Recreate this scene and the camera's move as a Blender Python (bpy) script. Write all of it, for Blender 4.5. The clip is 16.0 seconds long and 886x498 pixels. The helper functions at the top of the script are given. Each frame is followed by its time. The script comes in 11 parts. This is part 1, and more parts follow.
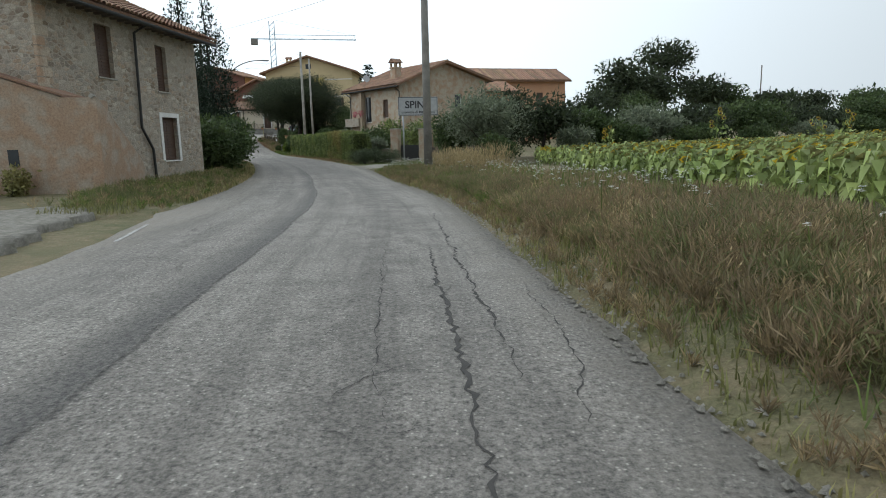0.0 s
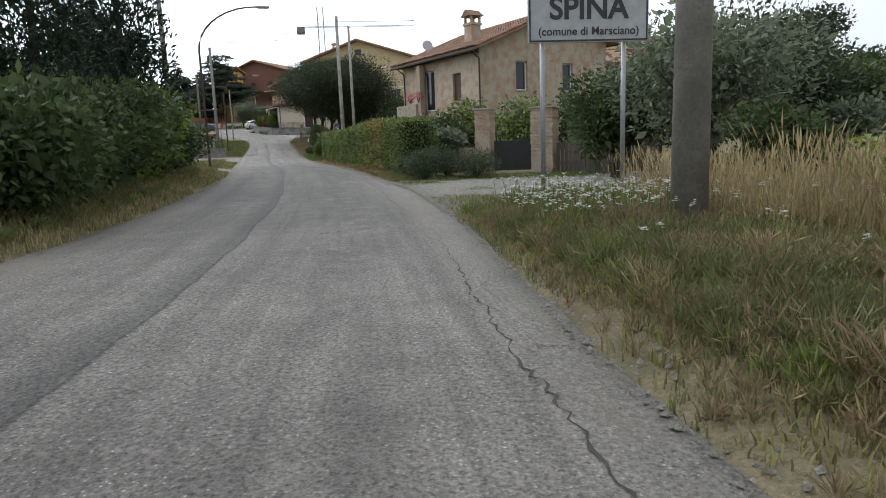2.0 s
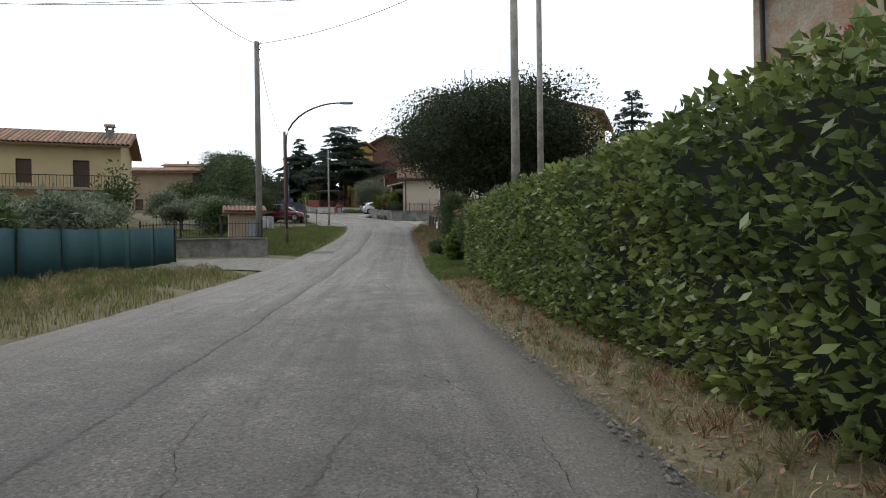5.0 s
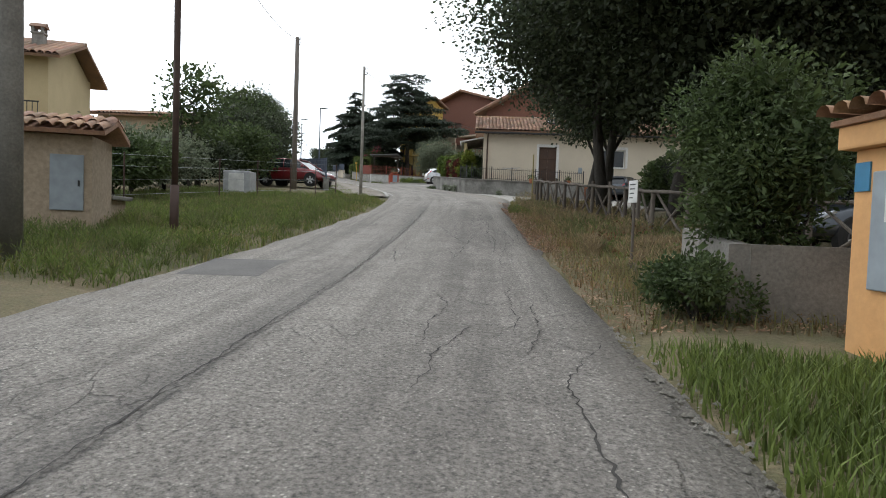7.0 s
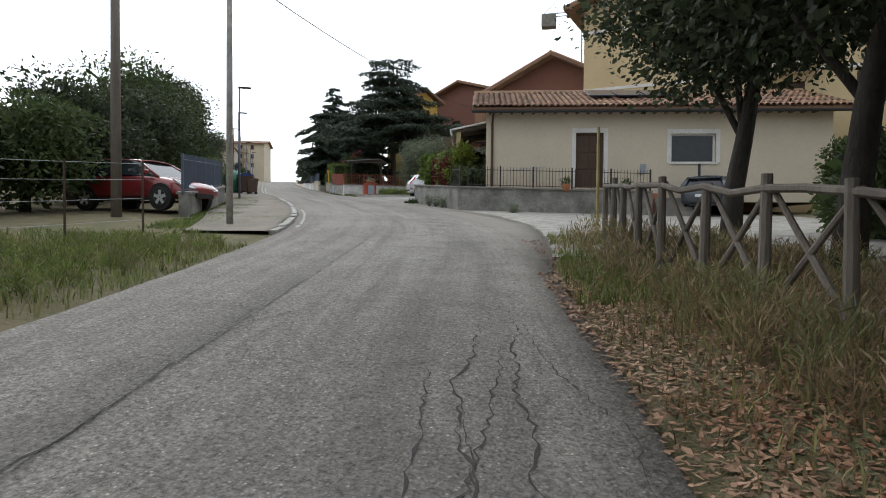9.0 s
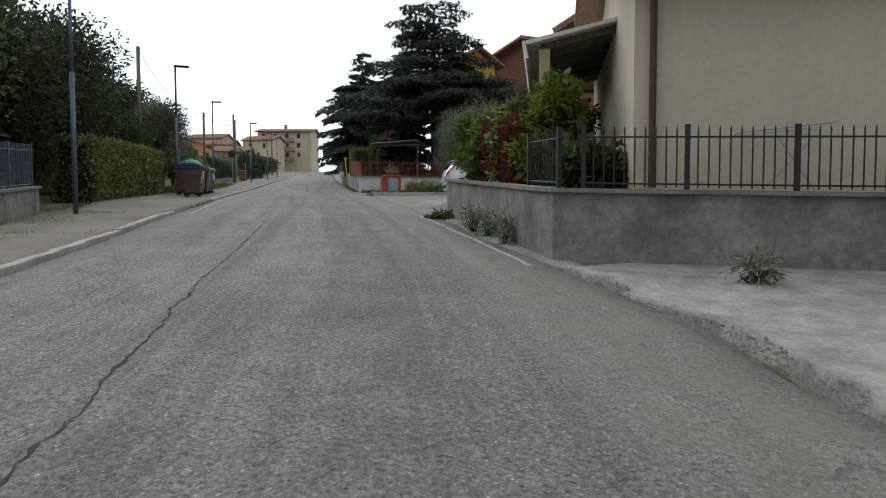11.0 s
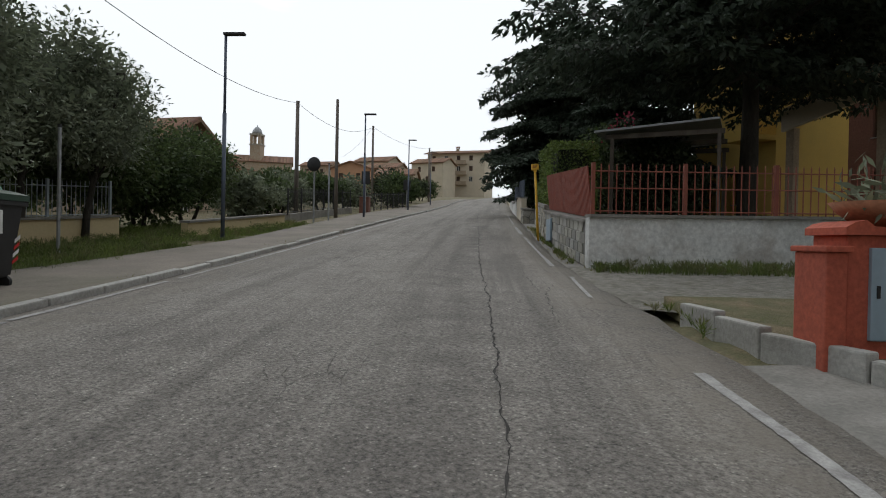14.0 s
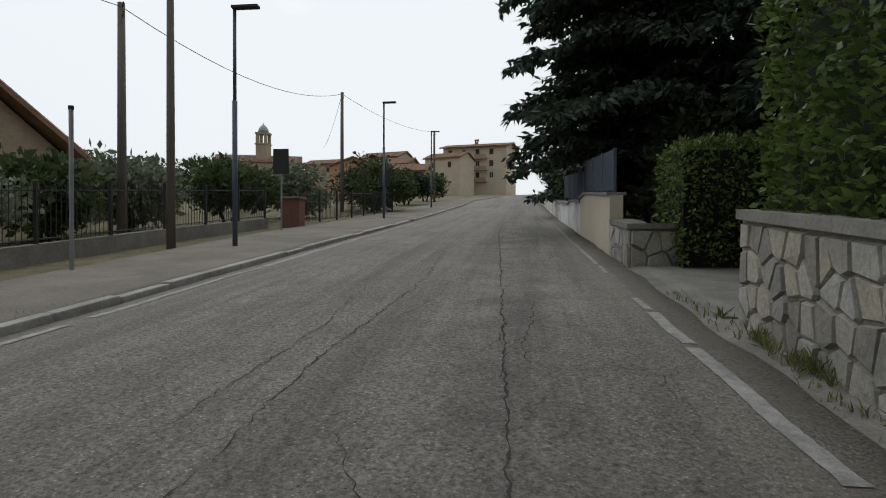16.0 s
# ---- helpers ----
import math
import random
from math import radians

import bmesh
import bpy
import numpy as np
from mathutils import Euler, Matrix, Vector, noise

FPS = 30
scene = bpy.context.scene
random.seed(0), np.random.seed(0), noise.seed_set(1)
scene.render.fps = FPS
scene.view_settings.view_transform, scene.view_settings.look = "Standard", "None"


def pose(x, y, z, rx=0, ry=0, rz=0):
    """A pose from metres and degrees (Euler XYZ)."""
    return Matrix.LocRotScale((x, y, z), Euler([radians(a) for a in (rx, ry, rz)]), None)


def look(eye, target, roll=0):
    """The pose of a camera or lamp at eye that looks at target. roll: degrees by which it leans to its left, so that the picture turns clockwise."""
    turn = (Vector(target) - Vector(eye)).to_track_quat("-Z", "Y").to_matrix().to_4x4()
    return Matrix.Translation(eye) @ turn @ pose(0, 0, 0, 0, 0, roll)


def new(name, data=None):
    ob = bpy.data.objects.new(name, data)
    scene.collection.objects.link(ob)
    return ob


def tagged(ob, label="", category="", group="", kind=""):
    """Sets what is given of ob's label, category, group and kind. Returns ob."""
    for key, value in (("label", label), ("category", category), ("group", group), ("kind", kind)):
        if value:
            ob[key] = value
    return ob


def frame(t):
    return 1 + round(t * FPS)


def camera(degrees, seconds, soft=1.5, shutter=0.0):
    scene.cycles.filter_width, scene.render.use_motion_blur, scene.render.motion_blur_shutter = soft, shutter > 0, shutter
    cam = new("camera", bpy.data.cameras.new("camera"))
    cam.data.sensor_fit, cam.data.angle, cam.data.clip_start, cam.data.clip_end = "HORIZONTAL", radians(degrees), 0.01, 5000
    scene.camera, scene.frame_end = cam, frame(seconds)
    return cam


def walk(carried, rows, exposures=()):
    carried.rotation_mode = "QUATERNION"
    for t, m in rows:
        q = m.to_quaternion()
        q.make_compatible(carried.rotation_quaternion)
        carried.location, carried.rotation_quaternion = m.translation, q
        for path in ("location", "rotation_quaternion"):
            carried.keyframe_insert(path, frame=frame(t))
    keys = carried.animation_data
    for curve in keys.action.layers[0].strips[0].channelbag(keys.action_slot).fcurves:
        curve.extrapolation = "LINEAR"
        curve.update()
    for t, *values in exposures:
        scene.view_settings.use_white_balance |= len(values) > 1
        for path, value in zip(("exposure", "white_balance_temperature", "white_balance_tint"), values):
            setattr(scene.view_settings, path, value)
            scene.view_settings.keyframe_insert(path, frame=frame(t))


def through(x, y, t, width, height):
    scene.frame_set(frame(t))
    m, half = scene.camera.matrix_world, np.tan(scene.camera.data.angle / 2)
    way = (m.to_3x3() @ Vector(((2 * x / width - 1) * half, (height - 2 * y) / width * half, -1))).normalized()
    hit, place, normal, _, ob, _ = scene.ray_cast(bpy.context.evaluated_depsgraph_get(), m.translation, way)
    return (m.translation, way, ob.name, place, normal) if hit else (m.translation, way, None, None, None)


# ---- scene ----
cam = camera(71.3, 16.0, soft=1.0)
# seconds, x, y, z, yaw, pitch, roll
ROWS = [
    (0, -0.00, 0.00, 1.22, -0.17, -9.59, 1.29),
    (0.5, -0.46, 5.54, 1.17, 1.61, -10.03, 1.37),
    (1, -0.88, 11.04, 1.16, 2.58, -10.09, 0.43),
    (1.5, -1.63, 16.53, 1.10, 3.80, -9.44, 1.54),
    (2, -2.62, 21.47, 1.08, 5.32, -9.32, 2.15),
    (2.5, -3.82, 26.59, 1.04, 6.07, -6.98, 0.82),
    (3, -5.08, 31.97, 1.06, 6.88, -2.32, 3.43),
    (3.5, -6.63, 37.01, 1.19, 7.59, -2.20, 3.09),
    (4, -8.21, 41.91, 1.33, 11.19, -2.65, 0.65),
    (4.5, -9.94, 47.14, 1.38, 15.33, -0.99, 0.56),
    (4.7, -10.61, 49.20, 1.37, 16.50, -0.35, 0.69),
    (6.8, -19.27, 69.79, 1.65, 23.82, -2.54, -1.80),
    (7, -19.90, 71.36, 1.76, 24.23, -2.40, -2.06),
    (7.5, -21.26, 75.01, 1.98, 24.32, -2.20, -2.19),
    (8, -22.63, 78.67, 2.23, 24.03, -1.72, -1.61),
    (8.2, -23.18, 80.17, 2.35, 24.16, -1.57, -1.16),
    (10.3, -29.51, 95.95, 3.88, 26.52, -1.92, 0.17),
    (10.5, -30.30, 97.57, 4.04, 27.33, -1.96, 0.20),
    (11, -32.55, 101.35, 4.37, 30.35, -2.75, 0.13),
    (11.5, -34.95, 104.86, 4.72, 33.63, -2.80, 0.33),
    (12, -37.69, 108.36, 5.07, 36.89, -2.39, 0.12),
    (12.5, -40.64, 111.80, 5.42, 39.71, -2.62, -0.68),
    (13, -43.66, 115.19, 5.81, 42.35, -1.44, -1.09),
    (13.5, -46.52, 118.32, 6.11, 44.51, -0.28, -1.79),
    (14, -49.63, 121.60, 6.43, 46.32, -0.53, -1.15),
    (14.5, -52.70, 124.75, 6.74, 47.19, -1.01, -1.29),
    (15, -56.01, 128.28, 7.01, 47.31, -0.66, -2.24),
    (15.5, -59.01, 131.61, 7.32, 47.86, -1.60, -2.12),
    (16, -61.95, 134.75, 7.78, 48.41, -0.67, -0.11),
]
EXPOSURES = [(0.0, -0.72, 6200, 5), (1.0, -0.65, 6200, 7), (2.0, -0.5, 6300, 10), (2.5, -0.65, 6500, 10), (3.0, -1.25, 6400, 10), (3.5, -1.12, 6400, 8), (4.0, -0.45, 6450, 10), (4.5, -0.8, 6400, 10), (7.0, -0.4, 6500, 10), (8.0, -0.3, 6500, 10), (10.5, -0.92, 6350, 10), (11.5, -0.9, 6450, 10), (12.5, -0.97, 6300, 8), (13.5, -1.3, 6600, 9), (14.5, -1.2, 6550, 10), (15.0, -1.38, 6500, 9), (15.5, -1.08, 6500, 9), (16.0, -1.4, 6600, 9)]
walk(cam, [(t, pose(x, y, z, 90 + pitch, roll, yaw)) for t, x, y, z, yaw, pitch, roll in ROWS], EXPOSURES)

# ---------------------------------------------------------------- light
world = bpy.data.worlds.new("sky")
scene.world = world
world.use_nodes = True
SUN_EL, SUN_AZ = 40.0, -58.0
wn, wl = world.node_tree.nodes, world.node_tree.links
wn.clear()
w_out = wn.new("ShaderNodeOutputWorld")
w_bg = wn.new("ShaderNodeBackground")
w_sky = wn.new("ShaderNodeTexSky")
w_sky.sky_type, w_sky.sun_disc = "NISHITA", False
w_sky.sun_elevation, w_sky.sun_rotation = radians(SUN_EL), radians(SUN_AZ)
w_sky.dust_density = 3.0
w_tc = wn.new("ShaderNodeTexCoord")
w_map = wn.new("ShaderNodeMapping")
w_map.inputs["Scale"].default_value = (1.0, 1.0, 3.2)
w_noise = wn.new("ShaderNodeTexNoise")
w_noise.inputs["Scale"].default_value = 1.7
w_noise.inputs["Detail"].default_value = 7.0
w_noise.inputs["Roughness"].default_value = 0.55
w_ramp = wn.new("ShaderNodeValToRGB")
w_ramp.color_ramp.elements[0].position, w_ramp.color_ramp.elements[1].position = 0.26, 0.38
w_ramp.color_ramp.elements[0].color, w_ramp.color_ramp.elements[1].color = (0.35, 0.35, 0.35, 1), (1, 1, 1, 1)
w_mix = wn.new("ShaderNodeMix")
w_mix.data_type = "RGBA"
w_mix.inputs[7].default_value = (13.0, 13.8, 14.6, 1)
wl.new(w_tc.outputs["Generated"], w_map.inputs["Vector"])
wl.new(w_map.outputs["Vector"], w_noise.inputs["Vector"])
wl.new(w_noise.outputs["Fac"], w_ramp.inputs["Fac"])
wl.new(w_ramp.outputs["Color"], w_mix.inputs[0])
wl.new(w_sky.outputs["Color"], w_mix.inputs[6])
# the veil of cloud glows towards the hidden sun
w_dot = wn.new("ShaderNodeVectorMath")
w_dot.operation = "DOT_PRODUCT"
w_dot.inputs[1].default_value = (math.sin(radians(SUN_AZ)) * math.cos(radians(SUN_EL)), math.cos(radians(SUN_AZ)) * math.cos(radians(SUN_EL)), math.sin(radians(SUN_EL)))
w_glow = wn.new("ShaderNodeMapRange")
w_glow.interpolation_type = "SMOOTHSTEP"
w_glow.inputs[1].default_value, w_glow.inputs[2].default_value = -0.3, 0.95
w_glow.inputs[3].default_value, w_glow.inputs[4].default_value = 0.72, 1.75
wl.new(w_tc.outputs["Generated"], w_dot.inputs[0])
wl.new(w_dot.outputs["Value"], w_glow.inputs[0])
w_scale = wn.new("ShaderNodeVectorMath")
w_scale.operation = "SCALE"
wl.new(w_mix.outputs[2], w_scale.inputs[0])
wl.new(w_glow.outputs[0], w_scale.inputs["Scale"])
wl.new(w_scale.outputs[0], w_bg.inputs["Color"])
w_bg.inputs["Strength"].default_value = 0.1
wl.new(w_bg.outputs["Background"], w_out.inputs["Surface"])

sun = new("sun", bpy.data.lights.new("sun", "SUN"))
sun.data.energy, sun.data.angle, sun.data.color = 0.9, radians(18), (1.0, 0.975, 0.94)
sx, sy = math.sin(radians(SUN_AZ)), math.cos(radians(SUN_AZ))
ce, se = math.cos(radians(SUN_EL)), math.sin(radians(SUN_EL))
sun.matrix_world = look((60 * sx * ce, 60 * sy * ce, 60 * se), (0, 0, 0))

# ---------------------------------------------------------------- materials
MATS = {}


def nodes_of(name):
    m = bpy.data.materials.new(name)
    m.use_nodes = True
    return m, m.node_tree.nodes, m.node_tree.links, m.node_tree.nodes["Principled BSDF"]


def add(n, kind, **inputs):
    q = n.new(kind)
    for k, v in inputs.items():
        q.inputs[k.replace("_", " ")].default_value = v
    return q


def mixrgb(n, l, fac, a, b, blend="MIX"):
    q = n.new("ShaderNodeMix")
    q.data_type, q.blend_type = "RGBA", blend
    for socket, v in ((q.inputs[0], fac), (q.inputs[6], a), (q.inputs[7], b)):
        if isinstance(v, bpy.types.NodeSocket):
            l.new(v, socket)
        elif isinstance(v, (int, float)):
            socket.default_value = v
        else:
            socket.default_value = (*v, 1)
    return q.outputs[2]


def ramp(n, l, src, lo, hi, a=0.0, b=1.0):
    q = n.new("ShaderNodeMapRange")
    q.inputs[1].default_value, q.inputs[2].default_value = lo, hi
    q.inputs[3].default_value, q.inputs[4].default_value = a, b
    l.new(src, q.inputs[0])
    return q.outputs[0]


def surf(name, a, b, scale=1.5, fine=25.0, rough=0.85, bump=0.3, metal=0.0, dirt=None, dirt_amount=0.35, island=0.0, stretch=(1, 1, 1), depth=0.02):
    """Two colours mixed at two scales, with optional stains, per-piece variation and fine relief."""
    m, n, l, p = nodes_of(name)
    tc = n.new("ShaderNodeTexCoord")
    mp = n.new("ShaderNodeMapping")
    mp.inputs["Scale"].default_value = stretch
    geo = n.new("ShaderNodeNewGeometry")
    l.new(geo.outputs["Position"], mp.inputs["Vector"])
    big = add(n, "ShaderNodeTexNoise", Scale=scale, Detail=5.0, Roughness=0.6)
    small = add(n, "ShaderNodeTexNoise", Scale=fine, Detail=4.0, Roughness=0.65)
    l.new(mp.outputs["Vector"], big.inputs["Vector"])
    l.new(mp.outputs["Vector"], small.inputs["Vector"])
    col = mixrgb(n, l, ramp(n, l, big.outputs["Fac"], 0.32, 0.68), a, b)
    amt = 0.07 if name in ("plaster_cream", "plaster_yellow", "plaster_ochre", "plaster_pink", "plaster_orange") else 0.27
    grain = ramp(n, l, small.outputs["Fac"], 0.25, 0.75, 1 - amt, 1 + amt)
    gm = n.new("ShaderNodeCombineColor")
    for i in range(3):
        l.new(grain, gm.inputs[i])
    col = mixrgb(n, l, 1.0, col, gm.outputs[0], "MULTIPLY")
    if dirt:
        st = add(n, "ShaderNodeTexNoise", Scale=scale * 0.45, Detail=8.0, Roughness=0.7)
        l.new(geo.outputs["Position"], st.inputs["Vector"])
        col = mixrgb(n, l, ramp(n, l, st.outputs["Fac"], 0.48, 0.7, 0.0, dirt_amount), col, dirt)
    if island:
        hs = n.new("ShaderNodeHueSaturation")
        rnd = geo.outputs["Random Per Island"]
        l.new(ramp(n, l, rnd, 0, 1, 1 - island, 1 + island), hs.inputs["Value"])
        w2 = n.new("ShaderNodeMath")
        w2.operation = "FRACT"
        w1 = n.new("ShaderNodeMath")
        w1.operation = "MULTIPLY"
        w1.inputs[1].default_value = 7.31
        l.new(rnd, w1.inputs[0])
        l.new(w1.outputs[0], w2.inputs[0])
        l.new(ramp(n, l, w2.outputs[0], 0, 1, 0.5 - island * 0.05, 0.5 + island * 0.05), hs.inputs["Hue"])
        l.new(col, hs.inputs["Color"])
        col = hs.outputs["Color"]
    l.new(col, p.inputs["Base Color"])
    p.inputs["Roughness"].default_value = rough
    p.inputs["Metallic"].default_value = metal
    if bump:
        bp = add(n, "ShaderNodeBump", Strength=bump, Distance=depth)
        l.new(small.outputs["Fac"], bp.inputs["Height"])
        l.new(bp.outputs["Normal"], p.inputs["Normal"])
    MATS[name] = m
    return m


def leafy(name, a, b, spread=0.45, through=0.35, rough=0.6):
    """Leaves: diffuse with light passing through, varied leaf by leaf."""
    m, n, l, p = nodes_of(name)
    geo = n.new("ShaderNodeNewGeometry")
    big = add(n, "ShaderNodeTexNoise", Scale=0.9, Detail=3.0)
    l.new(geo.outputs["Position"], big.inputs["Vector"])
    col = mixrgb(n, l, ramp(n, l, big.outputs["Fac"], 0.35, 0.65), a, b)
    hs = n.new("ShaderNodeHueSaturation")
    l.new(ramp(n, l, geo.outputs["Random Per Island"], 0, 1, 1 - spread, 1 + spread), hs.inputs["Value"])
    l.new(col, hs.inputs["Color"])
    l.new(hs.outputs["Color"], p.inputs["Base Color"])
    p.inputs["Roughness"].default_value = rough
    p.inputs["Specular IOR Level"].default_value = 0.3
    tr = n.new("ShaderNodeBsdfTranslucent")
    l.new(hs.outputs["Color"], tr.inputs["Color"])
    mx = n.new("ShaderNodeMixShader")
    mx.inputs[0].default_value = through
    l.new(p.outputs[0], mx.inputs[1])
    l.new(tr.outputs[0], mx.inputs[2])
    l.new(mx.outputs[0], n["Material Output"].inputs["Surface"])
    MATS[name] = m
    return m


def masonry(name, a, b, mortar, w, h, gap=0.012, offset=0.5, bump=0.5, rough=0.9, plaster=None, amount=0.0, rough_stone=0.0):
    """Courses of brick or rubble on upright walls; u runs along the wall (generated from the UV layer, in metres)."""
    m, n, l, p = nodes_of(name)
    uv = n.new("ShaderNodeUVMap")
    uv.uv_map = "UVMap"
    vec = uv.outputs["UV"]
    geo = n.new("ShaderNodeNewGeometry")
    wob = add(n, "ShaderNodeTexNoise", Scale=2.2, Detail=3.0)
    l.new(geo.outputs["Position"], wob.inputs["Vector"])
    sc = n.new("ShaderNodeVectorMath")
    sc.operation = "SCALE"
    sc.inputs["Scale"].default_value = 0.03 + rough_stone
    l.new(wob.outputs["Color"], sc.inputs[0])
    ad = n.new("ShaderNodeVectorMath")
    l.new(vec, ad.inputs[0])
    l.new(sc.outputs[0], ad.inputs[1])
    br = n.new("ShaderNodeTexBrick")
    br.offset = offset
    for k, v in (("Scale", 1.0), ("Mortar Size", gap), ("Brick Width", w), ("Row Height", h), ("Mortar Smooth", 0.4), ("Bias", 0.0)):
        br.inputs[k].default_value = v
    br.inputs["Color1"].default_value, br.inputs["Color2"].default_value, br.inputs["Mortar"].default_value = (*a, 1), (*b, 1), (*mortar, 1)
    l.new(ad.outputs[0], br.inputs["Vector"])
    big = add(n, "ShaderNodeTexNoise", Scale=0.8, Detail=7.0, Roughness=0.7)
    fine = add(n, "ShaderNodeTexNoise", Scale=18.0, Detail=5.0, Roughness=0.7)
    for q in (big, fine):
        l.new(geo.outputs["Position"], q.inputs["Vector"])
    col = br.outputs["Color"]
    if plaster:
        col = mixrgb(n, l, ramp(n, l, big.outputs["Fac"], 0.4 - amount, 0.75 - amount, 0.0, 0.7), col, plaster)
    g = n.new("ShaderNodeCombineColor")
    val = ramp(n, l, fine.outputs["Fac"], 0.25, 0.75, 0.65, 1.3)
    for i in range(3):
        l.new(val, g.inputs[i])
    col = mixrgb(n, l, 1.0, col, g.outputs[0], "MULTIPLY")
    l.new(col, p.inputs["Base Color"])
    p.inputs["Roughness"].default_value = rough
    mm = n.new("ShaderNodeMath")
    mm.operation = "SUBTRACT"
    l.new(fine.outputs["Fac"], mm.inputs[0])
    l.new(br.outputs["Fac"], mm.inputs[1])
    bp = add(n, "ShaderNodeBump", Strength=bump, Distance=0.03)
    l.new(mm.outputs[0], bp.inputs["Height"])
    l.new(bp.outputs["Normal"], p.inputs["Normal"])
    MATS[name] = m
    return m


def rubble(name, a, b, mortar, size, cover=0.0, bump=0.6):
    """Irregular stones half hidden under old lime mortar."""
    m, n, l, p = nodes_of(name)
    geo = n.new("ShaderNodeNewGeometry")
    mp = n.new("ShaderNodeMapping")
    mp.inputs["Scale"].default_value = (1 / size, 1 / size, 1.7 / size)
    wob = add(n, "ShaderNodeTexNoise", Scale=3.0, Detail=3.0)
    l.new(geo.outputs["Position"], wob.inputs["Vector"])
    ad = n.new("ShaderNodeVectorMath")
    ad.operation = "MULTIPLY_ADD"
    ad.inputs[1].default_value = (0.16, 0.16, 0.16)
    l.new(wob.outputs["Color"], ad.inputs[0])
    l.new(geo.outputs["Position"], ad.inputs[2])
    l.new(ad.outputs[0], mp.inputs["Vector"])
    cell, edge = n.new("ShaderNodeTexVoronoi"), n.new("ShaderNodeTexVoronoi")
    edge.feature = "DISTANCE_TO_EDGE"
    for q in (cell, edge):
        l.new(mp.outputs["Vector"], q.inputs["Vector"])
        q.inputs["Scale"].default_value = 1.0
    sep = n.new("ShaderNodeSeparateColor")
    l.new(cell.outputs["Color"], sep.inputs[0])
    stone = mixrgb(n, l, sep.outputs[0], a, b)
    hs = n.new("ShaderNodeHueSaturation")
    l.new(ramp(n, l, sep.outputs[1], 0, 1, 0.65, 1.35), hs.inputs["Value"])
    l.new(stone, hs.inputs["Color"])
    big = add(n, "ShaderNodeTexNoise", Scale=0.9, Detail=8.0, Roughness=0.7)
    fine = add(n, "ShaderNodeTexNoise", Scale=22.0, Detail=6.0, Roughness=0.7)
    for q in (big, fine):
        l.new(geo.outputs["Position"], q.inputs["Vector"])
    joint = ramp(n, l, edge.outputs["Distance"], 0.03, 0.14, 1, 0)
    hide = ramp(n, l, big.outputs["Fac"], 0.48 - cover, 0.66 - cover, 0, 0.85)
    hidden = n.new("ShaderNodeMath")
    hidden.operation = "MAXIMUM"
    l.new(joint, hidden.inputs[0])
    l.new(hide, hidden.inputs[1])
    col = mixrgb(n, l, hidden.outputs[0], hs.outputs["Color"], mortar)
    g = n.new("ShaderNodeCombineColor")
    val = ramp(n, l, fine.outputs["Fac"], 0.25, 0.75, 0.62, 1.35)
    for i in range(3):
        l.new(val, g.inputs[i])
    col = mixrgb(n, l, 1.0, col, g.outputs[0], "MULTIPLY")
    l.new(col, p.inputs["Base Color"])
    p.inputs["Roughness"].default_value = 0.92
    mm = n.new("ShaderNodeMath")
    mm.operation = "SUBTRACT"
    l.new(fine.outputs["Fac"], mm.inputs[0])
    l.new(hidden.outputs[0], mm.inputs[1])
    bp = add(n, "ShaderNodeBump", Strength=bump, Distance=0.03)
    l.new(mm.outputs[0], bp.inputs["Height"])
    l.new(bp.outputs["Normal"], p.inputs["Normal"])
    MATS[name] = m


def plain(name, col, rough=0.5, metal=0.0, coat=0.0):
    m, n, l, p = nodes_of(name)
    geo = n.new("ShaderNodeNewGeometry")
    nz = add(n, "ShaderNodeTexNoise", Scale=6.0, Detail=4.0)
    l.new(geo.outputs["Position"], nz.inputs["Vector"])
    l.new(mixrgb(n, l, ramp(n, l, nz.outputs["Fac"], 0.3, 0.7), [c * 0.85 for c in col], [min(1, c * 1.1) for c in col]), p.inputs["Base Color"])
    p.inputs["Roughness"].default_value, p.inputs["Metallic"].default_value = rough, metal
    p.inputs["Coat Weight"].default_value = coat
    MATS[name] = m
    return m


surf("soil", (0.16, 0.13, 0.07), (0.10, 0.11, 0.045), 0.35, 9.0, 0.95, 0.6, dirt=(0.22, 0.18, 0.10), depth=0.05)
surf("gravel", (0.36, 0.335, 0.29), (0.2, 0.185, 0.16), 9.0, 60.0, 0.95, 1.0, dirt=(0.12, 0.115, 0.075), dirt_amount=0.75, depth=0.04)
surf("concrete", (0.275, 0.26, 0.235), (0.185, 0.175, 0.158), 2.2, 30.0, 0.9, 0.3, dirt=(0.12, 0.115, 0.10), dirt_amount=0.55)
surf("concrete_pale", (0.42, 0.40, 0.36), (0.25, 0.235, 0.21), 3.2, 28.0, 0.9, 0.7, dirt=(0.15, 0.145, 0.13), dirt_amount=0.7)
surf("paint_line", (0.44, 0.43, 0.41), (0.24, 0.23, 0.22), 7.0, 60.0, 0.8, 0.3)
surf("stone_flag", (0.36, 0.34, 0.29), (0.25, 0.24, 0.21), 2.0, 18.0, 0.9, 0.6, island=0.22)
surf("wood_old", (0.17, 0.145, 0.12), (0.085, 0.07, 0.058), 2.0, 30.0, 0.9, 0.6, stretch=(1, 1, 0.15))
surf("wood_pole", (0.20, 0.175, 0.15), (0.13, 0.11, 0.095), 2.0, 30.0, 0.9, 0.5, stretch=(3, 3, 0.2))
surf("bark", (0.06, 0.052, 0.043), (0.03, 0.026, 0.021), 3.0, 22.0, 0.95, 1.0, stretch=(1, 1, 0.3), depth=0.05)
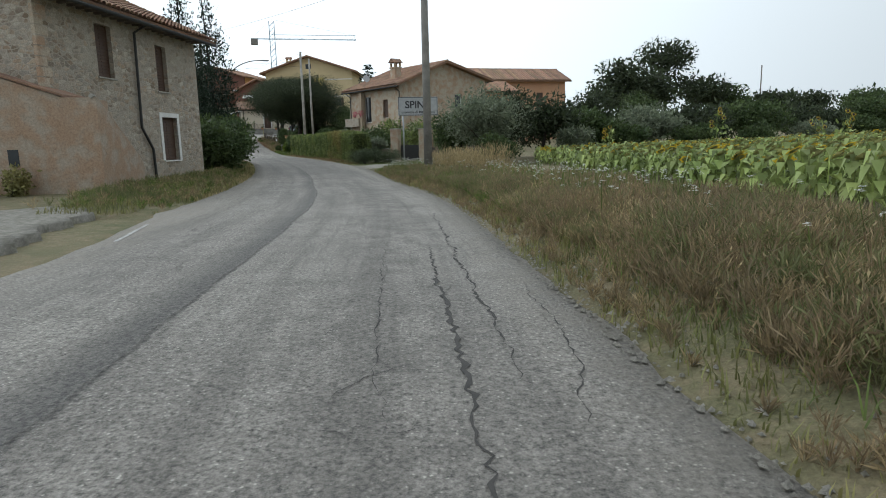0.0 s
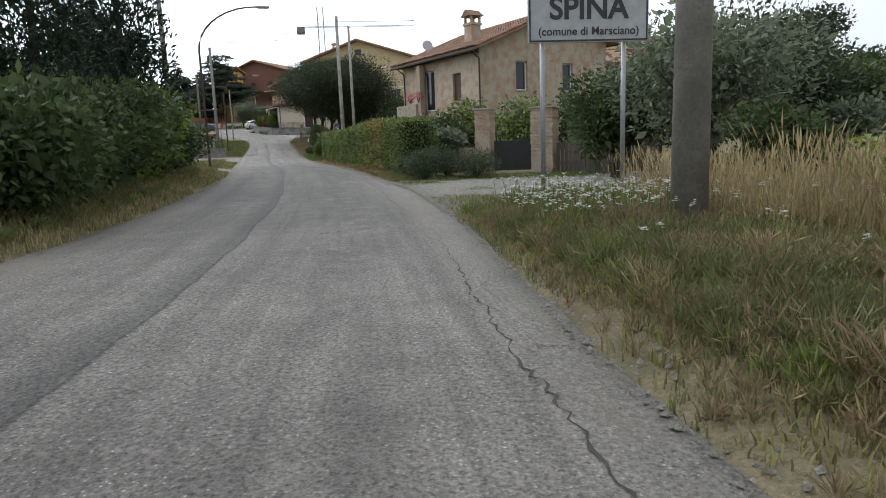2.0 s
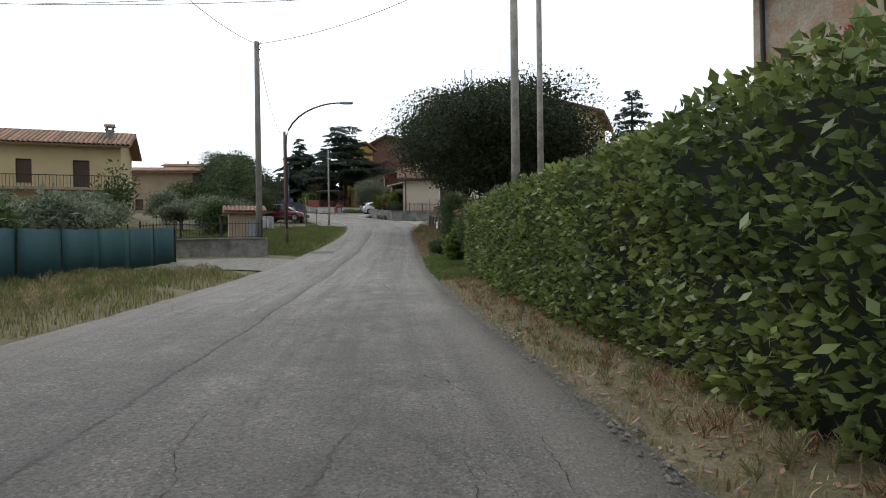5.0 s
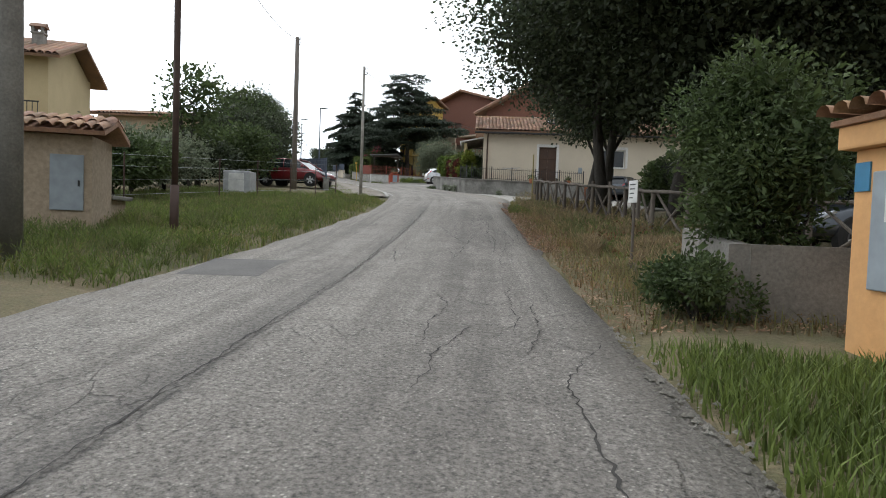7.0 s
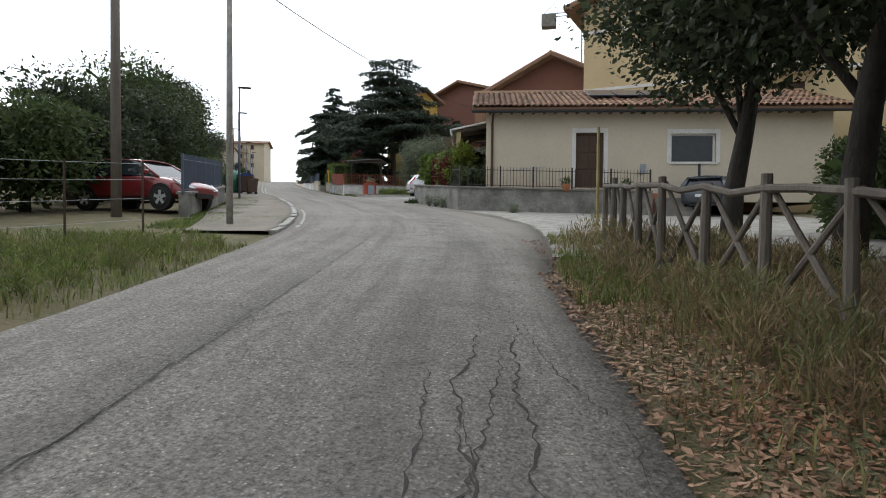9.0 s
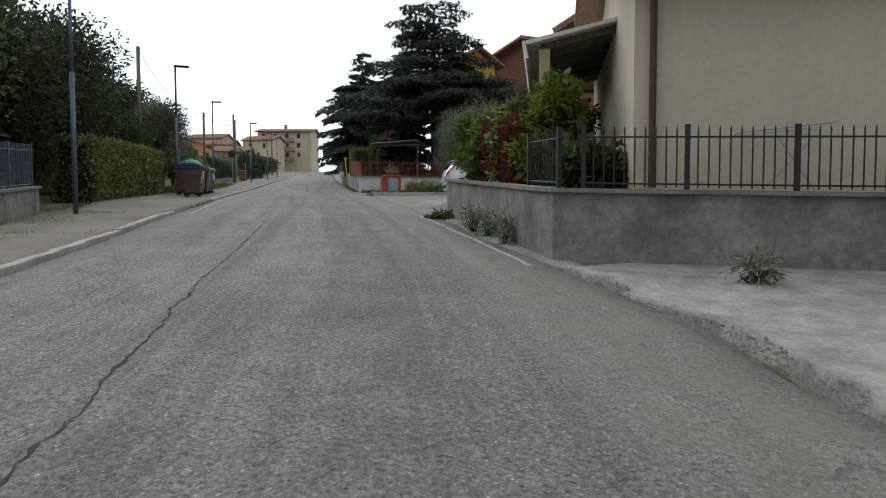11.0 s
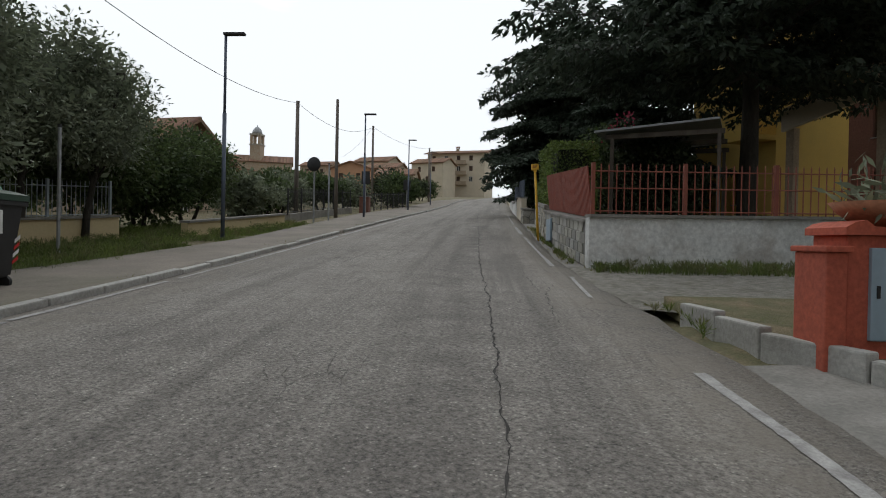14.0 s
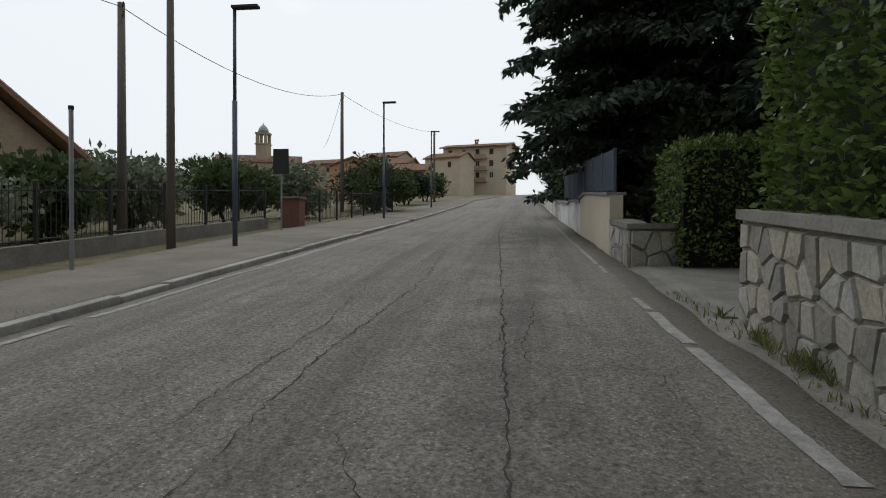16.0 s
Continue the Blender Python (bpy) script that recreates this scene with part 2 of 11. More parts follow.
surf("plaster_yellow", (0.61, 0.49, 0.29), (0.54, 0.43, 0.25), 0.5, 20.0, 0.9, 0.12, dirt=(0.40, 0.31, 0.18))
surf("plaster_ochre", (0.66, 0.45, 0.12), (0.58, 0.39, 0.10), 0.5, 20.0, 0.9, 0.12, dirt=(0.36, 0.26, 0.10))
surf("plaster_cream", (0.64, 0.56, 0.44), (0.57, 0.50, 0.39), 0.5, 14.0, 0.9, 0.12, dirt=(0.42, 0.37, 0.29), dirt_amount=0.3)
surf("plaster_pink", (0.58, 0.33, 0.20), (0.50, 0.28, 0.17), 0.5, 14.0, 0.9, 0.15, dirt=(0.36, 0.24, 0.16))
surf("plaster_orange", (0.72, 0.40, 0.17), (0.66, 0.35, 0.14), 0.8, 14.0, 0.9, 0.15, dirt=(0.44, 0.27, 0.14))
surf("plaster_tan", (0.42, 0.33, 0.24), (0.34, 0.27, 0.195), 0.8, 14.0, 0.9, 0.2, dirt=(0.22, 0.18, 0.13))
surf("plaster_grey", (0.32, 0.31, 0.285), (0.17, 0.165, 0.15), 1.6, 11.0, 0.92, 0.5, dirt=(0.075, 0.072, 0.062), dirt_amount=0.8)
surf("plaster_worn", (0.76, 0.76, 0.74), (0.58, 0.585, 0.57), 1.4, 12.0, 0.9, 0.3, dirt=(0.27, 0.21, 0.16), dirt_amount=0.8)
surf("brick_dark", (0.28, 0.105, 0.06), (0.22, 0.085, 0.05), 1.5, 30.0, 0.9, 0.3)
surf("white_trim", (0.74, 0.73, 0.71), (0.64, 0.63, 0.60), 1.5, 25.0, 0.8, 0.1)
surf("tile_clay", (0.34, 0.19, 0.115), (0.21, 0.13, 0.09), 1.4, 20.0, 0.9, 0.3, island=0.3, dirt=(0.13, 0.11, 0.09))
surf("shutter_brown", (0.085, 0.045, 0.025), (0.06, 0.032, 0.02), 3.0, 40.0, 0.6, 0.2)
surf("rust_red", (0.27, 0.075, 0.045), (0.20, 0.06, 0.04), 3.0, 30.0, 0.75, 0.15)
surf("red_clad", (0.27, 0.06, 0.035), (0.21, 0.05, 0.03), 1.5, 20.0, 0.7, 0.1)
surf("terracotta", (0.42, 0.17, 0.09), (0.34, 0.14, 0.075), 3.0, 25.0, 0.85, 0.2)
plain("iron_dark", (0.035, 0.035, 0.035), 0.6, 0.3)
plain("pole_rust", (0.075, 0.045, 0.035), 0.65, 0.2)
plain("steel_grey", (0.34, 0.35, 0.36), 0.45, 0.6)
plain("steel_blue", (0.09, 0.11, 0.15), 0.5, 0.2)
plain("cabinet_grey", (0.30, 0.34, 0.37), 0.5)
plain("sign_white", (0.40, 0.41, 0.42), 0.5)
plain("sign_black", (0.03, 0.03, 0.035), 0.5)
plain("sign_grey", (0.30, 0.31, 0.32), 0.5, 0.3)
plain("net_teal", (0.016, 0.07, 0.08), 0.8)
plain("bin_green", (0.025, 0.055, 0.035), 0.5)
plain("bin_brown", (0.10, 0.06, 0.045), 0.55)
plain("lid_blue", (0.03, 0.05, 0.22), 0.45)
plain("lid_yellow", (0.62, 0.45, 0.03), 0.45)
plain("bell_green", (0.05, 0.22, 0.13), 0.45)
plain("label_white", (0.66, 0.66, 0.64), 0.6)
plain("yellow_paint", (0.70, 0.40, 0.03), 0.5)
plain("car_silver", (0.66, 0.68, 0.71), 0.3, 0.45, 1.0)
plain("car_dark", (0.05, 0.06, 0.075), 0.3, 0.5, 1.0)
plain("car_red", (0.22, 0.02, 0.025), 0.35, 0.2, 1.0)
plain("car_white", (0.7, 0.7, 0.7), 0.35, 0.0, 1.0)
plain("rubber", (0.018, 0.018, 0.018), 0.8)
plain("alloy", (0.68, 0.69, 0.71), 0.35, 0.5)
plain("lens_red", (0.45, 0.02, 0.02), 0.2)
plain("glass_dark", (0.02, 0.024, 0.028), 0.06)
plain("window_dark", (0.03, 0.035, 0.04), 0.12)
plain("awning_yellow", (0.72, 0.55, 0.16), 0.8)
plain("awning_white", (0.72, 0.72, 0.69), 0.8)
plain("cable", (0.02, 0.02, 0.02), 0.7)
plain("crane_blue", (0.20, 0.30, 0.38), 0.5, 0.2)
plain("solar", (0.03, 0.045, 0.08), 0.15)
leafy("leaf_oak", (0.06, 0.074, 0.038), (0.036, 0.05, 0.025), 0.55)
leafy("leaf_cedar", (0.062, 0.082, 0.056), (0.04, 0.058, 0.04), 0.5, 0.25)
leafy("leaf_cypress", (0.02, 0.036, 0.018), (0.014, 0.026, 0.014), 0.4, 0.15)
leafy("leaf_olive", (0.20, 0.225, 0.15), (0.13, 0.155, 0.10))
leafy("leaf_bush", (0.085, 0.115, 0.042), (0.052, 0.08, 0.03))
leafy("leaf_laurel", (0.20, 0.235, 0.07), (0.115, 0.155, 0.05), 0.65, 0.3, 0.4)
leafy("leaf_copper", (0.27, 0.225, 0.075), (0.155, 0.19, 0.058), 0.7, 0.3, 0.45)
leafy("leaf_fresh", (0.19, 0.23, 0.04), (0.09, 0.14, 0.03), 0.5)
leafy("leaf_redvine", (0.13, 0.035, 0.025), (0.085, 0.03, 0.02), 0.5)
leafy("leaf_rosemary", (0.075, 0.095, 0.045), (0.05, 0.068, 0.034), 0.4, 0.2)
leafy("leaf_sun", (0.32, 0.37, 0.13), (0.21, 0.27, 0.085), 0.5)
leafy("petal_yellow", (0.62, 0.42, 0.03), (0.5, 0.36, 0.04), 0.3)
leafy("grass_dry", (0.42, 0.33, 0.18), (0.30, 0.235, 0.12), 0.4)
leafy("grass_brown", (0.26, 0.175, 0.09), (0.18, 0.14, 0.07), 0.45)
leafy("grass_green", (0.155, 0.20, 0.05), (0.11, 0.15, 0.04), 0.45)
leafy("grass_mid", (0.25, 0.225, 0.09), (0.165, 0.175, 0.065), 0.45)
leafy("weed_brown", (0.27, 0.195, 0.115), (0.20, 0.155, 0.09), 0.35)
leafy("weed_straw", (0.34, 0.26, 0.145), (0.25, 0.19, 0.105), 0.45)
leafy("weed_olive", (0.19, 0.185, 0.08), (0.135, 0.145, 0.06), 0.35)
leafy("weed_rust", (0.24, 0.115, 0.055), (0.19, 0.12, 0.06), 0.5)
leafy("flower_white", (0.7, 0.7, 0.66), (0.62, 0.62, 0.56), 0.15)
leafy("flower_pink", (0.45, 0.05, 0.12), (0.4, 0.06, 0.1), 0.3)
leafy("litter", (0.26, 0.13, 0.075), (0.36, 0.23, 0.15), 0.5, 0.1)
masonry("brick_wall", (0.47, 0.32, 0.215), (0.21, 0.135, 0.09), (0.45, 0.385, 0.30), 0.30, 0.095, 0.02, plaster=(0.40, 0.31, 0.225), amount=-0.13)
rubble("rubble_wall", (0.30, 0.22, 0.15), (0.40, 0.36, 0.30), (0.37, 0.33, 0.27), 0.24, 0.02)
masonry("brick_red", (0.22, 0.10, 0.07), (0.14, 0.068, 0.052), (0.24, 0.19, 0.16), 0.25, 0.07, 0.01)
masonry("block_wall", (0.34, 0.33, 0.30), (0.29, 0.28, 0.255), (0.20, 0.195, 0.175), 0.5, 0.25, 0.014, bump=0.4)

masonry("brick_old", (0.37, 0.25, 0.165), (0.25, 0.17, 0.12), (0.36, 0.30, 0.235), 0.28, 0.08, 0.018, plaster=(0.38, 0.31, 0.24), amount=-0.08)
surf("crack_fill", (0.035, 0.032, 0.03), (0.055, 0.05, 0.046), 4.0, 40.0, 0.95, 0.4)
surf("tar_patch", (0.135, 0.128, 0.12), (0.095, 0.09, 0.085), 1.5, 45.0, 0.85, 0.5)
surf("patch_grey", (0.19, 0.176, 0.158), (0.125, 0.115, 0.104), 2.5, 32.0, 0.9, 0.7, dirt=(0.08, 0.075, 0.066), dirt_amount=0.7)
surf("kerb", (0.46, 0.45, 0.42), (0.33, 0.32, 0.295), 1.5, 25.0, 0.9, 0.3, dirt=(0.18, 0.17, 0.14), dirt_amount=0.6)
surf("paving", (0.25, 0.215, 0.18), (0.185, 0.16, 0.135), 0.9, 30.0, 0.92, 0.3, dirt=(0.10, 0.10, 0.06), dirt_amount=0.7)
surf("mortar", (0.20, 0.195, 0.18), (0.15, 0.145, 0.135), 3.0, 30.0, 0.95, 0.3)
plain("cabinet_blue", (0.30, 0.39, 0.46), 0.5)
plain("mirror_glass", (0.8, 0.82, 0.84), 0.03, 1.0)
surf("terracotta_red", (0.45, 0.10, 0.055), (0.38, 0.085, 0.05), 2.5, 25.0, 0.8, 0.15)
surf("mortar_pale", (0.30, 0.28, 0.25), (0.22, 0.21, 0.19), 3.0, 30.0, 0.95, 0.4)
plain("sign_blue", (0.05, 0.22, 0.38), 0.4)
plain("yellow_dull", (0.36, 0.30, 0.12), 0.7)
plain("glass_lamp", (0.55, 0.57, 0.6), 0.1, 0.3)
plain("alloy_dark", (0.10, 0.10, 0.11), 0.5, 0.6)
leafy("leaf_box", (0.16, 0.21, 0.055), (0.10, 0.15, 0.042), 0.5, 0.3, 0.45)
leafy("sun_head", (0.36, 0.34, 0.12), (0.27, 0.27, 0.09), 0.35, 0.3)


def piece(name, a, b, fine=22.0):
    """Separate stones or blocks, varied object by object."""
    m = surf(name, a, b, 2.5, fine, 0.9, 0.5)
    n, l = m.node_tree.nodes, m.node_tree.links
    p = n["Principled BSDF"]
    src = p.inputs["Base Color"].links[0].from_socket
    info = n.new("ShaderNodeObjectInfo")
    hs = n.new("ShaderNodeHueSaturation")
    l.new(ramp(n, l, info.outputs["Random"], 0, 1, 0.7, 1.3), hs.inputs["Value"])
    w = n.new("ShaderNodeMath")
    w.operation = "FRACT"
    w0 = n.new("ShaderNodeMath")
    w0.operation = "MULTIPLY"
    w0.inputs[1].default_value = 5.7
    l.new(info.outputs["Random"], w0.inputs[0])
    l.new(w0.outputs[0], w.inputs[0])
    l.new(ramp(n, l, w.outputs[0], 0, 1, 0.6, 1.5), hs.inputs["Saturation"])
    l.new(src, hs.inputs["Color"])
    l.new(hs.outputs["Color"], p.inputs["Base Color"])


piece("stone_piece", (0.40, 0.375, 0.32), (0.30, 0.285, 0.25))
piece("bank_stone", (0.26, 0.235, 0.20), (0.17, 0.155, 0.13))
piece("block_piece", (0.36, 0.35, 0.315), (0.29, 0.28, 0.255))

# ---------------------------------------------------------------- plan: the road's axis and the lie of the land
AXIS = [(9.8, -119.6, 0.0), (4.9, -59.8, 0.0), (1.6, -19.9, 0.0), (0.4, -5.0, 0.0), (-0.4, 5.0, -0.04), (-1.4, 14.9, -0.10),
        (-3.4, 24.7, -0.17), (-5.8, 34.4, -0.10), (-8.9, 43.9, 0.10), (-12.3, 53.3, 0.21), (-16.2, 62.5, 0.33), (-20.0, 71.8, 0.60),
        (-23.6, 81.1, 1.22), (-27.3, 90.4, 2.10), (-31.4, 99.5, 2.99), (-37.2, 107.7, 3.79), (-43.7, 115.2, 4.59), (-50.5, 122.5, 5.31),
        (-57.4, 129.8, 6.0), (-70.7, 144.7, 7.65), (-80.6, 156.0, 8.88), (-91.8, 168.8, 10.4), (-101.7, 180.0, 11.8),
        (-112.9, 194.1, 13.3), (-131.6, 217.6, 15.8), (-175.2, 272.4, 21.3)]
START_S = 115.0


def spline(points, step):
    """A smooth line through the points, resampled at even steps of plan length."""
    p = np.array(points)
    out = []
    for i in range(len(p) - 1):
        a, b, c, d = p[max(i - 1, 0)], p[i], p[i + 1], p[min(i + 2, len(p) - 1)]
        la, lb, lc = (max(np.linalg.norm(v[:2]), 1e-6) for v in (b - a, c - b, d - c))
        m1 = (c - a) / (la + lb) * lb if i else c - b
        m2 = (d - b) / (lb + lc) * lb if i < len(p) - 2 else c - b
        for u in np.linspace(0, 1, 24, endpoint=False):
            out.append((2 * u ** 3 - 3 * u ** 2 + 1) * b + (u ** 3 - 2 * u ** 2 + u) * m1 + (-2 * u ** 3 + 3 * u ** 2) * c + (u ** 3 - u ** 2) * m2)
    out = np.array(out + [p[-1]])
    ln = np.r_[0, np.cumsum(np.linalg.norm(np.diff(out[:, :2], axis=0), axis=1))]
    at = np.arange(0, ln[-1], step)
    return np.stack([np.interp(at, ln, out[:, k]) for k in range(3)], 1)


LINE = spline(AXIS, 0.5)
_k0 = int(np.argmin(np.hypot(LINE[:, 0], LINE[:, 1])))
LINE_S = (np.arange(len(LINE)) - _k0) * 0.5
TAN = np.gradient(LINE[:, :2], axis=0)
TAN /= np.linalg.norm(TAN, axis=1)[:, None]


def on_axis(s):
    """Place and heading of the axis at s metres from the start."""
    return [float(np.interp(s, LINE_S, LINE[:, k])) for k in range(3)], [float(np.interp(s, LINE_S, TAN[:, k])) for k in range(2)]


def station(xy):
    """(s, d, z) of plan points: length along the axis, offset to its right, the axis's height there."""
    xy = np.atleast_2d(np.asarray(xy, float))
    s, d, z = np.empty(len(xy)), np.empty(len(xy)), np.empty(len(xy))
    for k in range(0, len(xy), 4000):
        q = xy[k:k + 4000]
        r = q[:, None, :] - LINE[None, ::2, :2]
        dist = np.hypot(r[..., 0], r[..., 1])
        j = dist.argmin(1)
        near = dist.min(1)
        t = TAN[::2][j]
        rr = r[np.arange(len(q)), j]
        s[k:k + 4000] = LINE_S[::2][j] + (rr * t).sum(1)
        d[k:k + 4000] = rr[:, 0] * t[:, 1] - rr[:, 1] * t[:, 0]
        w = np.exp(-(dist - near[:, None]) / (0.15 + 0.12 * near[:, None]))
        soft_z = (w * LINE[None, ::2, 2]).sum(1) / w.sum(1)
        exact = np.interp(s[k:k + 4000], LINE_S, LINE[:, 2])
        f = np.clip((near - 4) / 12, 0, 1)
        z[k:k + 4000] = exact * (1 - f) + soft_z * f
    return s, d, z


def edges(s):
    """Offsets of the carriageway's left and right edge."""
    left = np.interp(s, [-20, 8, 14, 30, 45, 60, 80, 95, 105, 122, 135, 200], [-4.1, -4.1, -4.9, -4.5, -4.1, -4.3, -4.0, -3.4, -3.8, -4.5, -4.6, -4.3])
    right = np.interp(s, [-20, 25, 32, 38, 44, 60, 78, 92, 98, 106, 112, 118, 124, 138, 146, 200], [1.45, 1.4, 1.7, 1.9, 1.6, 1.5, 1.2, 1.0, 1.2, 2.2, 2.4, 2.0, 2.2, 2.1, 1.7, 1.6])
    return left, right


def lie(s, d, z, xy):
    """Height of the land beside the road."""
    left, right = edges(s)
    out = np.maximum(left - d, d - right)
    grow = np.clip(out / 1.2, 0, 1)
    side = np.where(d > 0, np.interp(s, [-20, 20, 32, 36, 42, 50, 75, 86, 98, 106, 112, 150], [0.30, 0.28, 0.15, 0.03, 0.05, 0.12, 0.05, 0.10, 0.10, 0.0, 0.0, 0.0]),
                    np.interp(s, [-20, 0, 6, 14, 22, 50, 60, 70, 78, 86, 96, 102, 200], [0.1, 0.12, 0.02, 0.05, 0.25, 0.25, 0.15, 0.10, 0.02, 0.22, 0.12, 0.03, 0.03]))
    h = z + np.where(out > 0, side * grow - 0.03, -0.16)
    # bumps away from the road
    bump = np.array([noise.noise(Vector((x * 0.11, y * 0.11, 0.3))) for x, y in xy])
    h = h + np.clip((out - 3) / 8, 0, 1) * 0.18 * bump * np.where((s > 100) & (d < 12), 0.3, 1)
    # higher ground to the right behind the houses, falling garden land on the left
    h = h + np.where(d > 14, np.clip((d - 14) / 60, 0, 1) * 2.5 * np.clip((s - 20) / 50, 0, 1), 0)
    side_street = np.clip((s - 123) / 4, 0, 1) * np.clip((140 - s) / 4, 0, 1) * np.clip((d - 2.4) / 5, 0, 1) * 0.25
    apron = np.clip((s - 124) / 3, 0, 1) * np.clip((135.5 - s) / 5, 0, 1) * np.clip((d - 2.2) / 2.4, 0, 1) * 0.28
    return h + np.maximum(side_street, apron)


def height(x, y):
    s, d, z = station([(x, y)])
    return float(lie(s, d, z, [(x, y)])[0])


def at(s, d, up=0.0):
    """A point by its station, standing on the land."""
    (x, y, z), (tx, ty) = on_axis(s)
    x, y = x + ty * d, y - tx * d
    left, right = edges(np.array([s]))
    g = z if left[0] <= d <= right[0] else height(x, y)
    return Vector((x, y, g + up))


def yaw_at(s):
    (_, (tx, ty)) = on_axis(s)
    return math.degrees(math.atan2(ty, tx)) - 90


# ---------------------------------------------------------------- mesh helpers
def link_mesh(name, me, mats, parent=None, label="", matrix=None):
    for m in mats if isinstance(mats, (list, tuple)) else [mats]:
        me.materials.append(MATS[m] if isinstance(m, str) else m)
    ob = new(name, me)
    if parent is not None:
        ob.parent = parent
    if matrix is not None:
        ob.matrix_basis = matrix
    if label:
        ob["label"] = label
    return ob


def part(name, bm, mats, parent=None, label="", smooth=False, matrix=None):
    me = bpy.data.meshes.new(name)
    bm.to_mesh(me)
    bm.free()
    if smooth:
        me.shade_smooth()
    return link_mesh(name, me, mats, parent, label, matrix)


def arrays(name, verts, faces, mats, parent=None, label="", smooth=False, slots=None):
    """A mesh out of numpy arrays (n x 3; m x 3 or m x 4)."""
    me = bpy.data.meshes.new(name)
    verts, faces = np.asarray(verts, np.float32), np.asarray(faces, np.int32)
    k = faces.shape[1]
    me.vertices.add(len(verts))
    me.vertices.foreach_set("co", verts.ravel())
    me.loops.add(faces.size)
    me.loops.foreach_set("vertex_index", faces.ravel())
    me.polygons.add(len(faces))
    me.polygons.foreach_set("loop_start", np.arange(0, faces.size, k, dtype=np.int32))
    if slots is not None:
        me.polygons.foreach_set("material_index", np.asarray(slots, np.int32))
    me.update(calc_edges=True)
    if smooth:
        me.shade_smooth()
    return link_mesh(name, me, mats, parent, label)


def thing(name, matrix, label, category, group="", kind=""):
    ob = new(name)
    ob.empty_display_size = 0.2
    ob.matrix_basis = matrix
    return tagged(ob, label, category, group, kind)


def box(bm, x0, x1, y0, y1, z0, z1, m=None, mat=0):
    vs = [bm.verts.new((x, y, z)) for x in (x0, x1) for y in (y0, y1) for z in (z0, z1)]
    fs = [bm.faces.new([vs[i] for i in q]) for q in ((0, 1, 3, 2), (4, 6, 7, 5), (0, 4, 5, 1), (2, 3, 7, 6), (0, 2, 6, 4), (1, 5, 7, 3))]
    for f in fs:
        f.material_index = mat
    if m is not None:
        bmesh.ops.transform(bm, matrix=m, verts=vs)
    return vs


def soft_box(x0, x1, y0, y1, z0, z1, r=0.02, seg=2):
    bm = bmesh.new()
    box(bm, x0, x1, y0, y1, z0, z1)
    bmesh.ops.bevel(bm, geom=bm.edges[:], offset=r, segments=seg, affect="EDGES", profile=0.6)
    return bm


def tube(bm, points, radii, sides=8, cap=True):
    """A tapered tube along points."""
    pts = [Vector(p) for p in points]
    if isinstance(radii, (int, float)):
        radii = [radii] * len(pts)
    rings = []
    for i, p in enumerate(pts):
        d = (pts[min(i + 1, len(pts) - 1)] - pts[max(i - 1, 0)]).normalized()
        u = d.cross(Vector((0, 0, 1)) if abs(d.z) < 0.95 else Vector((1, 0, 0))).normalized()
        v = d.cross(u)
        rings.append([bm.verts.new(p + (u * math.cos(a) + v * math.sin(a)) * radii[i]) for a in (2 * math.pi * k / sides for k in range(sides))])
    for a, b in zip(rings, rings[1:]):
        for k in range(sides):
            bm.faces.new((a[k], a[(k + 1) % sides], b[(k + 1) % sides], b[k]))
    if cap:
        bm.faces.new(rings[0][::-1])
        bm.faces.new(rings[-1])
    return bm


def turned(profile, sides=16):
    """A turned form out of (radius, height) pairs."""
    bm = bmesh.new()
    rings = [[bm.verts.new((r * math.cos(2 * math.pi * k / sides), r * math.sin(2 * math.pi * k / sides), z)) for k in range(sides)] for r, z in profile]
    for a, b in zip(rings, rings[1:]):
        for k in range(sides):
            bm.faces.new((a[k], a[(k + 1) % sides], b[(k + 1) % sides], b[k]))
    bm.faces.new(rings[0][::-1])
    bm.faces.new(rings[-1])
    return bm


def box_uv(bm):
    """Metre-scaled UVs by the face's main direction."""
    uv = bm.loops.layers.uv.verify()
    bm.normal_update()
    for f in bm.faces:
        n = f.normal
        for lp in f.loops:
            c = lp.vert.co
            lp[uv].uv = (c.y, c.z) if abs(n.x) > max(abs(n.y), abs(n.z)) else ((c.x, c.z) if abs(n.y) > abs(n.z) else (c.x, c.y))
    return bm


# ---------------------------------------------------------------- ground and road
PAVED = [(36.0, 41.6, 1.5, 9.5), (5.0, 15.5, -22, -5.6), (57.2, 60.8, -9, -4.2), (74.5, 79.5, -8.5, -4.0), (99.5, 124.4, 1.5, 3.0), (99.5, 114.6, 1.5, 14), (122.9, 138.4, 2.1, 34), (139.3, 145.6, 1.9, 9), (145.0, 201, 1.5, 2.9), (157.4, 162.4, 1.9, 8)]


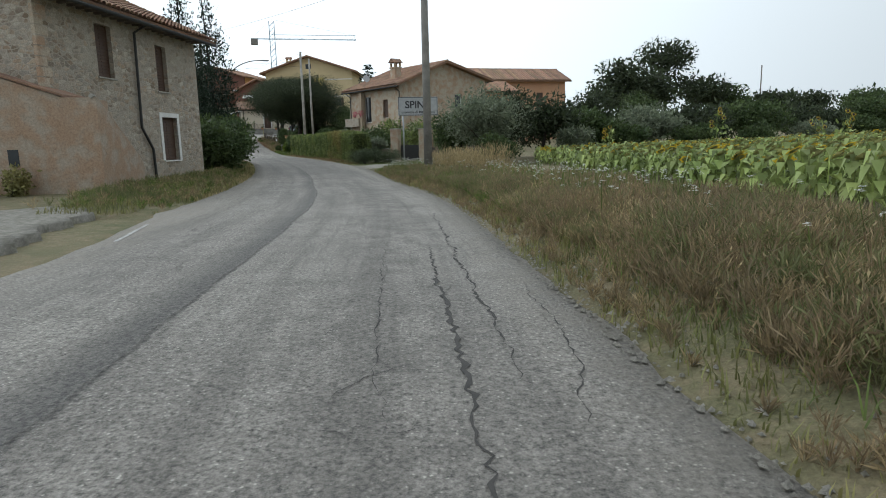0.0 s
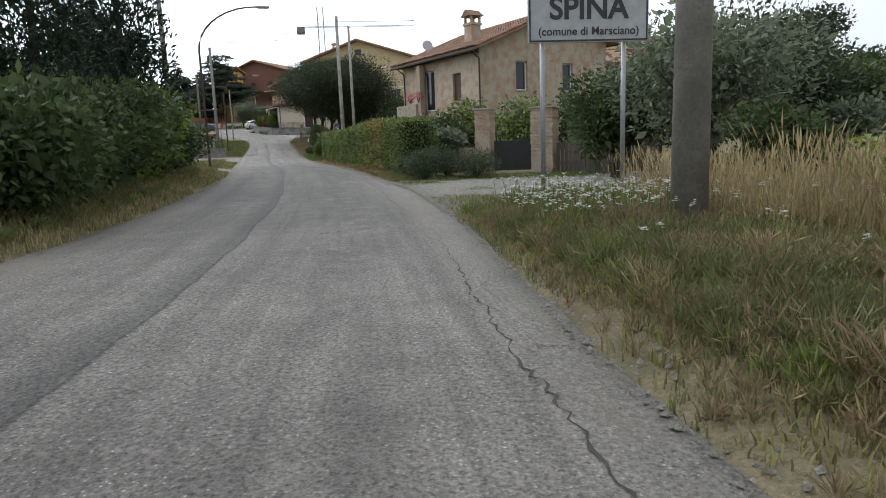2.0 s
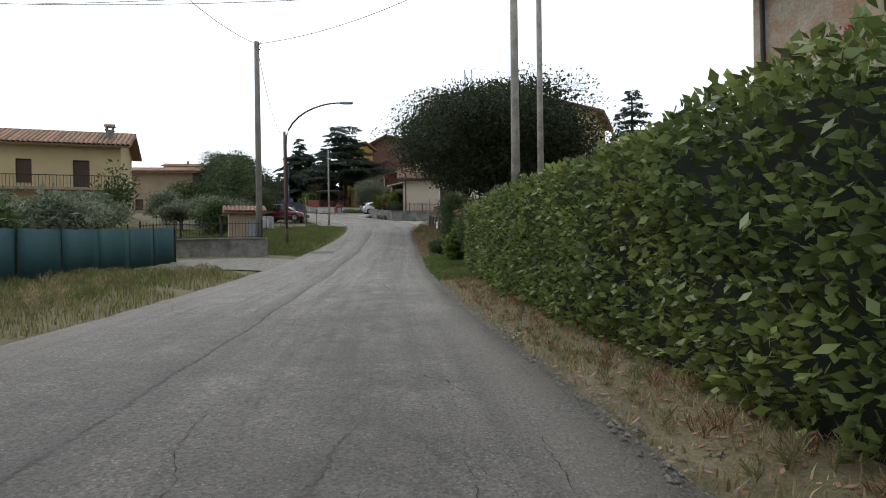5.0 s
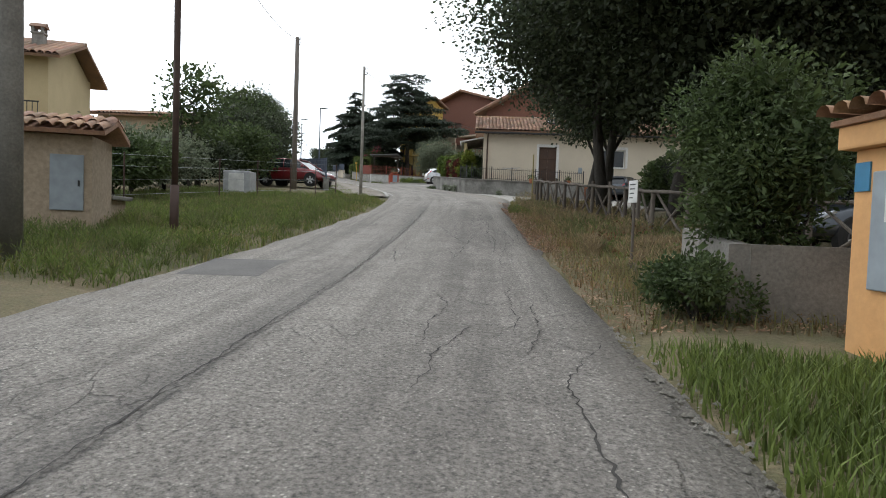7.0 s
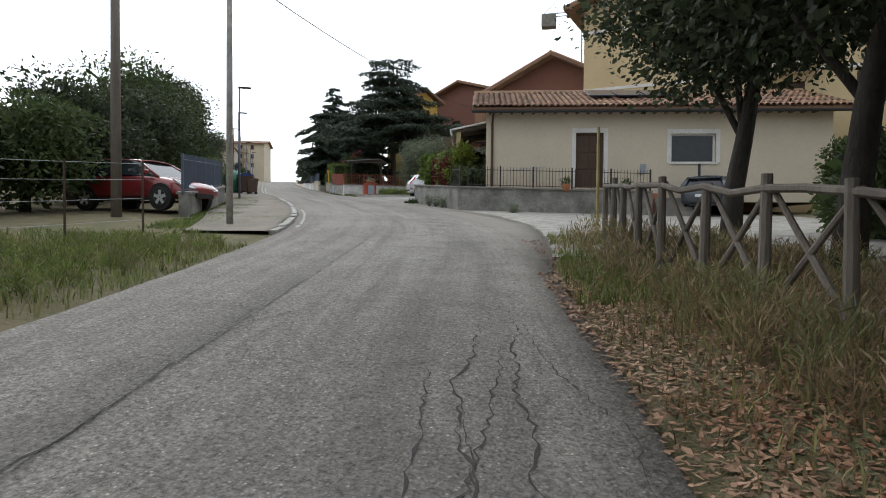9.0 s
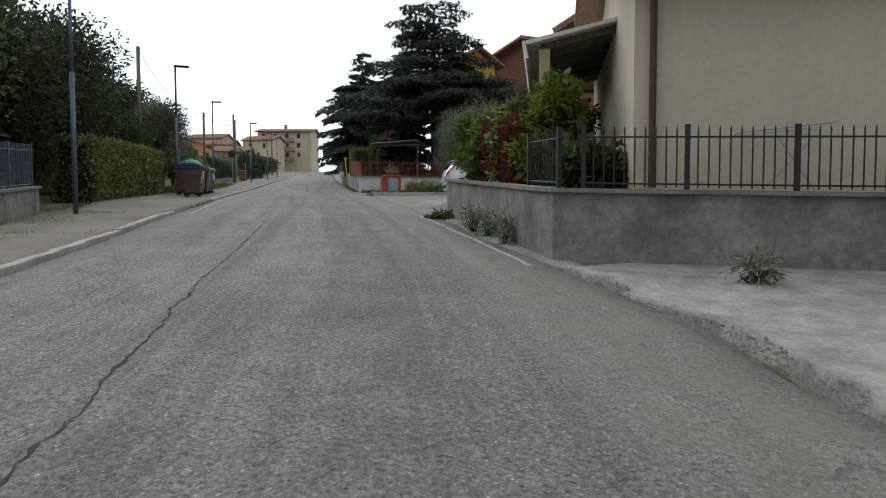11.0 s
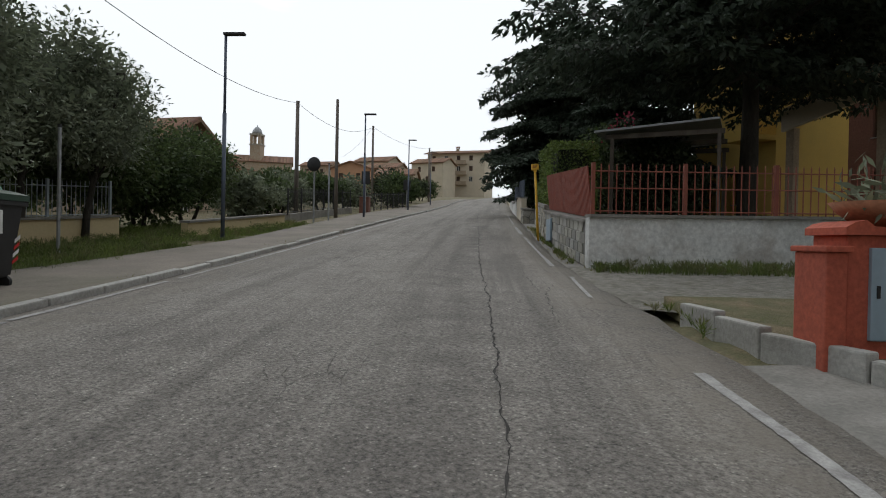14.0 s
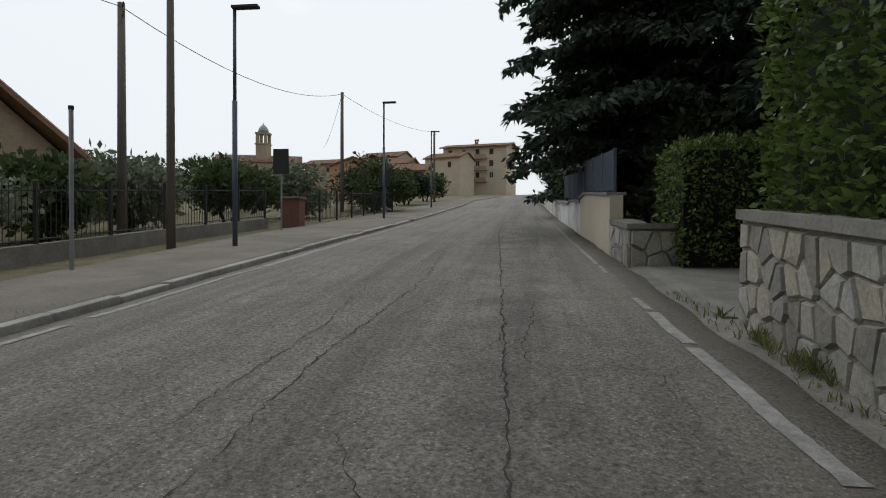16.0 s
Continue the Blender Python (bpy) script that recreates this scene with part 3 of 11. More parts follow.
def ground_sheet():
    def grade(lo, hi, step, far):
        mid = list(np.arange(lo, hi + step, step))
        out, q = [], step
        x = lo
        while x > far[0]:
            q *= 1.28
            x -= q
            out.append(x)
        tail, q, x = [], step, mid[-1]
        while x < far[1]:
            q *= 1.28
            x += q
            tail.append(x)
        return np.array(out[::-1] + mid + tail)
    xs, ys = grade(-112, 26, 0.62, (-1800, 1800)), grade(-8, 190, 0.62, (-900, 2200))
    gx, gy = np.meshgrid(xs, ys)
    xy = np.stack([gx.ravel(), gy.ravel()], 1)
    s, d, z = station(xy)
    h = lie(s, d, z, xy)
    # the soil lies lower under paved ground
    for s0, s1, d0, d1 in PAVED:
        h = h - 0.12 * ((s > s0 + 0.9) & (s < s1 - 0.9) & (d > d0 + (0.6 if d0 < -3 else -2)) & (d < d1 + (2 if d1 < 0 else -0.6)))
    n = len(xs)
    i = np.arange(len(xs) - 1)[None, :] + n * np.arange(len(ys) - 1)[:, None]
    i = i.ravel()
    ob = arrays("ground", np.c_[xy, h], np.stack([i, i + 1, i + n + 1, i + n], 1), "ground_cover", smooth=True)
    me = ob.data
    at1 = me.attributes.new("station", "FLOAT_VECTOR", "POINT")
    at1.data.foreach_set("vector", np.c_[s, d, h].astype(np.float32).ravel())
    return tagged(ob, "rolling ground with grass, dry earth and garden soil", "ground", kind="structure")


def ground_material():
    m, n, l, p = nodes_of("ground_cover")
    geo = n.new("ShaderNodeNewGeometry")
    big = add(n, "ShaderNodeTexNoise", Scale=0.22, Detail=6.0, Roughness=0.65)
    mid = add(n, "ShaderNodeTexNoise", Scale=2.5, Detail=6.0, Roughness=0.7)
    fine = add(n, "ShaderNodeTexNoise", Scale=35.0, Detail=4.0, Roughness=0.7)
    for q in (big, mid, fine):
        l.new(geo.outputs["Position"], q.inputs["Vector"])
    col = mixrgb(n, l, ramp(n, l, big.outputs["Fac"], 0.35, 0.65), (0.20, 0.165, 0.095), (0.115, 0.12, 0.052))
    col = mixrgb(n, l, ramp(n, l, mid.outputs["Fac"], 0.46, 0.68, 0, 0.8), col, (0.27, 0.205, 0.13))
    g = n.new("ShaderNodeCombineColor")
    v = ramp(n, l, fine.outputs["Fac"], 0.25, 0.75, 0.6, 1.35)
    for i in range(3):
        l.new(v, g.inputs[i])
    col = mixrgb(n, l, 1.0, col, g.outputs[0], "MULTIPLY")
    l.new(col, p.inputs["Base Color"])
    p.inputs["Roughness"].default_value = 0.95
    bp = add(n, "ShaderNodeBump", Strength=0.8, Distance=0.05)
    l.new(fine.outputs["Fac"], bp.inputs["Height"])
    l.new(bp.outputs["Normal"], p.inputs["Normal"])
    MATS["ground_cover"] = m


def strip(name, s0, s1, left, right, mats, up=0.0, ds=0.5, nd=12, fray=0.0, seed=1, drop=0.25, crown=0.0, follow=False):
    """A paved strip along the axis between two offsets (functions of s), with ragged edges and a skirt; UV = (s, d)."""
    rnd = random.Random(seed)
    ss = np.arange(s0, s1 + ds * 0.5, ds)
    cols = []
    for s in ss:
        a, b = left(s), right(s)
        a -= fray * (noise.noise(Vector((s * 0.9, seed, 0))) + 0.6 * noise.noise(Vector((s * 3.1, seed + 5, 0))))
        b += fray * (noise.noise(Vector((s * 0.9, seed + 9, 0))) + 0.6 * noise.noise(Vector((s * 3.1, seed + 7, 0))))
        dd = np.linspace(a, b, nd)
        cols.append(np.r_[dd[0] - 0.02, dd, dd[-1] + 0.02])
    cols = np.array(cols)
    verts, uvs = [], []
    for s, row in zip(ss, cols):
        (x, y, z), (tx, ty) = on_axis(s)
        for k, d in enumerate(row):
            px, py = x + ty * d, y - tx * d
            if follow:
                slip = fray * (2.2 * noise.noise(Vector((d * 0.45, seed, 3))) + noise.noise(Vector((d * 1.7, seed, 7))))
                px, py = px + tx * slip, py + ty * slip
            base = z
            if follow:
                lo, hi = edges(s)
                base = z - 0.055 if lo - 0.03 < d < hi + 0.03 else height(px, py)
            q = base + up + crown * (1 - ((d + 1.4) / 3.0) ** 2) + 0.008 * noise.noise(Vector((px * 0.8, py * 0.8, 0)))
            if k in (0, len(row) - 1):
                q -= drop
            verts.append((px, py, q))
            uvs.append((s, d))
    n = cols.shape[1]
    i = (np.arange(n - 1)[None, :] + n * np.arange(len(ss) - 1)[:, None]).ravel()
    faces = np.stack([i, i + 1, i + n + 1, i + n], 1)
    ob = arrays(name, verts, faces, mats, smooth=False)
    uv = ob.data.uv_layers.new(name="UVMap")
    uv.data.foreach_set("uv", np.asarray(uvs, np.float32)[faces.ravel()].ravel())
    return ob


def asphalt_material():
    m, n, l, p = nodes_of("asphalt")
    uv = n.new("ShaderNodeUVMap")
    uv.uv_map = "UVMap"
    geo = n.new("ShaderNodeNewGeometry")
    sep = n.new("ShaderNodeSeparateXYZ")
    l.new(uv.outputs["UV"], sep.inputs[0])

    def noise_at(scale, detail=5.0, rough=0.6, src=None):
        q = add(n, "ShaderNodeTexNoise", Scale=scale, Detail=detail, Roughness=rough)
        l.new(src or geo.outputs["Position"], q.inputs["Vector"])
        return q

    def math_node(op, a, b=None):
        q = n.new("ShaderNodeMath")
        q.operation = op
        for i, v in enumerate((a, b)):
            if v is None:
                continue
            if isinstance(v, (int, float)):
                q.inputs[i].default_value = v
            else:
                l.new(v, q.inputs[i])
        return q.outputs[0]

    big, mid, fine = noise_at(0.35), noise_at(2.0, 7.0, 0.7), noise_at(32.0, 6.0, 0.8)
    blot = noise_at(7.0, 6.0, 0.7)
    chips = add(n, "ShaderNodeTexVoronoi", Scale=46.0)
    l.new(geo.outputs["Position"], chips.inputs["Vector"])
    col = mixrgb(n, l, ramp(n, l, big.outputs["Fac"], 0.35, 0.65), (0.228, 0.210, 0.187), (0.168, 0.154, 0.138))
    col = mixrgb(n, l, ramp(n, l, mid.outputs["Fac"], 0.46, 0.7, 0, 0.6), col, (0.108, 0.099, 0.088))
    col = mixrgb(n, l, ramp(n, l, blot.outputs["Fac"], 0.52, 0.7, 0, 0.5), col, (0.235, 0.214, 0.188))
    # pale stones in the worn binder
    chip_col = n.new("ShaderNodeSeparateColor")
    l.new(chips.outputs["Color"], chip_col.inputs[0])
    col = mixrgb(n, l, math_node("MULTIPLY", ramp(n, l, chips.outputs["Distance"], 0.2, 0.42, 1.0, 0.0), ramp(n, l, chip_col.outputs[0], 0.6, 0.92, 0.0, 0.85)), col, (0.46, 0.425, 0.375))
    col = mixrgb(n, l, math_node("MULTIPLY", ramp(n, l, chips.outputs["Distance"], 0.2, 0.42, 1.0, 0.0), ramp(n, l, chip_col.outputs[1], 0.6, 0.9, 0.0, 0.7)), col, (0.088, 0.080, 0.071))
    # wheel tracks and streaks along the road, at two widths
    long_map = n.new("ShaderNodeMapping")
    long_map.inputs["Scale"].default_value = (0.045, 1.3, 1)
    l.new(uv.outputs["UV"], long_map.inputs["Vector"])
    streak = noise_at(1.6, 4.0, 0.6, long_map.outputs["Vector"])
    col = mixrgb(n, l, ramp(n, l, streak.outputs["Fac"], 0.45, 0.66, 0, 0.6), col, (0.106, 0.097, 0.086))
    thin_map = n.new("ShaderNodeMapping")
    thin_map.inputs["Scale"].default_value = (0.16, 3.4, 1)
    l.new(uv.outputs["UV"], thin_map.inputs["Vector"])
    thin = noise_at(2.2, 6.0, 0.68, thin_map.outputs["Vector"])
    col = mixrgb(n, l, ramp(n, l, thin.outputs["Fac"], 0.54, 0.68, 0, 0.5), col, (0.098, 0.089, 0.079))
    col = mixrgb(n, l, ramp(n, l, thin.outputs["Fac"], 0.44, 0.3, 0, 0.45), col, (0.26, 0.238, 0.208))
    # darker oil track along the middle of the lane
    oil = ramp(n, l, math_node("ABSOLUTE", math_node("ADD", sep.outputs["Y"], 0.1)), 0.15, 0.75, 0.42, 0.0)
    col = mixrgb(n, l, math_node("MULTIPLY", oil, ramp(n, l, mid.outputs["Fac"], 0.38, 0.62, 0.1, 1.0)), col, (0.092, 0.084, 0.075))
    wander = noise_at(0.12, 2.0)
    dd = math_node("ADD", sep.outputs["Y"], math_node("MULTIPLY", math_node("SUBTRACT", wander.outputs["Fac"], 0.5), 0.35))
    dd = math_node("ADD", dd, math_node("MULTIPLY", math_node("SUBTRACT", mid.outputs["Fac"], 0.5), 0.16))
    early = ramp(n, l, sep.outputs["X"], 95, 110, 1, 0)
    late = ramp(n, l, sep.outputs["X"], 122, 132, 0, 1)
    # the seam between two lays: a dark lip and a band of darker binder on its far side
    seam = math_node("ADD", dd, 1.74)
    band = math_node("MULTIPLY", ramp(n, l, seam, -0.42, -0.08, 0, 0.8), ramp(n, l, seam, -0.02, 0.06, 1, 0))
    band = math_node("MULTIPLY", band, ramp(n, l, sep.outputs["X"], 12, 60, 1.0, 0.45))
    col = mixrgb(n, l, math_node("MULTIPLY", band, early), col, (0.082, 0.077, 0.072))
    lip = ramp(n, l, math_node("ABSOLUTE", math_node("SUBTRACT", seam, 0.03)), 0.008, 0.03, 0.7, 0)
    lip = math_node("MULTIPLY", math_node("MULTIPLY", lip, early), ramp(n, l, blot.outputs["Fac"], 0.4, 0.55, 0.1, 1.0))
    col = mixrgb(n, l, lip, col, (0.06, 0.055, 0.05))
    # two nets of cracks, drawn out along the road, strongest in the wheel tracks
    def net_of(scale_s, scale_d, width, amount, lo, hi):
        mp = n.new("ShaderNodeMapping")
        mp.inputs["Scale"].default_value = (scale_s, scale_d, 1)
        l.new(uv.outputs["UV"], mp.inputs["Vector"])
        warp = n.new("ShaderNodeVectorMath")
        warp.operation = "MULTIPLY_ADD"
        warp.inputs[1].default_value = (0.5, 0.5, 0.0)
        l.new(mid.outputs["Color"], warp.inputs[0])
        l.new(mp.outputs["Vector"], warp.inputs[2])
        net = add(n, "ShaderNodeTexVoronoi", Scale=1.0)
        net.feature = "DISTANCE_TO_EDGE"
        l.new(warp.outputs[0], net.inputs["Vector"])
        where = noise_at(0.33, 3.0)
        mp2 = n.new("ShaderNodeMapping")
        mp2.inputs["Location"].default_value = (scale_s * 31, scale_d * 17, 0)
        l.new(geo.outputs["Position"], mp2.inputs["Vector"])
        l.new(mp2.outputs["Vector"], where.inputs["Vector"])
        edge = ramp(n, l, net.outputs["Distance"], width * 0.2, width, 1, 0)
        return math_node("MULTIPLY", edge, ramp(n, l, where.outputs["Fac"], lo, hi, 0, amount)), where

    crack, where = net_of(0.5, 1.3, 0.013, 0.6, 0.55, 0.66)
    crack2, _ = net_of(1.7, 4.2, 0.02, 0.6, 0.57, 0.68)
    crack = math_node("MAXIMUM", crack, crack2)
    col = mixrgb(n, l, crack, col, (0.041, 0.037, 0.033))
    col = mixrgb(n, l, math_node("MULTIPLY", ramp(n, l, where.outputs["Fac"], 0.6, 0.75, 0, 0.45), late), col, (0.10, 0.092, 0.083))
    g = n.new("ShaderNodeCombineColor")
    v = math_node("MULTIPLY", ramp(n, l, fine.outputs["Fac"], 0.32, 0.68, 0.2, 2.05), ramp(n, l, sep.outputs["X"], 62, 70, 1.0, 1.12))
    for i in range(3):
        l.new(v, g.inputs[i])
    col = mixrgb(n, l, 1.0, col, g.outputs[0], "MULTIPLY")
    # an older, darker lay past the farm track
    lay = math_node("MULTIPLY", ramp(n, l, sep.outputs["X"], 27, 33, 0, 0.42), ramp(n, l, sep.outputs["X"], 60, 68, 1, 0))
    col = mixrgb(n, l, math_node("MULTIPLY", lay, ramp(n, l, mid.outputs["Fac"], 0.3, 0.5, 0.4, 1.0)), col, (0.085, 0.077, 0.069))
    # grit and dust towards both edges
    dust = math_node("MAXIMUM", ramp(n, l, sep.outputs["Y"], 0.75, 1.45, 0, 0.7), ramp(n, l, sep.outputs["Y"], -3.2, -4.3, 0, 0.6))
    col = mixrgb(n, l, math_node("MULTIPLY", dust, ramp(n, l, mid.outputs["Fac"], 0.32, 0.58)), col, (0.27, 0.24, 0.20))
    l.new(col, p.inputs["Base Color"])
    p.inputs["Roughness"].default_value = 0.88
    h = math_node("SUBTRACT", math_node("ADD", math_node("MULTIPLY", fine.outputs["Fac"], 0.6), math_node("MULTIPLY", chips.outputs["Distance"], -0.4)), math_node("MULTIPLY", math_node("MAXIMUM", crack, lip), 1.2))
    bp = add(n, "ShaderNodeBump", Strength=1.0, Distance=0.025)
    l.new(h, bp.inputs["Height"])
    l.new(bp.outputs["Normal"], p.inputs["Normal"])
    MATS["asphalt"] = m


ground_material()
asphalt_material()
ground = ground_sheet()
road = tagged(strip("road", -40, 330, lambda s: float(edges(s)[0]), lambda s: float(edges(s)[1]), "asphalt", fray=0.1, seed=2, crown=0.02),
              "old patched grey asphalt road with a long seam and cracks", "road", kind="structure")


# ---------------------------------------------------------------- builders: plants
def leaves(rng, centres, radii, count, size, flat=0.0, shell=0.55, droop=0.0, aspect=0.5):
    """Leaf quads spread through ellipsoid clumps: vertices and faces."""
    centres, radii = np.asarray(centres, float), np.asarray(radii, float)
    w = radii[:, 0] * radii[:, 1] + radii[:, 0] * radii[:, 2]
    k = rng.choice(len(centres), count, p=w / w.sum())
    v = rng.normal(size=(count, 3))
    v /= np.linalg.norm(v, axis=1)[:, None]
    r = shell + (1.06 - shell) * rng.random(count) ** 0.6
    pos = centres[k] + v * radii[k] * r[:, None] + rng.normal(size=(count, 3)) * size * 0.5
    out = v + rng.normal(size=(count, 3)) * 0.9
    out[:, 2] *= 1 - flat
    out[:, 2] -= droop
    out /= np.linalg.norm(out, axis=1)[:, None] + 1e-9
    side = np.cross(out, rng.normal(size=(count, 3)))
    side /= np.linalg.norm(side, axis=1)[:, None] + 1e-9
    ln = size * (0.6 + 0.8 * rng.random(count))[:, None]
    a = pos
    b = pos + out * ln * 0.5 + side * ln * aspect * 0.5
    c = pos + out * ln
    d = pos + out * ln * 0.5 - side * ln * aspect * 0.5
    verts = np.stack([a, b, c, d], 1).reshape(-1, 3)
    return verts, np.arange(count * 4).reshape(-1, 4)


def limb(rng, bm, start, direction, length, r0, bends=4, r1=None, wander=0.25):
    p, d = Vector(start), Vector(direction).normalized()
    pts, rad = [p.copy()], [r0]
    for i in range(bends):
        d = (d + Vector(rng.normal(size=3) * wander)).normalized()
        p = p + d * (length / bends)
        pts.append(p.copy())
        rad.append(r0 + ((r1 or r0 * 0.25) - r0) * (i + 1) / bends)
    tube(bm, pts, rad, 7)
    return pts


def tree(x, y, h, spread, mat, label, name="tree", seed=1, trunk=0.18, clear=0.3, count=5000, leaf=0.16, clumps=16, squash=0.8, category="tree", stems=1, lean=0.0, droop=0.0, aspect=0.5, crown=None, z=None, group="", inside=0.22):
    """A tapered trunk with limbs and a crown of many leaf clumps."""
    rng = np.random.default_rng(seed)
    g = height(x, y) if z is None else z
    ob = thing(name, pose(x, y, g - 0.05), label, category, group)
    bm = bmesh.new()
    cs, rs = [], []
    tops = []
    for k in range(stems):
        a = 2 * math.pi * k / max(stems, 1) + rng.random()
        off = Vector((math.cos(a), math.sin(a), 0)) * (0.25 * spread * 0.3 if stems > 1 else 0)
        d = Vector((math.cos(a) * (0.25 if stems > 1 else lean), math.sin(a) * (0.25 if stems > 1 else lean), 1))
        pts = limb(rng, bm, off, d, h * 0.72, trunk, 6, trunk * 0.25, 0.07)
        tops.append(pts)
    crown_mid = h * (clear + 1) / 2
    half = h * (1 - clear) / 2
    for k in range(clumps):
        v = rng.normal(size=3)
        v /= np.linalg.norm(v)
        f = rng.random() ** 0.4 * 0.72
        c = np.array([v[0] * spread * f, v[1] * spread * f, crown_mid + v[2] * half * f])
        q = (0.32 + 0.26 * rng.random())
        cs.append(c)
        rs.append((spread * q, spread * q, min(half, spread) * q * squash))
        src = tops[k % len(tops)]
        st = src[2 + k % (len(src) - 2)]
        if k < 12:
            dv = Vector(c) - st
            limb(rng, bm, st, dv, dv.length * 0.95, trunk * 0.35, 3, trunk * 0.06, 0.12)
    part("trunk", bm, "bark", ob, smooth=True)
    v, f = leaves(rng, cs, rs, count, leaf, 0.15, 0.35, droop, aspect)
    # a denser inside of larger sprays, so that little light shows through the middle
    inner = [np.array(c) * (0.8, 0.8, 1) + np.array((0, 0, 0)) for c in cs]
    v2, f2 = leaves(rng, inner, np.array(rs) * 0.8, int(count * inside), leaf * 1.8, 0.15, 0.0, droop, max(aspect, 0.5))
    f = np.concatenate([f, f2 + len(v)])
    v = np.concatenate([v, v2])
    v[:, 2] = np.maximum(v[:, 2], 0.08)
    arrays("crown", v, f, mat, ob)
    return ob


def cypress(x, y, h, r, label, seed=1, mat="leaf_cypress", count=3500, name="cypress"):
    rng = np.random.default_rng(seed)
    ob = thing(name, pose(x, y, height(x, y) - 0.05), label, "tree")
    bm = bmesh.new()
    limb(rng, bm, (0, 0, 0), (0, 0, 1), h * 0.9, 0.16, 4, 0.03, 0.02)
    part("trunk", bm, "bark", ob, smooth=True)
    cs, rs = [], []
    for k in range(26):
        f = k / 25
        q = r * (0.55 + 0.9 * math.sin(math.pi * min(1, f * 1.05 + 0.18)) ** 0.8) * (1 - f ** 4) * 0.8 + 0.12
        a = rng.random() * 6.28
        cs.append((math.cos(a) * q * 0.3, math.sin(a) * q * 0.3, 0.5 + f * (h - 0.9)))
        rs.append((q, q, h / 14))
    v, f = leaves(rng, cs, rs, count, 0.22, 0, 0.5, -0.9, 0.3)
    arrays("crown", v, f, mat, ob)
    return ob


def cedar(x, y, h, spread, label, seed=1, count=9000, clear=0.2, tiers=11, mat="leaf_cedar", flat_top=True, name="cedar", leaf=0.17):
    """Layered conifer: level limbs, each with side twigs clothed in short drooping sprays."""
    rng = np.random.default_rng(seed)
    ob = thing(name, pose(x, y, height(x, y) - 0.1), label, "tree")
    bm = bmesh.new()
    limb(rng, bm, (0, 0, 0), (0, 0, 1), h * 0.97, 0.34, 6, 0.06, 0.02)
    starts, ends, weights = [], [], []
    for k in range(tiers):
        f = k / (tiers - 1)
        z = h * (clear + (1 - clear) * f ** 0.9) - 0.25
        reach = spread * ((1 - 0.62 * f ** 1.5) if flat_top else (1 - 0.88 * f ** 2.0)) * (0.78 + 0.35 * rng.random())
        n = 8 if f < 0.75 else 6
        for j in range(n):
            a = 2 * math.pi * (j + rng.random() * 0.7) / n + k * 1.1
            arm = max(0.5, reach * (0.55 + 0.55 * rng.random()))
            up = rng.uniform(-0.02, 0.22) if flat_top else rng.uniform(-0.08, 0.2)
            root = Vector((0, 0, max(0.3, z - arm * 0.06 + rng.normal() * 0.5 * h * (1 - clear) / tiers)))
            dirv = Vector((math.cos(a), math.sin(a), 0))
            pts = [root + dirv * (arm * q) + Vector((0, 0, arm * (up * q - (0.12 if flat_top else 0.26) * q * q))) for q in (0, 0.35, 0.7, 1.0)]
            tube(bm, pts, [0.03 + 0.012 * arm, 0.03 + 0.006 * arm, 0.03, 0.012], 5)
            side = Vector((-dirv.y, dirv.x, 0))
            m = max(4, int(arm / 0.28))
            for i in range(m):
                q = 0.16 + 0.84 * (i + rng.random() * 0.6) / m
                base = root + dirv * (arm * q) + Vector((0, 0, arm * (up * q - (0.12 if flat_top else 0.26) * q * q)))
                ln = arm * 0.46 * (1.08 - q) ** 0.7 + 0.16
                for sgn in (-1, 1):
                    tip = base + (side * sgn * rng.uniform(0.8, 1.05) + dirv * rng.uniform(0.35, 0.75)) * ln - Vector((0, 0, ln * rng.uniform(0.05, 0.3)))
                    starts.append(tuple(base))
                    ends.append(tuple(tip))
                    weights.append(ln)
    part("trunk", bm, "bark", ob, smooth=True)
    A, B, W = np.array(starts), np.array(ends), np.array(weights)
    pick = rng.choice(len(A), count, p=W / W.sum())
    t = rng.random(count) ** 0.8
    d = (B - A)[pick]
    d /= np.linalg.norm(d, axis=1)[:, None]
    pos = A[pick] + (B - A)[pick] * t[:, None] + rng.normal(size=(count, 3)) * (0.05, 0.05, 0.045)
    out = d * 0.7 + rng.normal(size=(count, 3)) * (0.55, 0.55, 0.3) - np.array([0, 0, 0.38])
    out /= np.linalg.norm(out, axis=1)[:, None]
    sd = np.cross(out, rng.normal(size=(count, 3)) + np.array([0, 0, 1.5]))
    sd /= np.linalg.norm(sd, axis=1)[:, None] + 1e-9
    L = leaf * (0.7 + 0.9 * rng.random(count))[:, None]
    v = np.stack([pos, pos + out * L * 0.5 + sd * L * 0.2, pos + out * L, pos + out * L * 0.5 - sd * L * 0.2], 1).reshape(-1, 3)
    arrays("crown", v, np.arange(count * 4).reshape(-1, 4), mat, ob)
    return ob


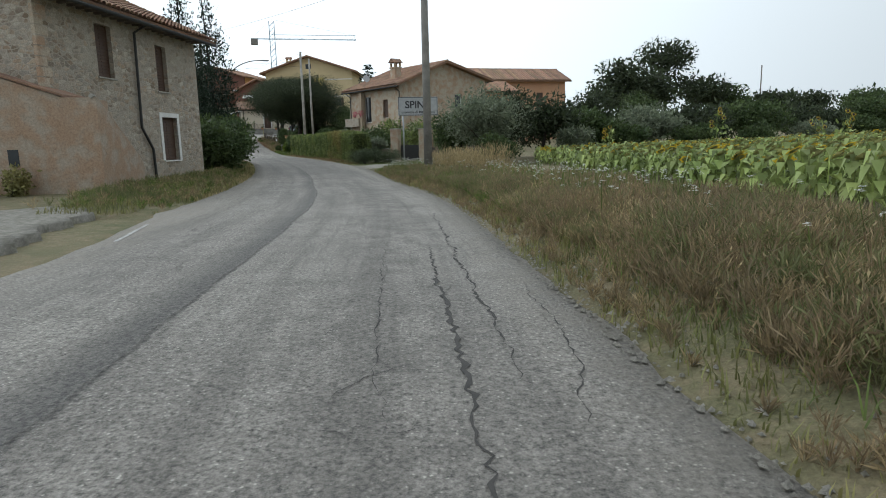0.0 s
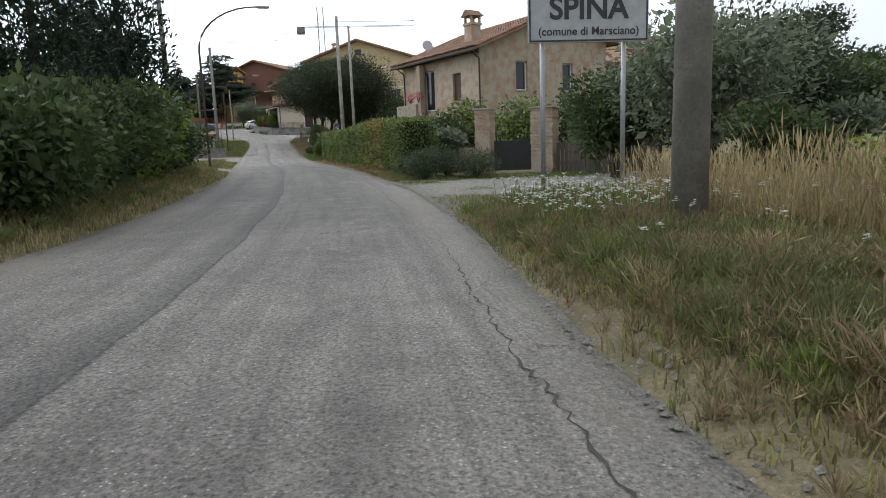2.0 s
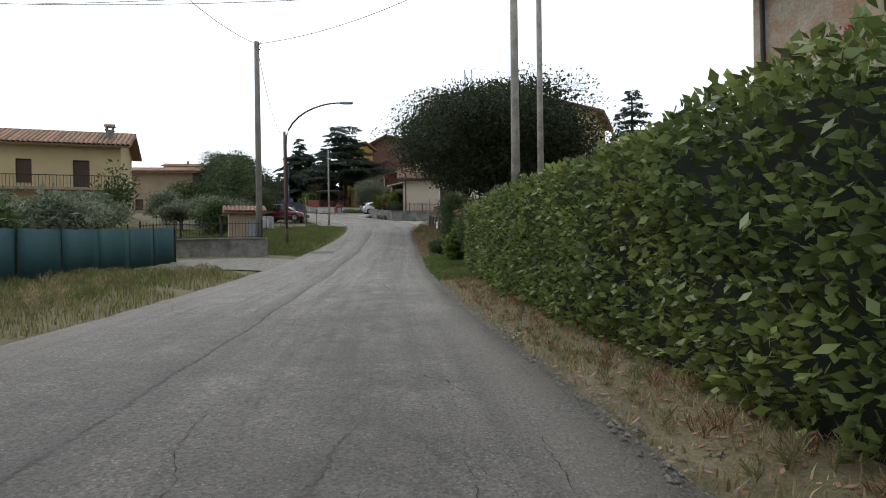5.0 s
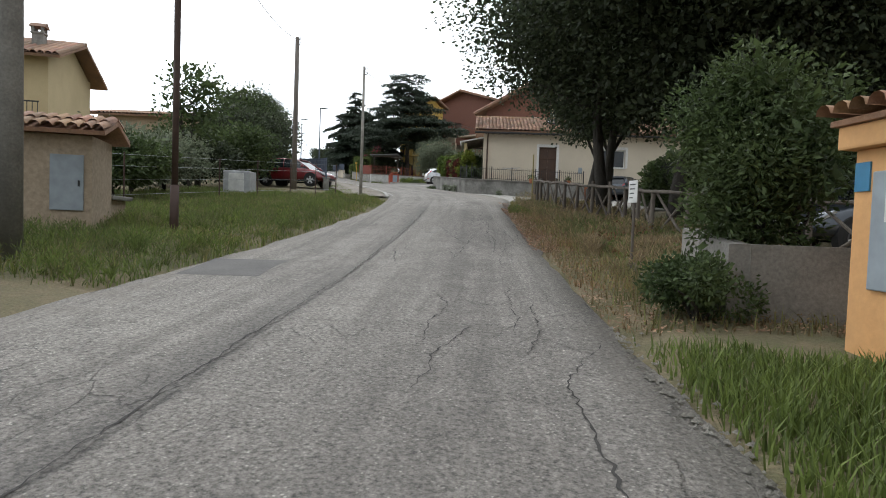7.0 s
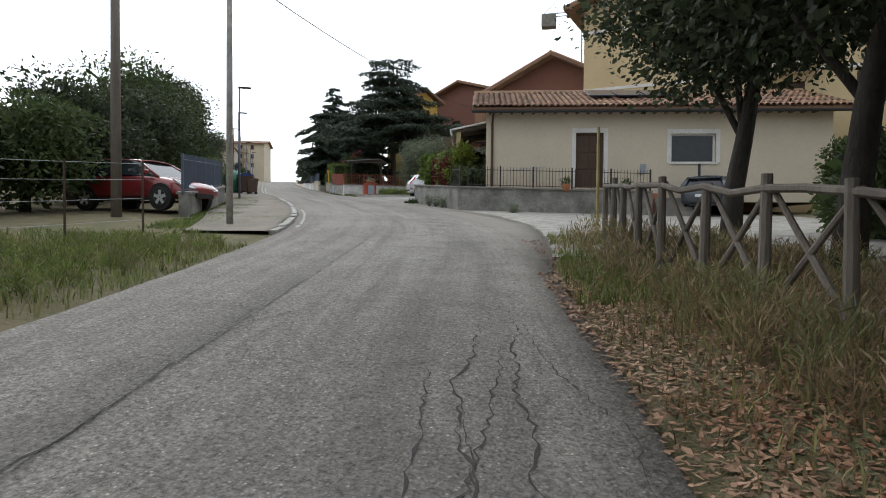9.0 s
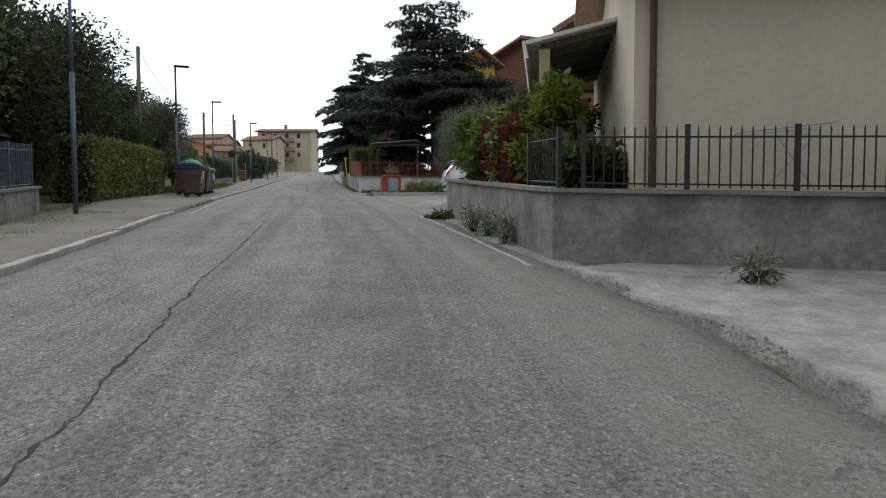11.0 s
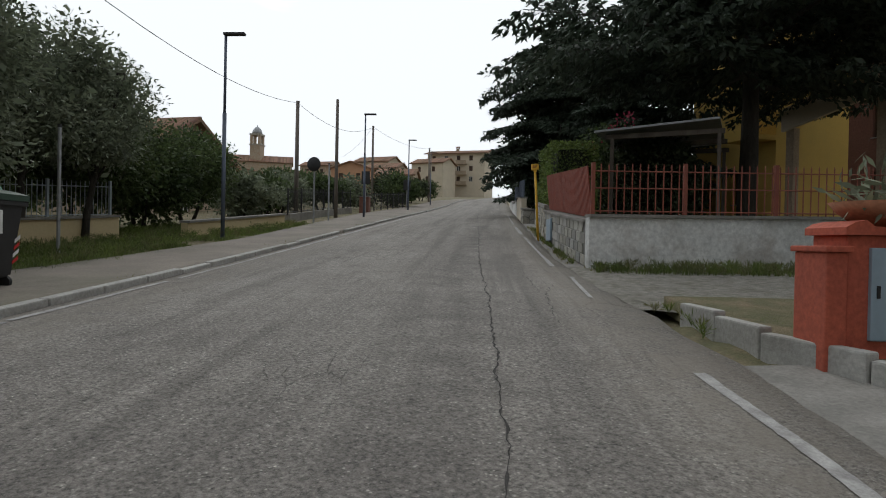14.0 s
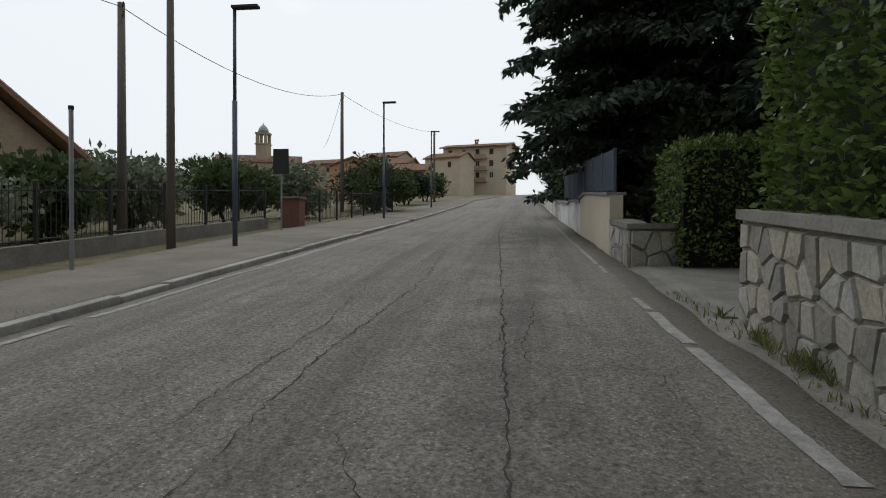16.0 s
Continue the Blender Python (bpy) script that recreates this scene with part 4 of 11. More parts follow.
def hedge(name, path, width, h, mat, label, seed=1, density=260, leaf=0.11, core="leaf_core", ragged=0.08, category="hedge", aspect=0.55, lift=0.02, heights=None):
    """A clipped hedge along plan points (x, y): a solid near-black core painting the shade within, set with leaves on
    all sides.
    """
    rng = np.random.default_rng(seed)
    p = np.array(path, float)
    seg = np.linalg.norm(np.diff(p, axis=0), axis=1)
    ln = np.r_[0, np.cumsum(seg)]
    total = ln[-1]
    mid = p[0]
    g0 = height(*mid)
    ob = thing(name, pose(mid[0], mid[1], g0), label, category)
    ts = np.linspace(0, total, max(4, int(total / 0.6)))
    pts = np.stack([np.interp(ts, ln, p[:, k]) for k in range(2)], 1)
    tn = np.gradient(pts, axis=0)
    tn /= np.linalg.norm(tn, axis=1)[:, None]
    nr = np.stack([tn[:, 1], -tn[:, 0]], 1)
    gz = np.array([height(*q) for q in pts]) - g0
    hh = np.full(len(ts), float(h)) if heights is None else np.interp(ts, np.linspace(0, total, len(heights)), heights)
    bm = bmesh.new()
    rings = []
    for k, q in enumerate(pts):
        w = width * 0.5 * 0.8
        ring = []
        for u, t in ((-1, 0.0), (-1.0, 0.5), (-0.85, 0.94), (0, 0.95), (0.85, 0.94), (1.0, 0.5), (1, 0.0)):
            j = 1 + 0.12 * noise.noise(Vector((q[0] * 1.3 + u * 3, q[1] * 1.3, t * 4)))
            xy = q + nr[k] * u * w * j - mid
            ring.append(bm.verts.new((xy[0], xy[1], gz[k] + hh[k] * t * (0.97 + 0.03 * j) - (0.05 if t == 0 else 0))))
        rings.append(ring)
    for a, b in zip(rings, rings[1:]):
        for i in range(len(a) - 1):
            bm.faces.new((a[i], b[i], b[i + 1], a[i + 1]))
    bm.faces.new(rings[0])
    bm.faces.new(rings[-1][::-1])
    part("core", bm, core, ob, "solid near-black shell painted for the shade inside")
    area = total * (2 * h + width) + 2 * width * h
    n = int(area * density)
    t = rng.random(n) * total
    face = rng.random(n)
    q = np.stack([np.interp(t, ln, p[:, k]) for k in range(2)], 1)
    nq = np.stack([np.interp(t, ts, nr[:, k]) for k in range(2)], 1)
    hz = np.interp(t, ts, hh)
    fr = h / (2 * h + width)
    up = rng.random(n)
    u = np.where(face < fr, -1.0, np.where(face < 2 * fr, 1.0, rng.random(n) * 2 - 1))
    zz = np.where(face < 2 * fr, up, 1.0)
    ends = rng.random(n) < 2 * width * h / area
    e = rng.random(n) < 0.5
    t = np.where(ends, np.where(e, 0, total), t)
    u = np.where(ends, rng.random(n) * 2 - 1, u)
    zz = np.where(ends, rng.random(n), zz)
    q = np.stack([np.interp(t, ln, p[:, k]) for k in range(2)], 1)
    tq = np.stack([np.interp(t, ts, tn[:, k]) for k in range(2)], 1)
    nq = np.stack([np.interp(t, ts, nr[:, k]) for k in range(2)], 1)
    lump = np.array([noise.noise(Vector((a * 0.9, b * 0.9, c * 1.6))) for a, b, c in np.c_[q, zz * h]])
    lump2 = np.array([noise.noise(Vector((a * 2.7, b * 2.7, 5 + c * 3))) for a, b, c in np.c_[q, zz * h]])
    bulge = 1 + ragged * 2.2 * lump + ragged * lump2
    pos = np.zeros((n, 3))
    off = nq * (u * width * 0.5 * bulge)[:, None] + tq * (np.where(ends, np.where(e, -1, 1), 0) * ragged)[:, None]
    pos[:, :2] = q + off - mid
    pos[:, 2] = np.interp(t, ts, gz) + np.maximum(lift, zz * hz * (1 + ragged * 0.9 * lump * (zz > 0.8)))
    pos += rng.normal(size=(n, 3)) * 0.035
    outward = np.c_[nq * u[:, None] * (zz < 1)[:, None], (zz >= 1) * 1.0 + 0.15]
    d = outward + rng.normal(size=(n, 3)) * 0.75
    d /= np.linalg.norm(d, axis=1)[:, None]
    side = np.cross(d, rng.normal(size=(n, 3)))
    side /= np.linalg.norm(side, axis=1)[:, None]
    L = leaf * (0.6 + 0.8 * rng.random(n))[:, None]
    verts = np.stack([pos, pos + d * L * 0.5 + side * L * aspect * 0.5, pos + d * L, pos + d * L * 0.5 - side * L * aspect * 0.5], 1).reshape(-1, 3)
    arrays("foliage", verts, np.arange(n * 4).reshape(-1, 4), mat, ob)
    return ob


def shrub(x, y, r, h, mat, label, seed=1, count=2500, leaf=0.1, name="shrub", clumps=9, category="bush", aspect=0.5, droop=0.0, z=None, oblong=1.0, group=""):
    rng = np.random.default_rng(seed)
    g = height(x, y) if z is None else z
    ob = thing(name, pose(x, y, g - 0.03, 0, 0, seed * 37 % 360), label, category, group)
    bm = bmesh.new()
    cs, rs = [], []
    for k in range(clumps):
        a, f = rng.random() * 6.28, rng.random() ** 0.6 * 0.62
        q = 0.36 + 0.2 * rng.random()
        c = np.array([math.cos(a) * r * f * oblong, math.sin(a) * r * f, h * (0.3 + 0.42 * rng.random())])
        cs.append(c)
        rs.append((r * q * oblong, r * q, min(h * 0.36, c[2])))
        limb(rng, bm, (0, 0, 0), c, float(np.linalg.norm(c)), 0.02 + 0.012 * h, 3, 0.008, 0.12)
    part("stems", bm, "bark", ob)
    v, f = leaves(rng, cs, rs, count, leaf, 0.0, 0.4, droop, aspect)
    v[:, 2] = np.maximum(v[:, 2], 0.03)
    arrays("foliage", v, f, mat, ob)
    return ob


def grass(name, areas, mat, label, blades, h, seed=1, width=0.012, bend=0.35, plume=False, category="grass", on_road=False):
    """Blades on patches given as (s0, s1, d0, d1), joined as one stuff object."""
    rng = np.random.default_rng(seed)
    sizes = np.array([(b - a) * (d - c) for a, b, c, d in areas], float)
    k = rng.choice(len(areas), blades, p=sizes / sizes.sum())
    ar = np.array(areas, float)[k]
    s = ar[:, 0] + (ar[:, 1] - ar[:, 0]) * rng.random(blades)
    d = ar[:, 2] + (ar[:, 3] - ar[:, 2]) * rng.random(blades)
    # gather the blades into tufts
    tuft = 0.22
    jit = rng.normal(size=(blades, 2)) * 0.06
    snap = rng.random(blades) < 0.7
    s = np.where(snap, np.round(s / tuft) * tuft + np.sin(np.round(d / tuft) * 12.9) * 0.1, s) + jit[:, 0]
    d = np.where(snap, np.round(d / tuft) * tuft + np.sin(np.round(s / tuft) * 7.3) * 0.1, d) + jit[:, 1]
    x = np.interp(s, LINE_S, LINE[:, 0]) + np.interp(s, LINE_S, TAN[:, 1]) * d
    y = np.interp(s, LINE_S, LINE[:, 1]) - np.interp(s, LINE_S, TAN[:, 0]) * d
    xy = np.c_[x, y]
    left, right = edges(s)
    lump = np.array([noise.noise(Vector((a * 0.7, b * 0.7, seed))) for a, b in xy])
    keep = ((d > right + 0.05 + 0.12 * lump) | (d < left - 0.05 + 0.12 * lump)) & (lump > -0.35)
    s, d, xy, lump = s[keep], d[keep], xy[keep], lump[keep]
    n = len(s)
    _, _, z = station(xy)
    base = np.c_[xy, lie(s, d, z, xy) - 0.02]
    ht = h * (0.45 + 0.75 * rng.random(n)) * (1 + 0.6 * lump)
    a = rng.random(n) * 6.283
    lean = bend * rng.random(n)
    dirv = np.c_[np.cos(a), np.sin(a)]
    tip = base + np.c_[dirv * (ht * lean)[:, None], ht]
    midp = base + np.c_[dirv * (ht * lean * 0.3)[:, None], ht * 0.55]
    w = np.c_[-np.sin(a), np.cos(a), np.zeros(n)] * (width * (0.6 + 0.8 * rng.random(n)))[:, None]
    verts = np.stack([base - w, base + w, midp + w * 0.8, midp - w * 0.8, tip], 1).reshape(-1, 3)
    i = np.arange(n) * 5
    tri = np.concatenate([np.stack([i, i + 1, i + 2], 1), np.stack([i, i + 2, i + 3], 1), np.stack([i + 3, i + 2, i + 4], 1)])
    if plume:
        pv = tip + rng.normal(size=(n, 3)) * 0.01
        up = (tip - midp) / (np.linalg.norm(tip - midp, axis=1)[:, None] + 1e-9)
        L = (ht * 0.22)[:, None]
        q = np.stack([pv - up * L * 0.3, pv + w * 1.6 + up * L * 0.2, pv + up * L * 0.7, pv - w * 1.6 + up * L * 0.2], 1).reshape(-1, 3)
        j = np.arange(n) * 4 + len(verts)
        tri = np.concatenate([tri, np.stack([j, j + 1, j + 2], 1), np.stack([j, j + 2, j + 3], 1)])
        verts = np.concatenate([verts, q])
    return tagged(arrays(name, verts, tri, mat), label, category, kind="stuff")


# near-black: the shade between hedge leaves, put into the core's colour
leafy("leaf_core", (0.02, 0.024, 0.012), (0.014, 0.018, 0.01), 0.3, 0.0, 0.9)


# ---------------------------------------------------------------- builders: houses
def panel(length, h, th, holes=(), gable=None, z0=-0.6):
    """A wall along x from 0 to length, outer face at y = 0, thickness inwards, with openings (x0, x1, za, zb) right through.
    gable: (x of the apex, its height, height of the wall at the far end)."""
    bm = bmesh.new()
    xs = sorted({0.0, length, *[v for q in holes for v in q[:2]], *([gable[0]] if gable else [])})
    zs = sorted({z0, h, *[v for q in holes for v in q[2:]]})
    grid = {}

    def at_grid(i, j, y):
        if (i, j, y) not in grid:
            grid[i, j, y] = bm.verts.new((xs[i], y, zs[j]))
        return grid[i, j, y]

    def solid(i, j):
        if not (0 <= i < len(xs) - 1 and 0 <= j < len(zs) - 1):
            return j == len(zs) - 1 and gable is not None and 0 <= i < len(xs) - 1
        mx, mz = (xs[i] + xs[i + 1]) / 2, (zs[j] + zs[j + 1]) / 2
        return not any(q[0] < mx < q[1] and q[2] < mz < q[3] for q in holes)

    for i in range(len(xs) - 1):
        for j in range(len(zs) - 1):
            if not solid(i, j):
                continue
            for y in (0.0, th):
                bm.faces.new([at_grid(a, b, y) for a, b in ((i, j), (i + 1, j), (i + 1, j + 1), (i, j + 1))])
            for (di, dj), (a, b) in (((-1, 0), ((i, j), (i, j + 1))), ((1, 0), ((i + 1, j), (i + 1, j + 1))), ((0, -1), ((i, j), (i + 1, j))), ((0, 1), ((i, j + 1), (i + 1, j + 1)))):
                if not solid(i + di, j + dj):
                    bm.faces.new([at_grid(*a, 0.0), at_grid(*b, 0.0), at_grid(*b, th), at_grid(*a, th)])
    if gable:
        ax, az = gable[0], gable[1]
        hr = gable[2] if len(gable) > 2 else h
        top = len(zs) - 1
        rim = {}
        for y in (0.0, th):
            rim[y] = [at_grid(i, top, y) for i in range(len(xs))]
            extra = ([bm.verts.new((length, y, hr))] if hr > h + 1e-3 else []) + [bm.verts.new((ax, y, az))]
            bm.faces.new(rim[y] + extra)
            rim[y] = [rim[y][-1]] + extra + [rim[y][0]]
        for k in range(len(rim[0.0]) - 1):
            bm.faces.new((rim[0.0][k], rim[0.0][k + 1], rim[th][k + 1], rim[th][k]))
    bmesh.ops.recalc_face_normals(bm, faces=bm.faces[:])
    return box_uv(bm)


def louvre(x0, x1, y0, y1, z0, z1, n):
    """A shutter leaf of sloping slats, one joined body."""
    bm = bmesh.new()
    prof = [(y1, z0), (y0, z0)]
    for k in range(n):
        a, b = z0 + (z1 - z0) * k / n, z0 + (z1 - z0) * (k + 1) / n
        prof += [(y0 + 0.002, a + (b - a) * 0.12), (y0 + 0.022, b - (b - a) * 0.05), (y0, b)]
    prof.append((y1, z1))
    rows = [[bm.verts.new((x, y, z)) for y, z in prof] for x in (x0, x1)]
    m = len(prof)
    for i in range(m):
        j = (i + 1) % m
        bm.faces.new((rows[0][i], rows[1][i], rows[1][j], rows[0][j]))
    bm.faces.new(rows[0][::-1])
    bm.faces.new(rows[1])
    bmesh.ops.recalc_face_normals(bm, faces=bm.faces[:])
    return bm


def opening(parent, m, x, z, w, h, style, th, frame_mat="white_trim", shut="shutter_brown", trim=None):
    """What fills an opening: window frame and pane, shutters, sill; m is the wall's matrix."""
    bm = bmesh.new()
    y0, y1, t = th * 0.45, th * 0.45 + 0.06, 0.07
    x0, x1 = x - w / 2, x + w / 2
    wood = shut if style in ("closed", "door") else frame_mat
    box(bm, x0, x0 + t, y0, y1, z, z + h)
    box(bm, x1 - t, x1, y0, y1, z, z + h)
    box(bm, x0 + t, x1 - t, y0, y1, z, z + t)
    box(bm, x0 + t, x1 - t, y0, y1, z + h - t, z + h)
    if style in ("glass", "open") and w > 0.7:
        box(bm, x - 0.03, x + 0.03, y0, y1, z + t, z + h - t)
    win = part("door" if style == "door" else "window", bm, wood, parent, matrix=m)
    if style in ("glass", "open"):
        bm = bmesh.new()
        box(bm, x0 + t, x1 - t, y0 + 0.03, y0 + 0.04, z + t, z + h - t)
        part("pane", bm, "window_dark", win)
    elif style == "dark":
        bm = bmesh.new()
        box(bm, x0 + t, x1 - t, y0 + 0.05, y0 + 0.07, z + t, z + h - t)
        part("pane", bm, "window_dark", win)
    else:
        for a, b in ((x0 + t, x - 0.005), (x + 0.005, x1 - t)):
            part("leaf" if style == "door" else "shutter", louvre(a, b, y0 - 0.005, y0 + 0.05, z + t, z + h - t, 3 if style == "door" else max(4, int(h / 0.12))), shut, win)
    if style == "open":
        for a, b in ((x0 - w * 0.5, x0), (x1, x1 + w * 0.5)):
            part("shutter", louvre(a, b, -0.06, -0.012, z, z + h, max(4, int(h / 0.1))), shut, win)
    if style != "door":
        bm = bmesh.new()
        box(bm, x0 - 0.06, x1 + 0.06, -0.06, th * 0.4, z - 0.05, z - 0.002)
        part("sill", bm, "stone_flag" if trim is None else trim, win)
    if trim:
        bm = bmesh.new()
        for a, b, c, d in ((x0 - 0.16, x0, z, z + h), (x1, x1 + 0.16, z, z + h), (x0 - 0.16, x1 + 0.16, z + h, z + h + 0.18)):
            box(bm, a, b, -0.02, 0.05, c, d)
        part("surround", bm, trim, win)
    return win


def tile_slope(parent, a, b, down, length, pitch_col=0.24, row=0.42, name="roof_tiles", rows=True):
    """Barrel tiles over a slope: from eave-to-ridge edge a-b (along the ridge), 'down' the unit vector down the slope."""
    a, b, down = Vector(a), Vector(b), Vector(down).normalized()
    along = (b - a)
    width = along.length
    along.normalize()
    up = along.cross(down).normalized()
    if up.z < 0:
        up = -up
    cols = max(2, int(width / pitch_col))
    nrow = max(1, int(length / row)) if rows else 1
    verts, faces = [], []
    k = 6
    rnd = random.Random(7)
    for c in range(cols):
        x0 = width * c / cols
        w = width / cols
        for r in range(nrow):
            d0, d1 = length * r / nrow, length * (r + 1) / nrow + (0.05 if rows else 0)
            tilt, jig = (0.03 if rows else 0), rnd.uniform(-0.012, 0.012)
            base = len(verts)
            for q, (dd, lift) in enumerate(((d0, 0.0), (d1, tilt))):
                for i in range(k):
                    t = math.pi * i / (k - 1)
                    p = a + along * (x0 + w * 0.5 + jig - math.cos(t) * w * 0.46) + down * dd + up * (math.sin(t) * w * 0.42 + lift + 0.02)
                    verts.append(p)
            for i in range(k - 1):
                faces.append((base + i, base + i + 1, base + k + i + 1, base + k + i))
    arrays(name, [tuple(v) for v in verts], faces, "tile_clay", parent, smooth=False)["kind"] = "stuff"


def house(name, corner, yaw, w, dp, eave, rise, wall, label, ridge="x", over=0.5, holes=(), th=0.35, z=None, detail=True, apex=0.5, eave_far=None, trim=None, category="house", tiles=True, slab="tile_clay", skirt=0.6, end_wall=None):
    """A gabled house. corner: plan place of the front's left end as seen from outside; yaw: heading of the front (degrees of its
    left-to-right direction). holes: (face, x, z, w, h, style[, trim])."""
    g = height(*corner) if z is None else z
    ob = thing(name, pose(corner[0], corner[1], g, 0, 0, yaw), label, category)
    far = eave if eave_far is None else eave_far
    faces = {"front": (w, pose(0, 0, 0)), "right": (dp - 2 * th, pose(w, th, 0, 0, 0, 90)), "back": (w, pose(w, dp, 0, 0, 0, 180)), "left": (dp - 2 * th, pose(0, dp - th, 0, 0, 0, -90))}
    top = eave + rise
    for face, (ln, m) in faces.items():
        off = 0 if face in ("front", "back") else th
        cut = [(q[1] - off - q[3] / 2, q[1] - off + q[3] / 2, q[2], q[2] + q[4]) for q in holes if q[0] == face]
        gab, hh = None, eave
        if ridge == "y" and face in ("front", "back"):
            ax = w * apex if face == "front" else w * (1 - apex)
            lo, hi = (eave, far) if face == "front" else (far, eave)
            if hi < lo:
                hh = hi
            gab = (ax, top, hi) if hi >= lo else None
            if hi < lo:
                gab = (ax, top)
        if ridge == "x" and face in ("left", "right"):
            gab = (ln / 2, top)
        if ridge == "y" and face == "right":
            hh = far
        part("wall", panel(ln, hh, th, cut, gab, -skirt), end_wall if end_wall and face == "right" else wall, ob, matrix=m)
        for q in holes:
            if q[0] == face:
                opening(ob, m, q[1] - off, q[2], q[3], q[4], q[5], th, trim=q[6] if len(q) > 6 else trim)
    # roof: two slabs with thickness
    t = 0.14
    if ridge == "x":
        slopes = [((-over, dp / 2, top), (w + over, dp / 2, top), (0, -dp / 2, -(top - eave))), ((w + over, dp / 2, top), (-over, dp / 2, top), (0, dp / 2, -(top - eave)))]
    else:
        ax = w * apex
        slopes = [((ax, dp + over, top), (ax, -over, top), (-ax, 0, -(top - eave))), ((ax, -over, top), (ax, dp + over, top), (w - ax, 0, -(top - far)))]
    for a, b, down in slopes:
        a, b, down = Vector(a), Vector(b), Vector(down)
        ln = down.length * (1 + over / math.hypot(down.x, down.y))
        d = down.normalized()
        nrm = (b - a).cross(d).normalized()
        if nrm.z < 0:
            nrm = -nrm
        lift = nrm * 0.03
        bm = bmesh.new()
        c = [a + lift, b + lift, b + lift + d * ln, a + lift + d * ln]
        lo = [bm.verts.new(v) for v in c]
        hi = [bm.verts.new(v + nrm * t) for v in c]
        bm.faces.new(lo)
        bm.faces.new(hi[::-1])
        for i in range(4):
            bm.faces.new((lo[(i + 1) % 4], lo[i], hi[i], hi[(i + 1) % 4]))
        bmesh.ops.recalc_face_normals(bm, faces=bm.faces[:])
        roof = part("roof", bm, slab, ob)
        if tiles:
            tile_slope(roof, a + lift + nrm * t, b + lift + nrm * t, d, ln, 0.24 if detail else 0.34, 0.42, rows=detail)
        # gutter along the eave
        if detail:
            bm = bmesh.new()
            e0, e1 = a + lift + d * (ln + 0.03), b + lift + d * (ln + 0.03)
            tube(bm, [e0, e1], 0.065, 8)
            part("gutter", bm, "iron_dark", ob)
    bm = bmesh.new()
    if ridge == "x":
        tube(bm, [(-over, dp / 2, top + t + 0.07), (w + over, dp / 2, top + t + 0.07)], 0.13, 8)
    else:
        tube(bm, [(w * apex, -over, top + t + 0.07), (w * apex, dp + over, top + t + 0.07)], 0.13, 8)
    part("ridge", bm, "tile_clay", ob)
    return ob


def chimney(parent, x, y, z, w=0.6, h=1.4, mat="brick_wall"):
    bm = bmesh.new()
    box(bm, x - w / 2, x + w / 2, y - w / 2, y + w / 2, z - 0.8, z + h * 0.62)
    for dx in (-0.42, 0.42):
        for dy in (-0.42, 0.42):
            box(bm, x + dx * w - 0.07, x + dx * w + 0.07, y + dy * w - 0.07, y + dy * w + 0.07, z + h * 0.62, z + h * 0.88)
    box(bm, x - w * 0.6, x + w * 0.6, y - w * 0.6, y + w * 0.6, z + h * 0.56, z + h * 0.64)
    ch = part("chimney", box_uv(bm), mat, parent)
    bm = bmesh.new()
    o = w * 0.72
    z0, z1 = z + h * 0.88, z + h * 1.12
    vs = [bm.verts.new(v) for v in ((x - o, y - o, z0), (x + o, y - o, z0), (x + o, y + o, z0), (x - o, y + o, z0), (x - o, y, z1), (x + o, y, z1))]
    for f in ((0, 1, 2, 3), (0, 1, 5, 4), (2, 3, 4, 5), (0, 3, 4), (1, 2, 5)):
        bm.faces.new([vs[i] for i in f])
    bmesh.ops.recalc_face_normals(bm, faces=bm.faces[:])
    part("chimney_cap", bm, "tile_clay", ch)
    return ch


# ---------------------------------------------------------------- builders: street things
def pole(x, y, h, mat, label, r=0.13, name="utility_pole", arms=True, lean=(0, 0)):
    ob = thing(name, pose(x, y, height(x, y) - 0.1, lean[0], lean[1], 0), label, "pole", "utility poles")
    bm = bmesh.new()
    tube(bm, [(0, 0, -0.3), (0, 0, h * 0.5), (0, 0, h)], [r, r * 0.86, r * 0.72], 14)
    part("shaft", bm, mat, ob, smooth=True)
    if arms:
        for k in range(2):
            bm = bmesh.new()
            tube(bm, [(0, 0, h - 0.12 - 0.25 * k), (0.18, 0.0, h - 0.12 - 0.25 * k), (0.2, 0, h - 0.02 - 0.25 * k)], 0.02, 6)
            part("bracket", bm, "iron_dark", ob)
    return ob


def wire(a, b, sag, r=0.012, name="overhead_cable"):
    bm = bmesh.new()
    a, b = Vector(a), Vector(b)
    tube(bm, [a.lerp(b, t) - Vector((0, 0, sag * 4 * t * (1 - t))) for t in (i / 14 for i in range(15))], r, 5)
    return tagged(part(name, bm, "cable"), "thin black cable sagging between poles", "cable", "overhead cables")


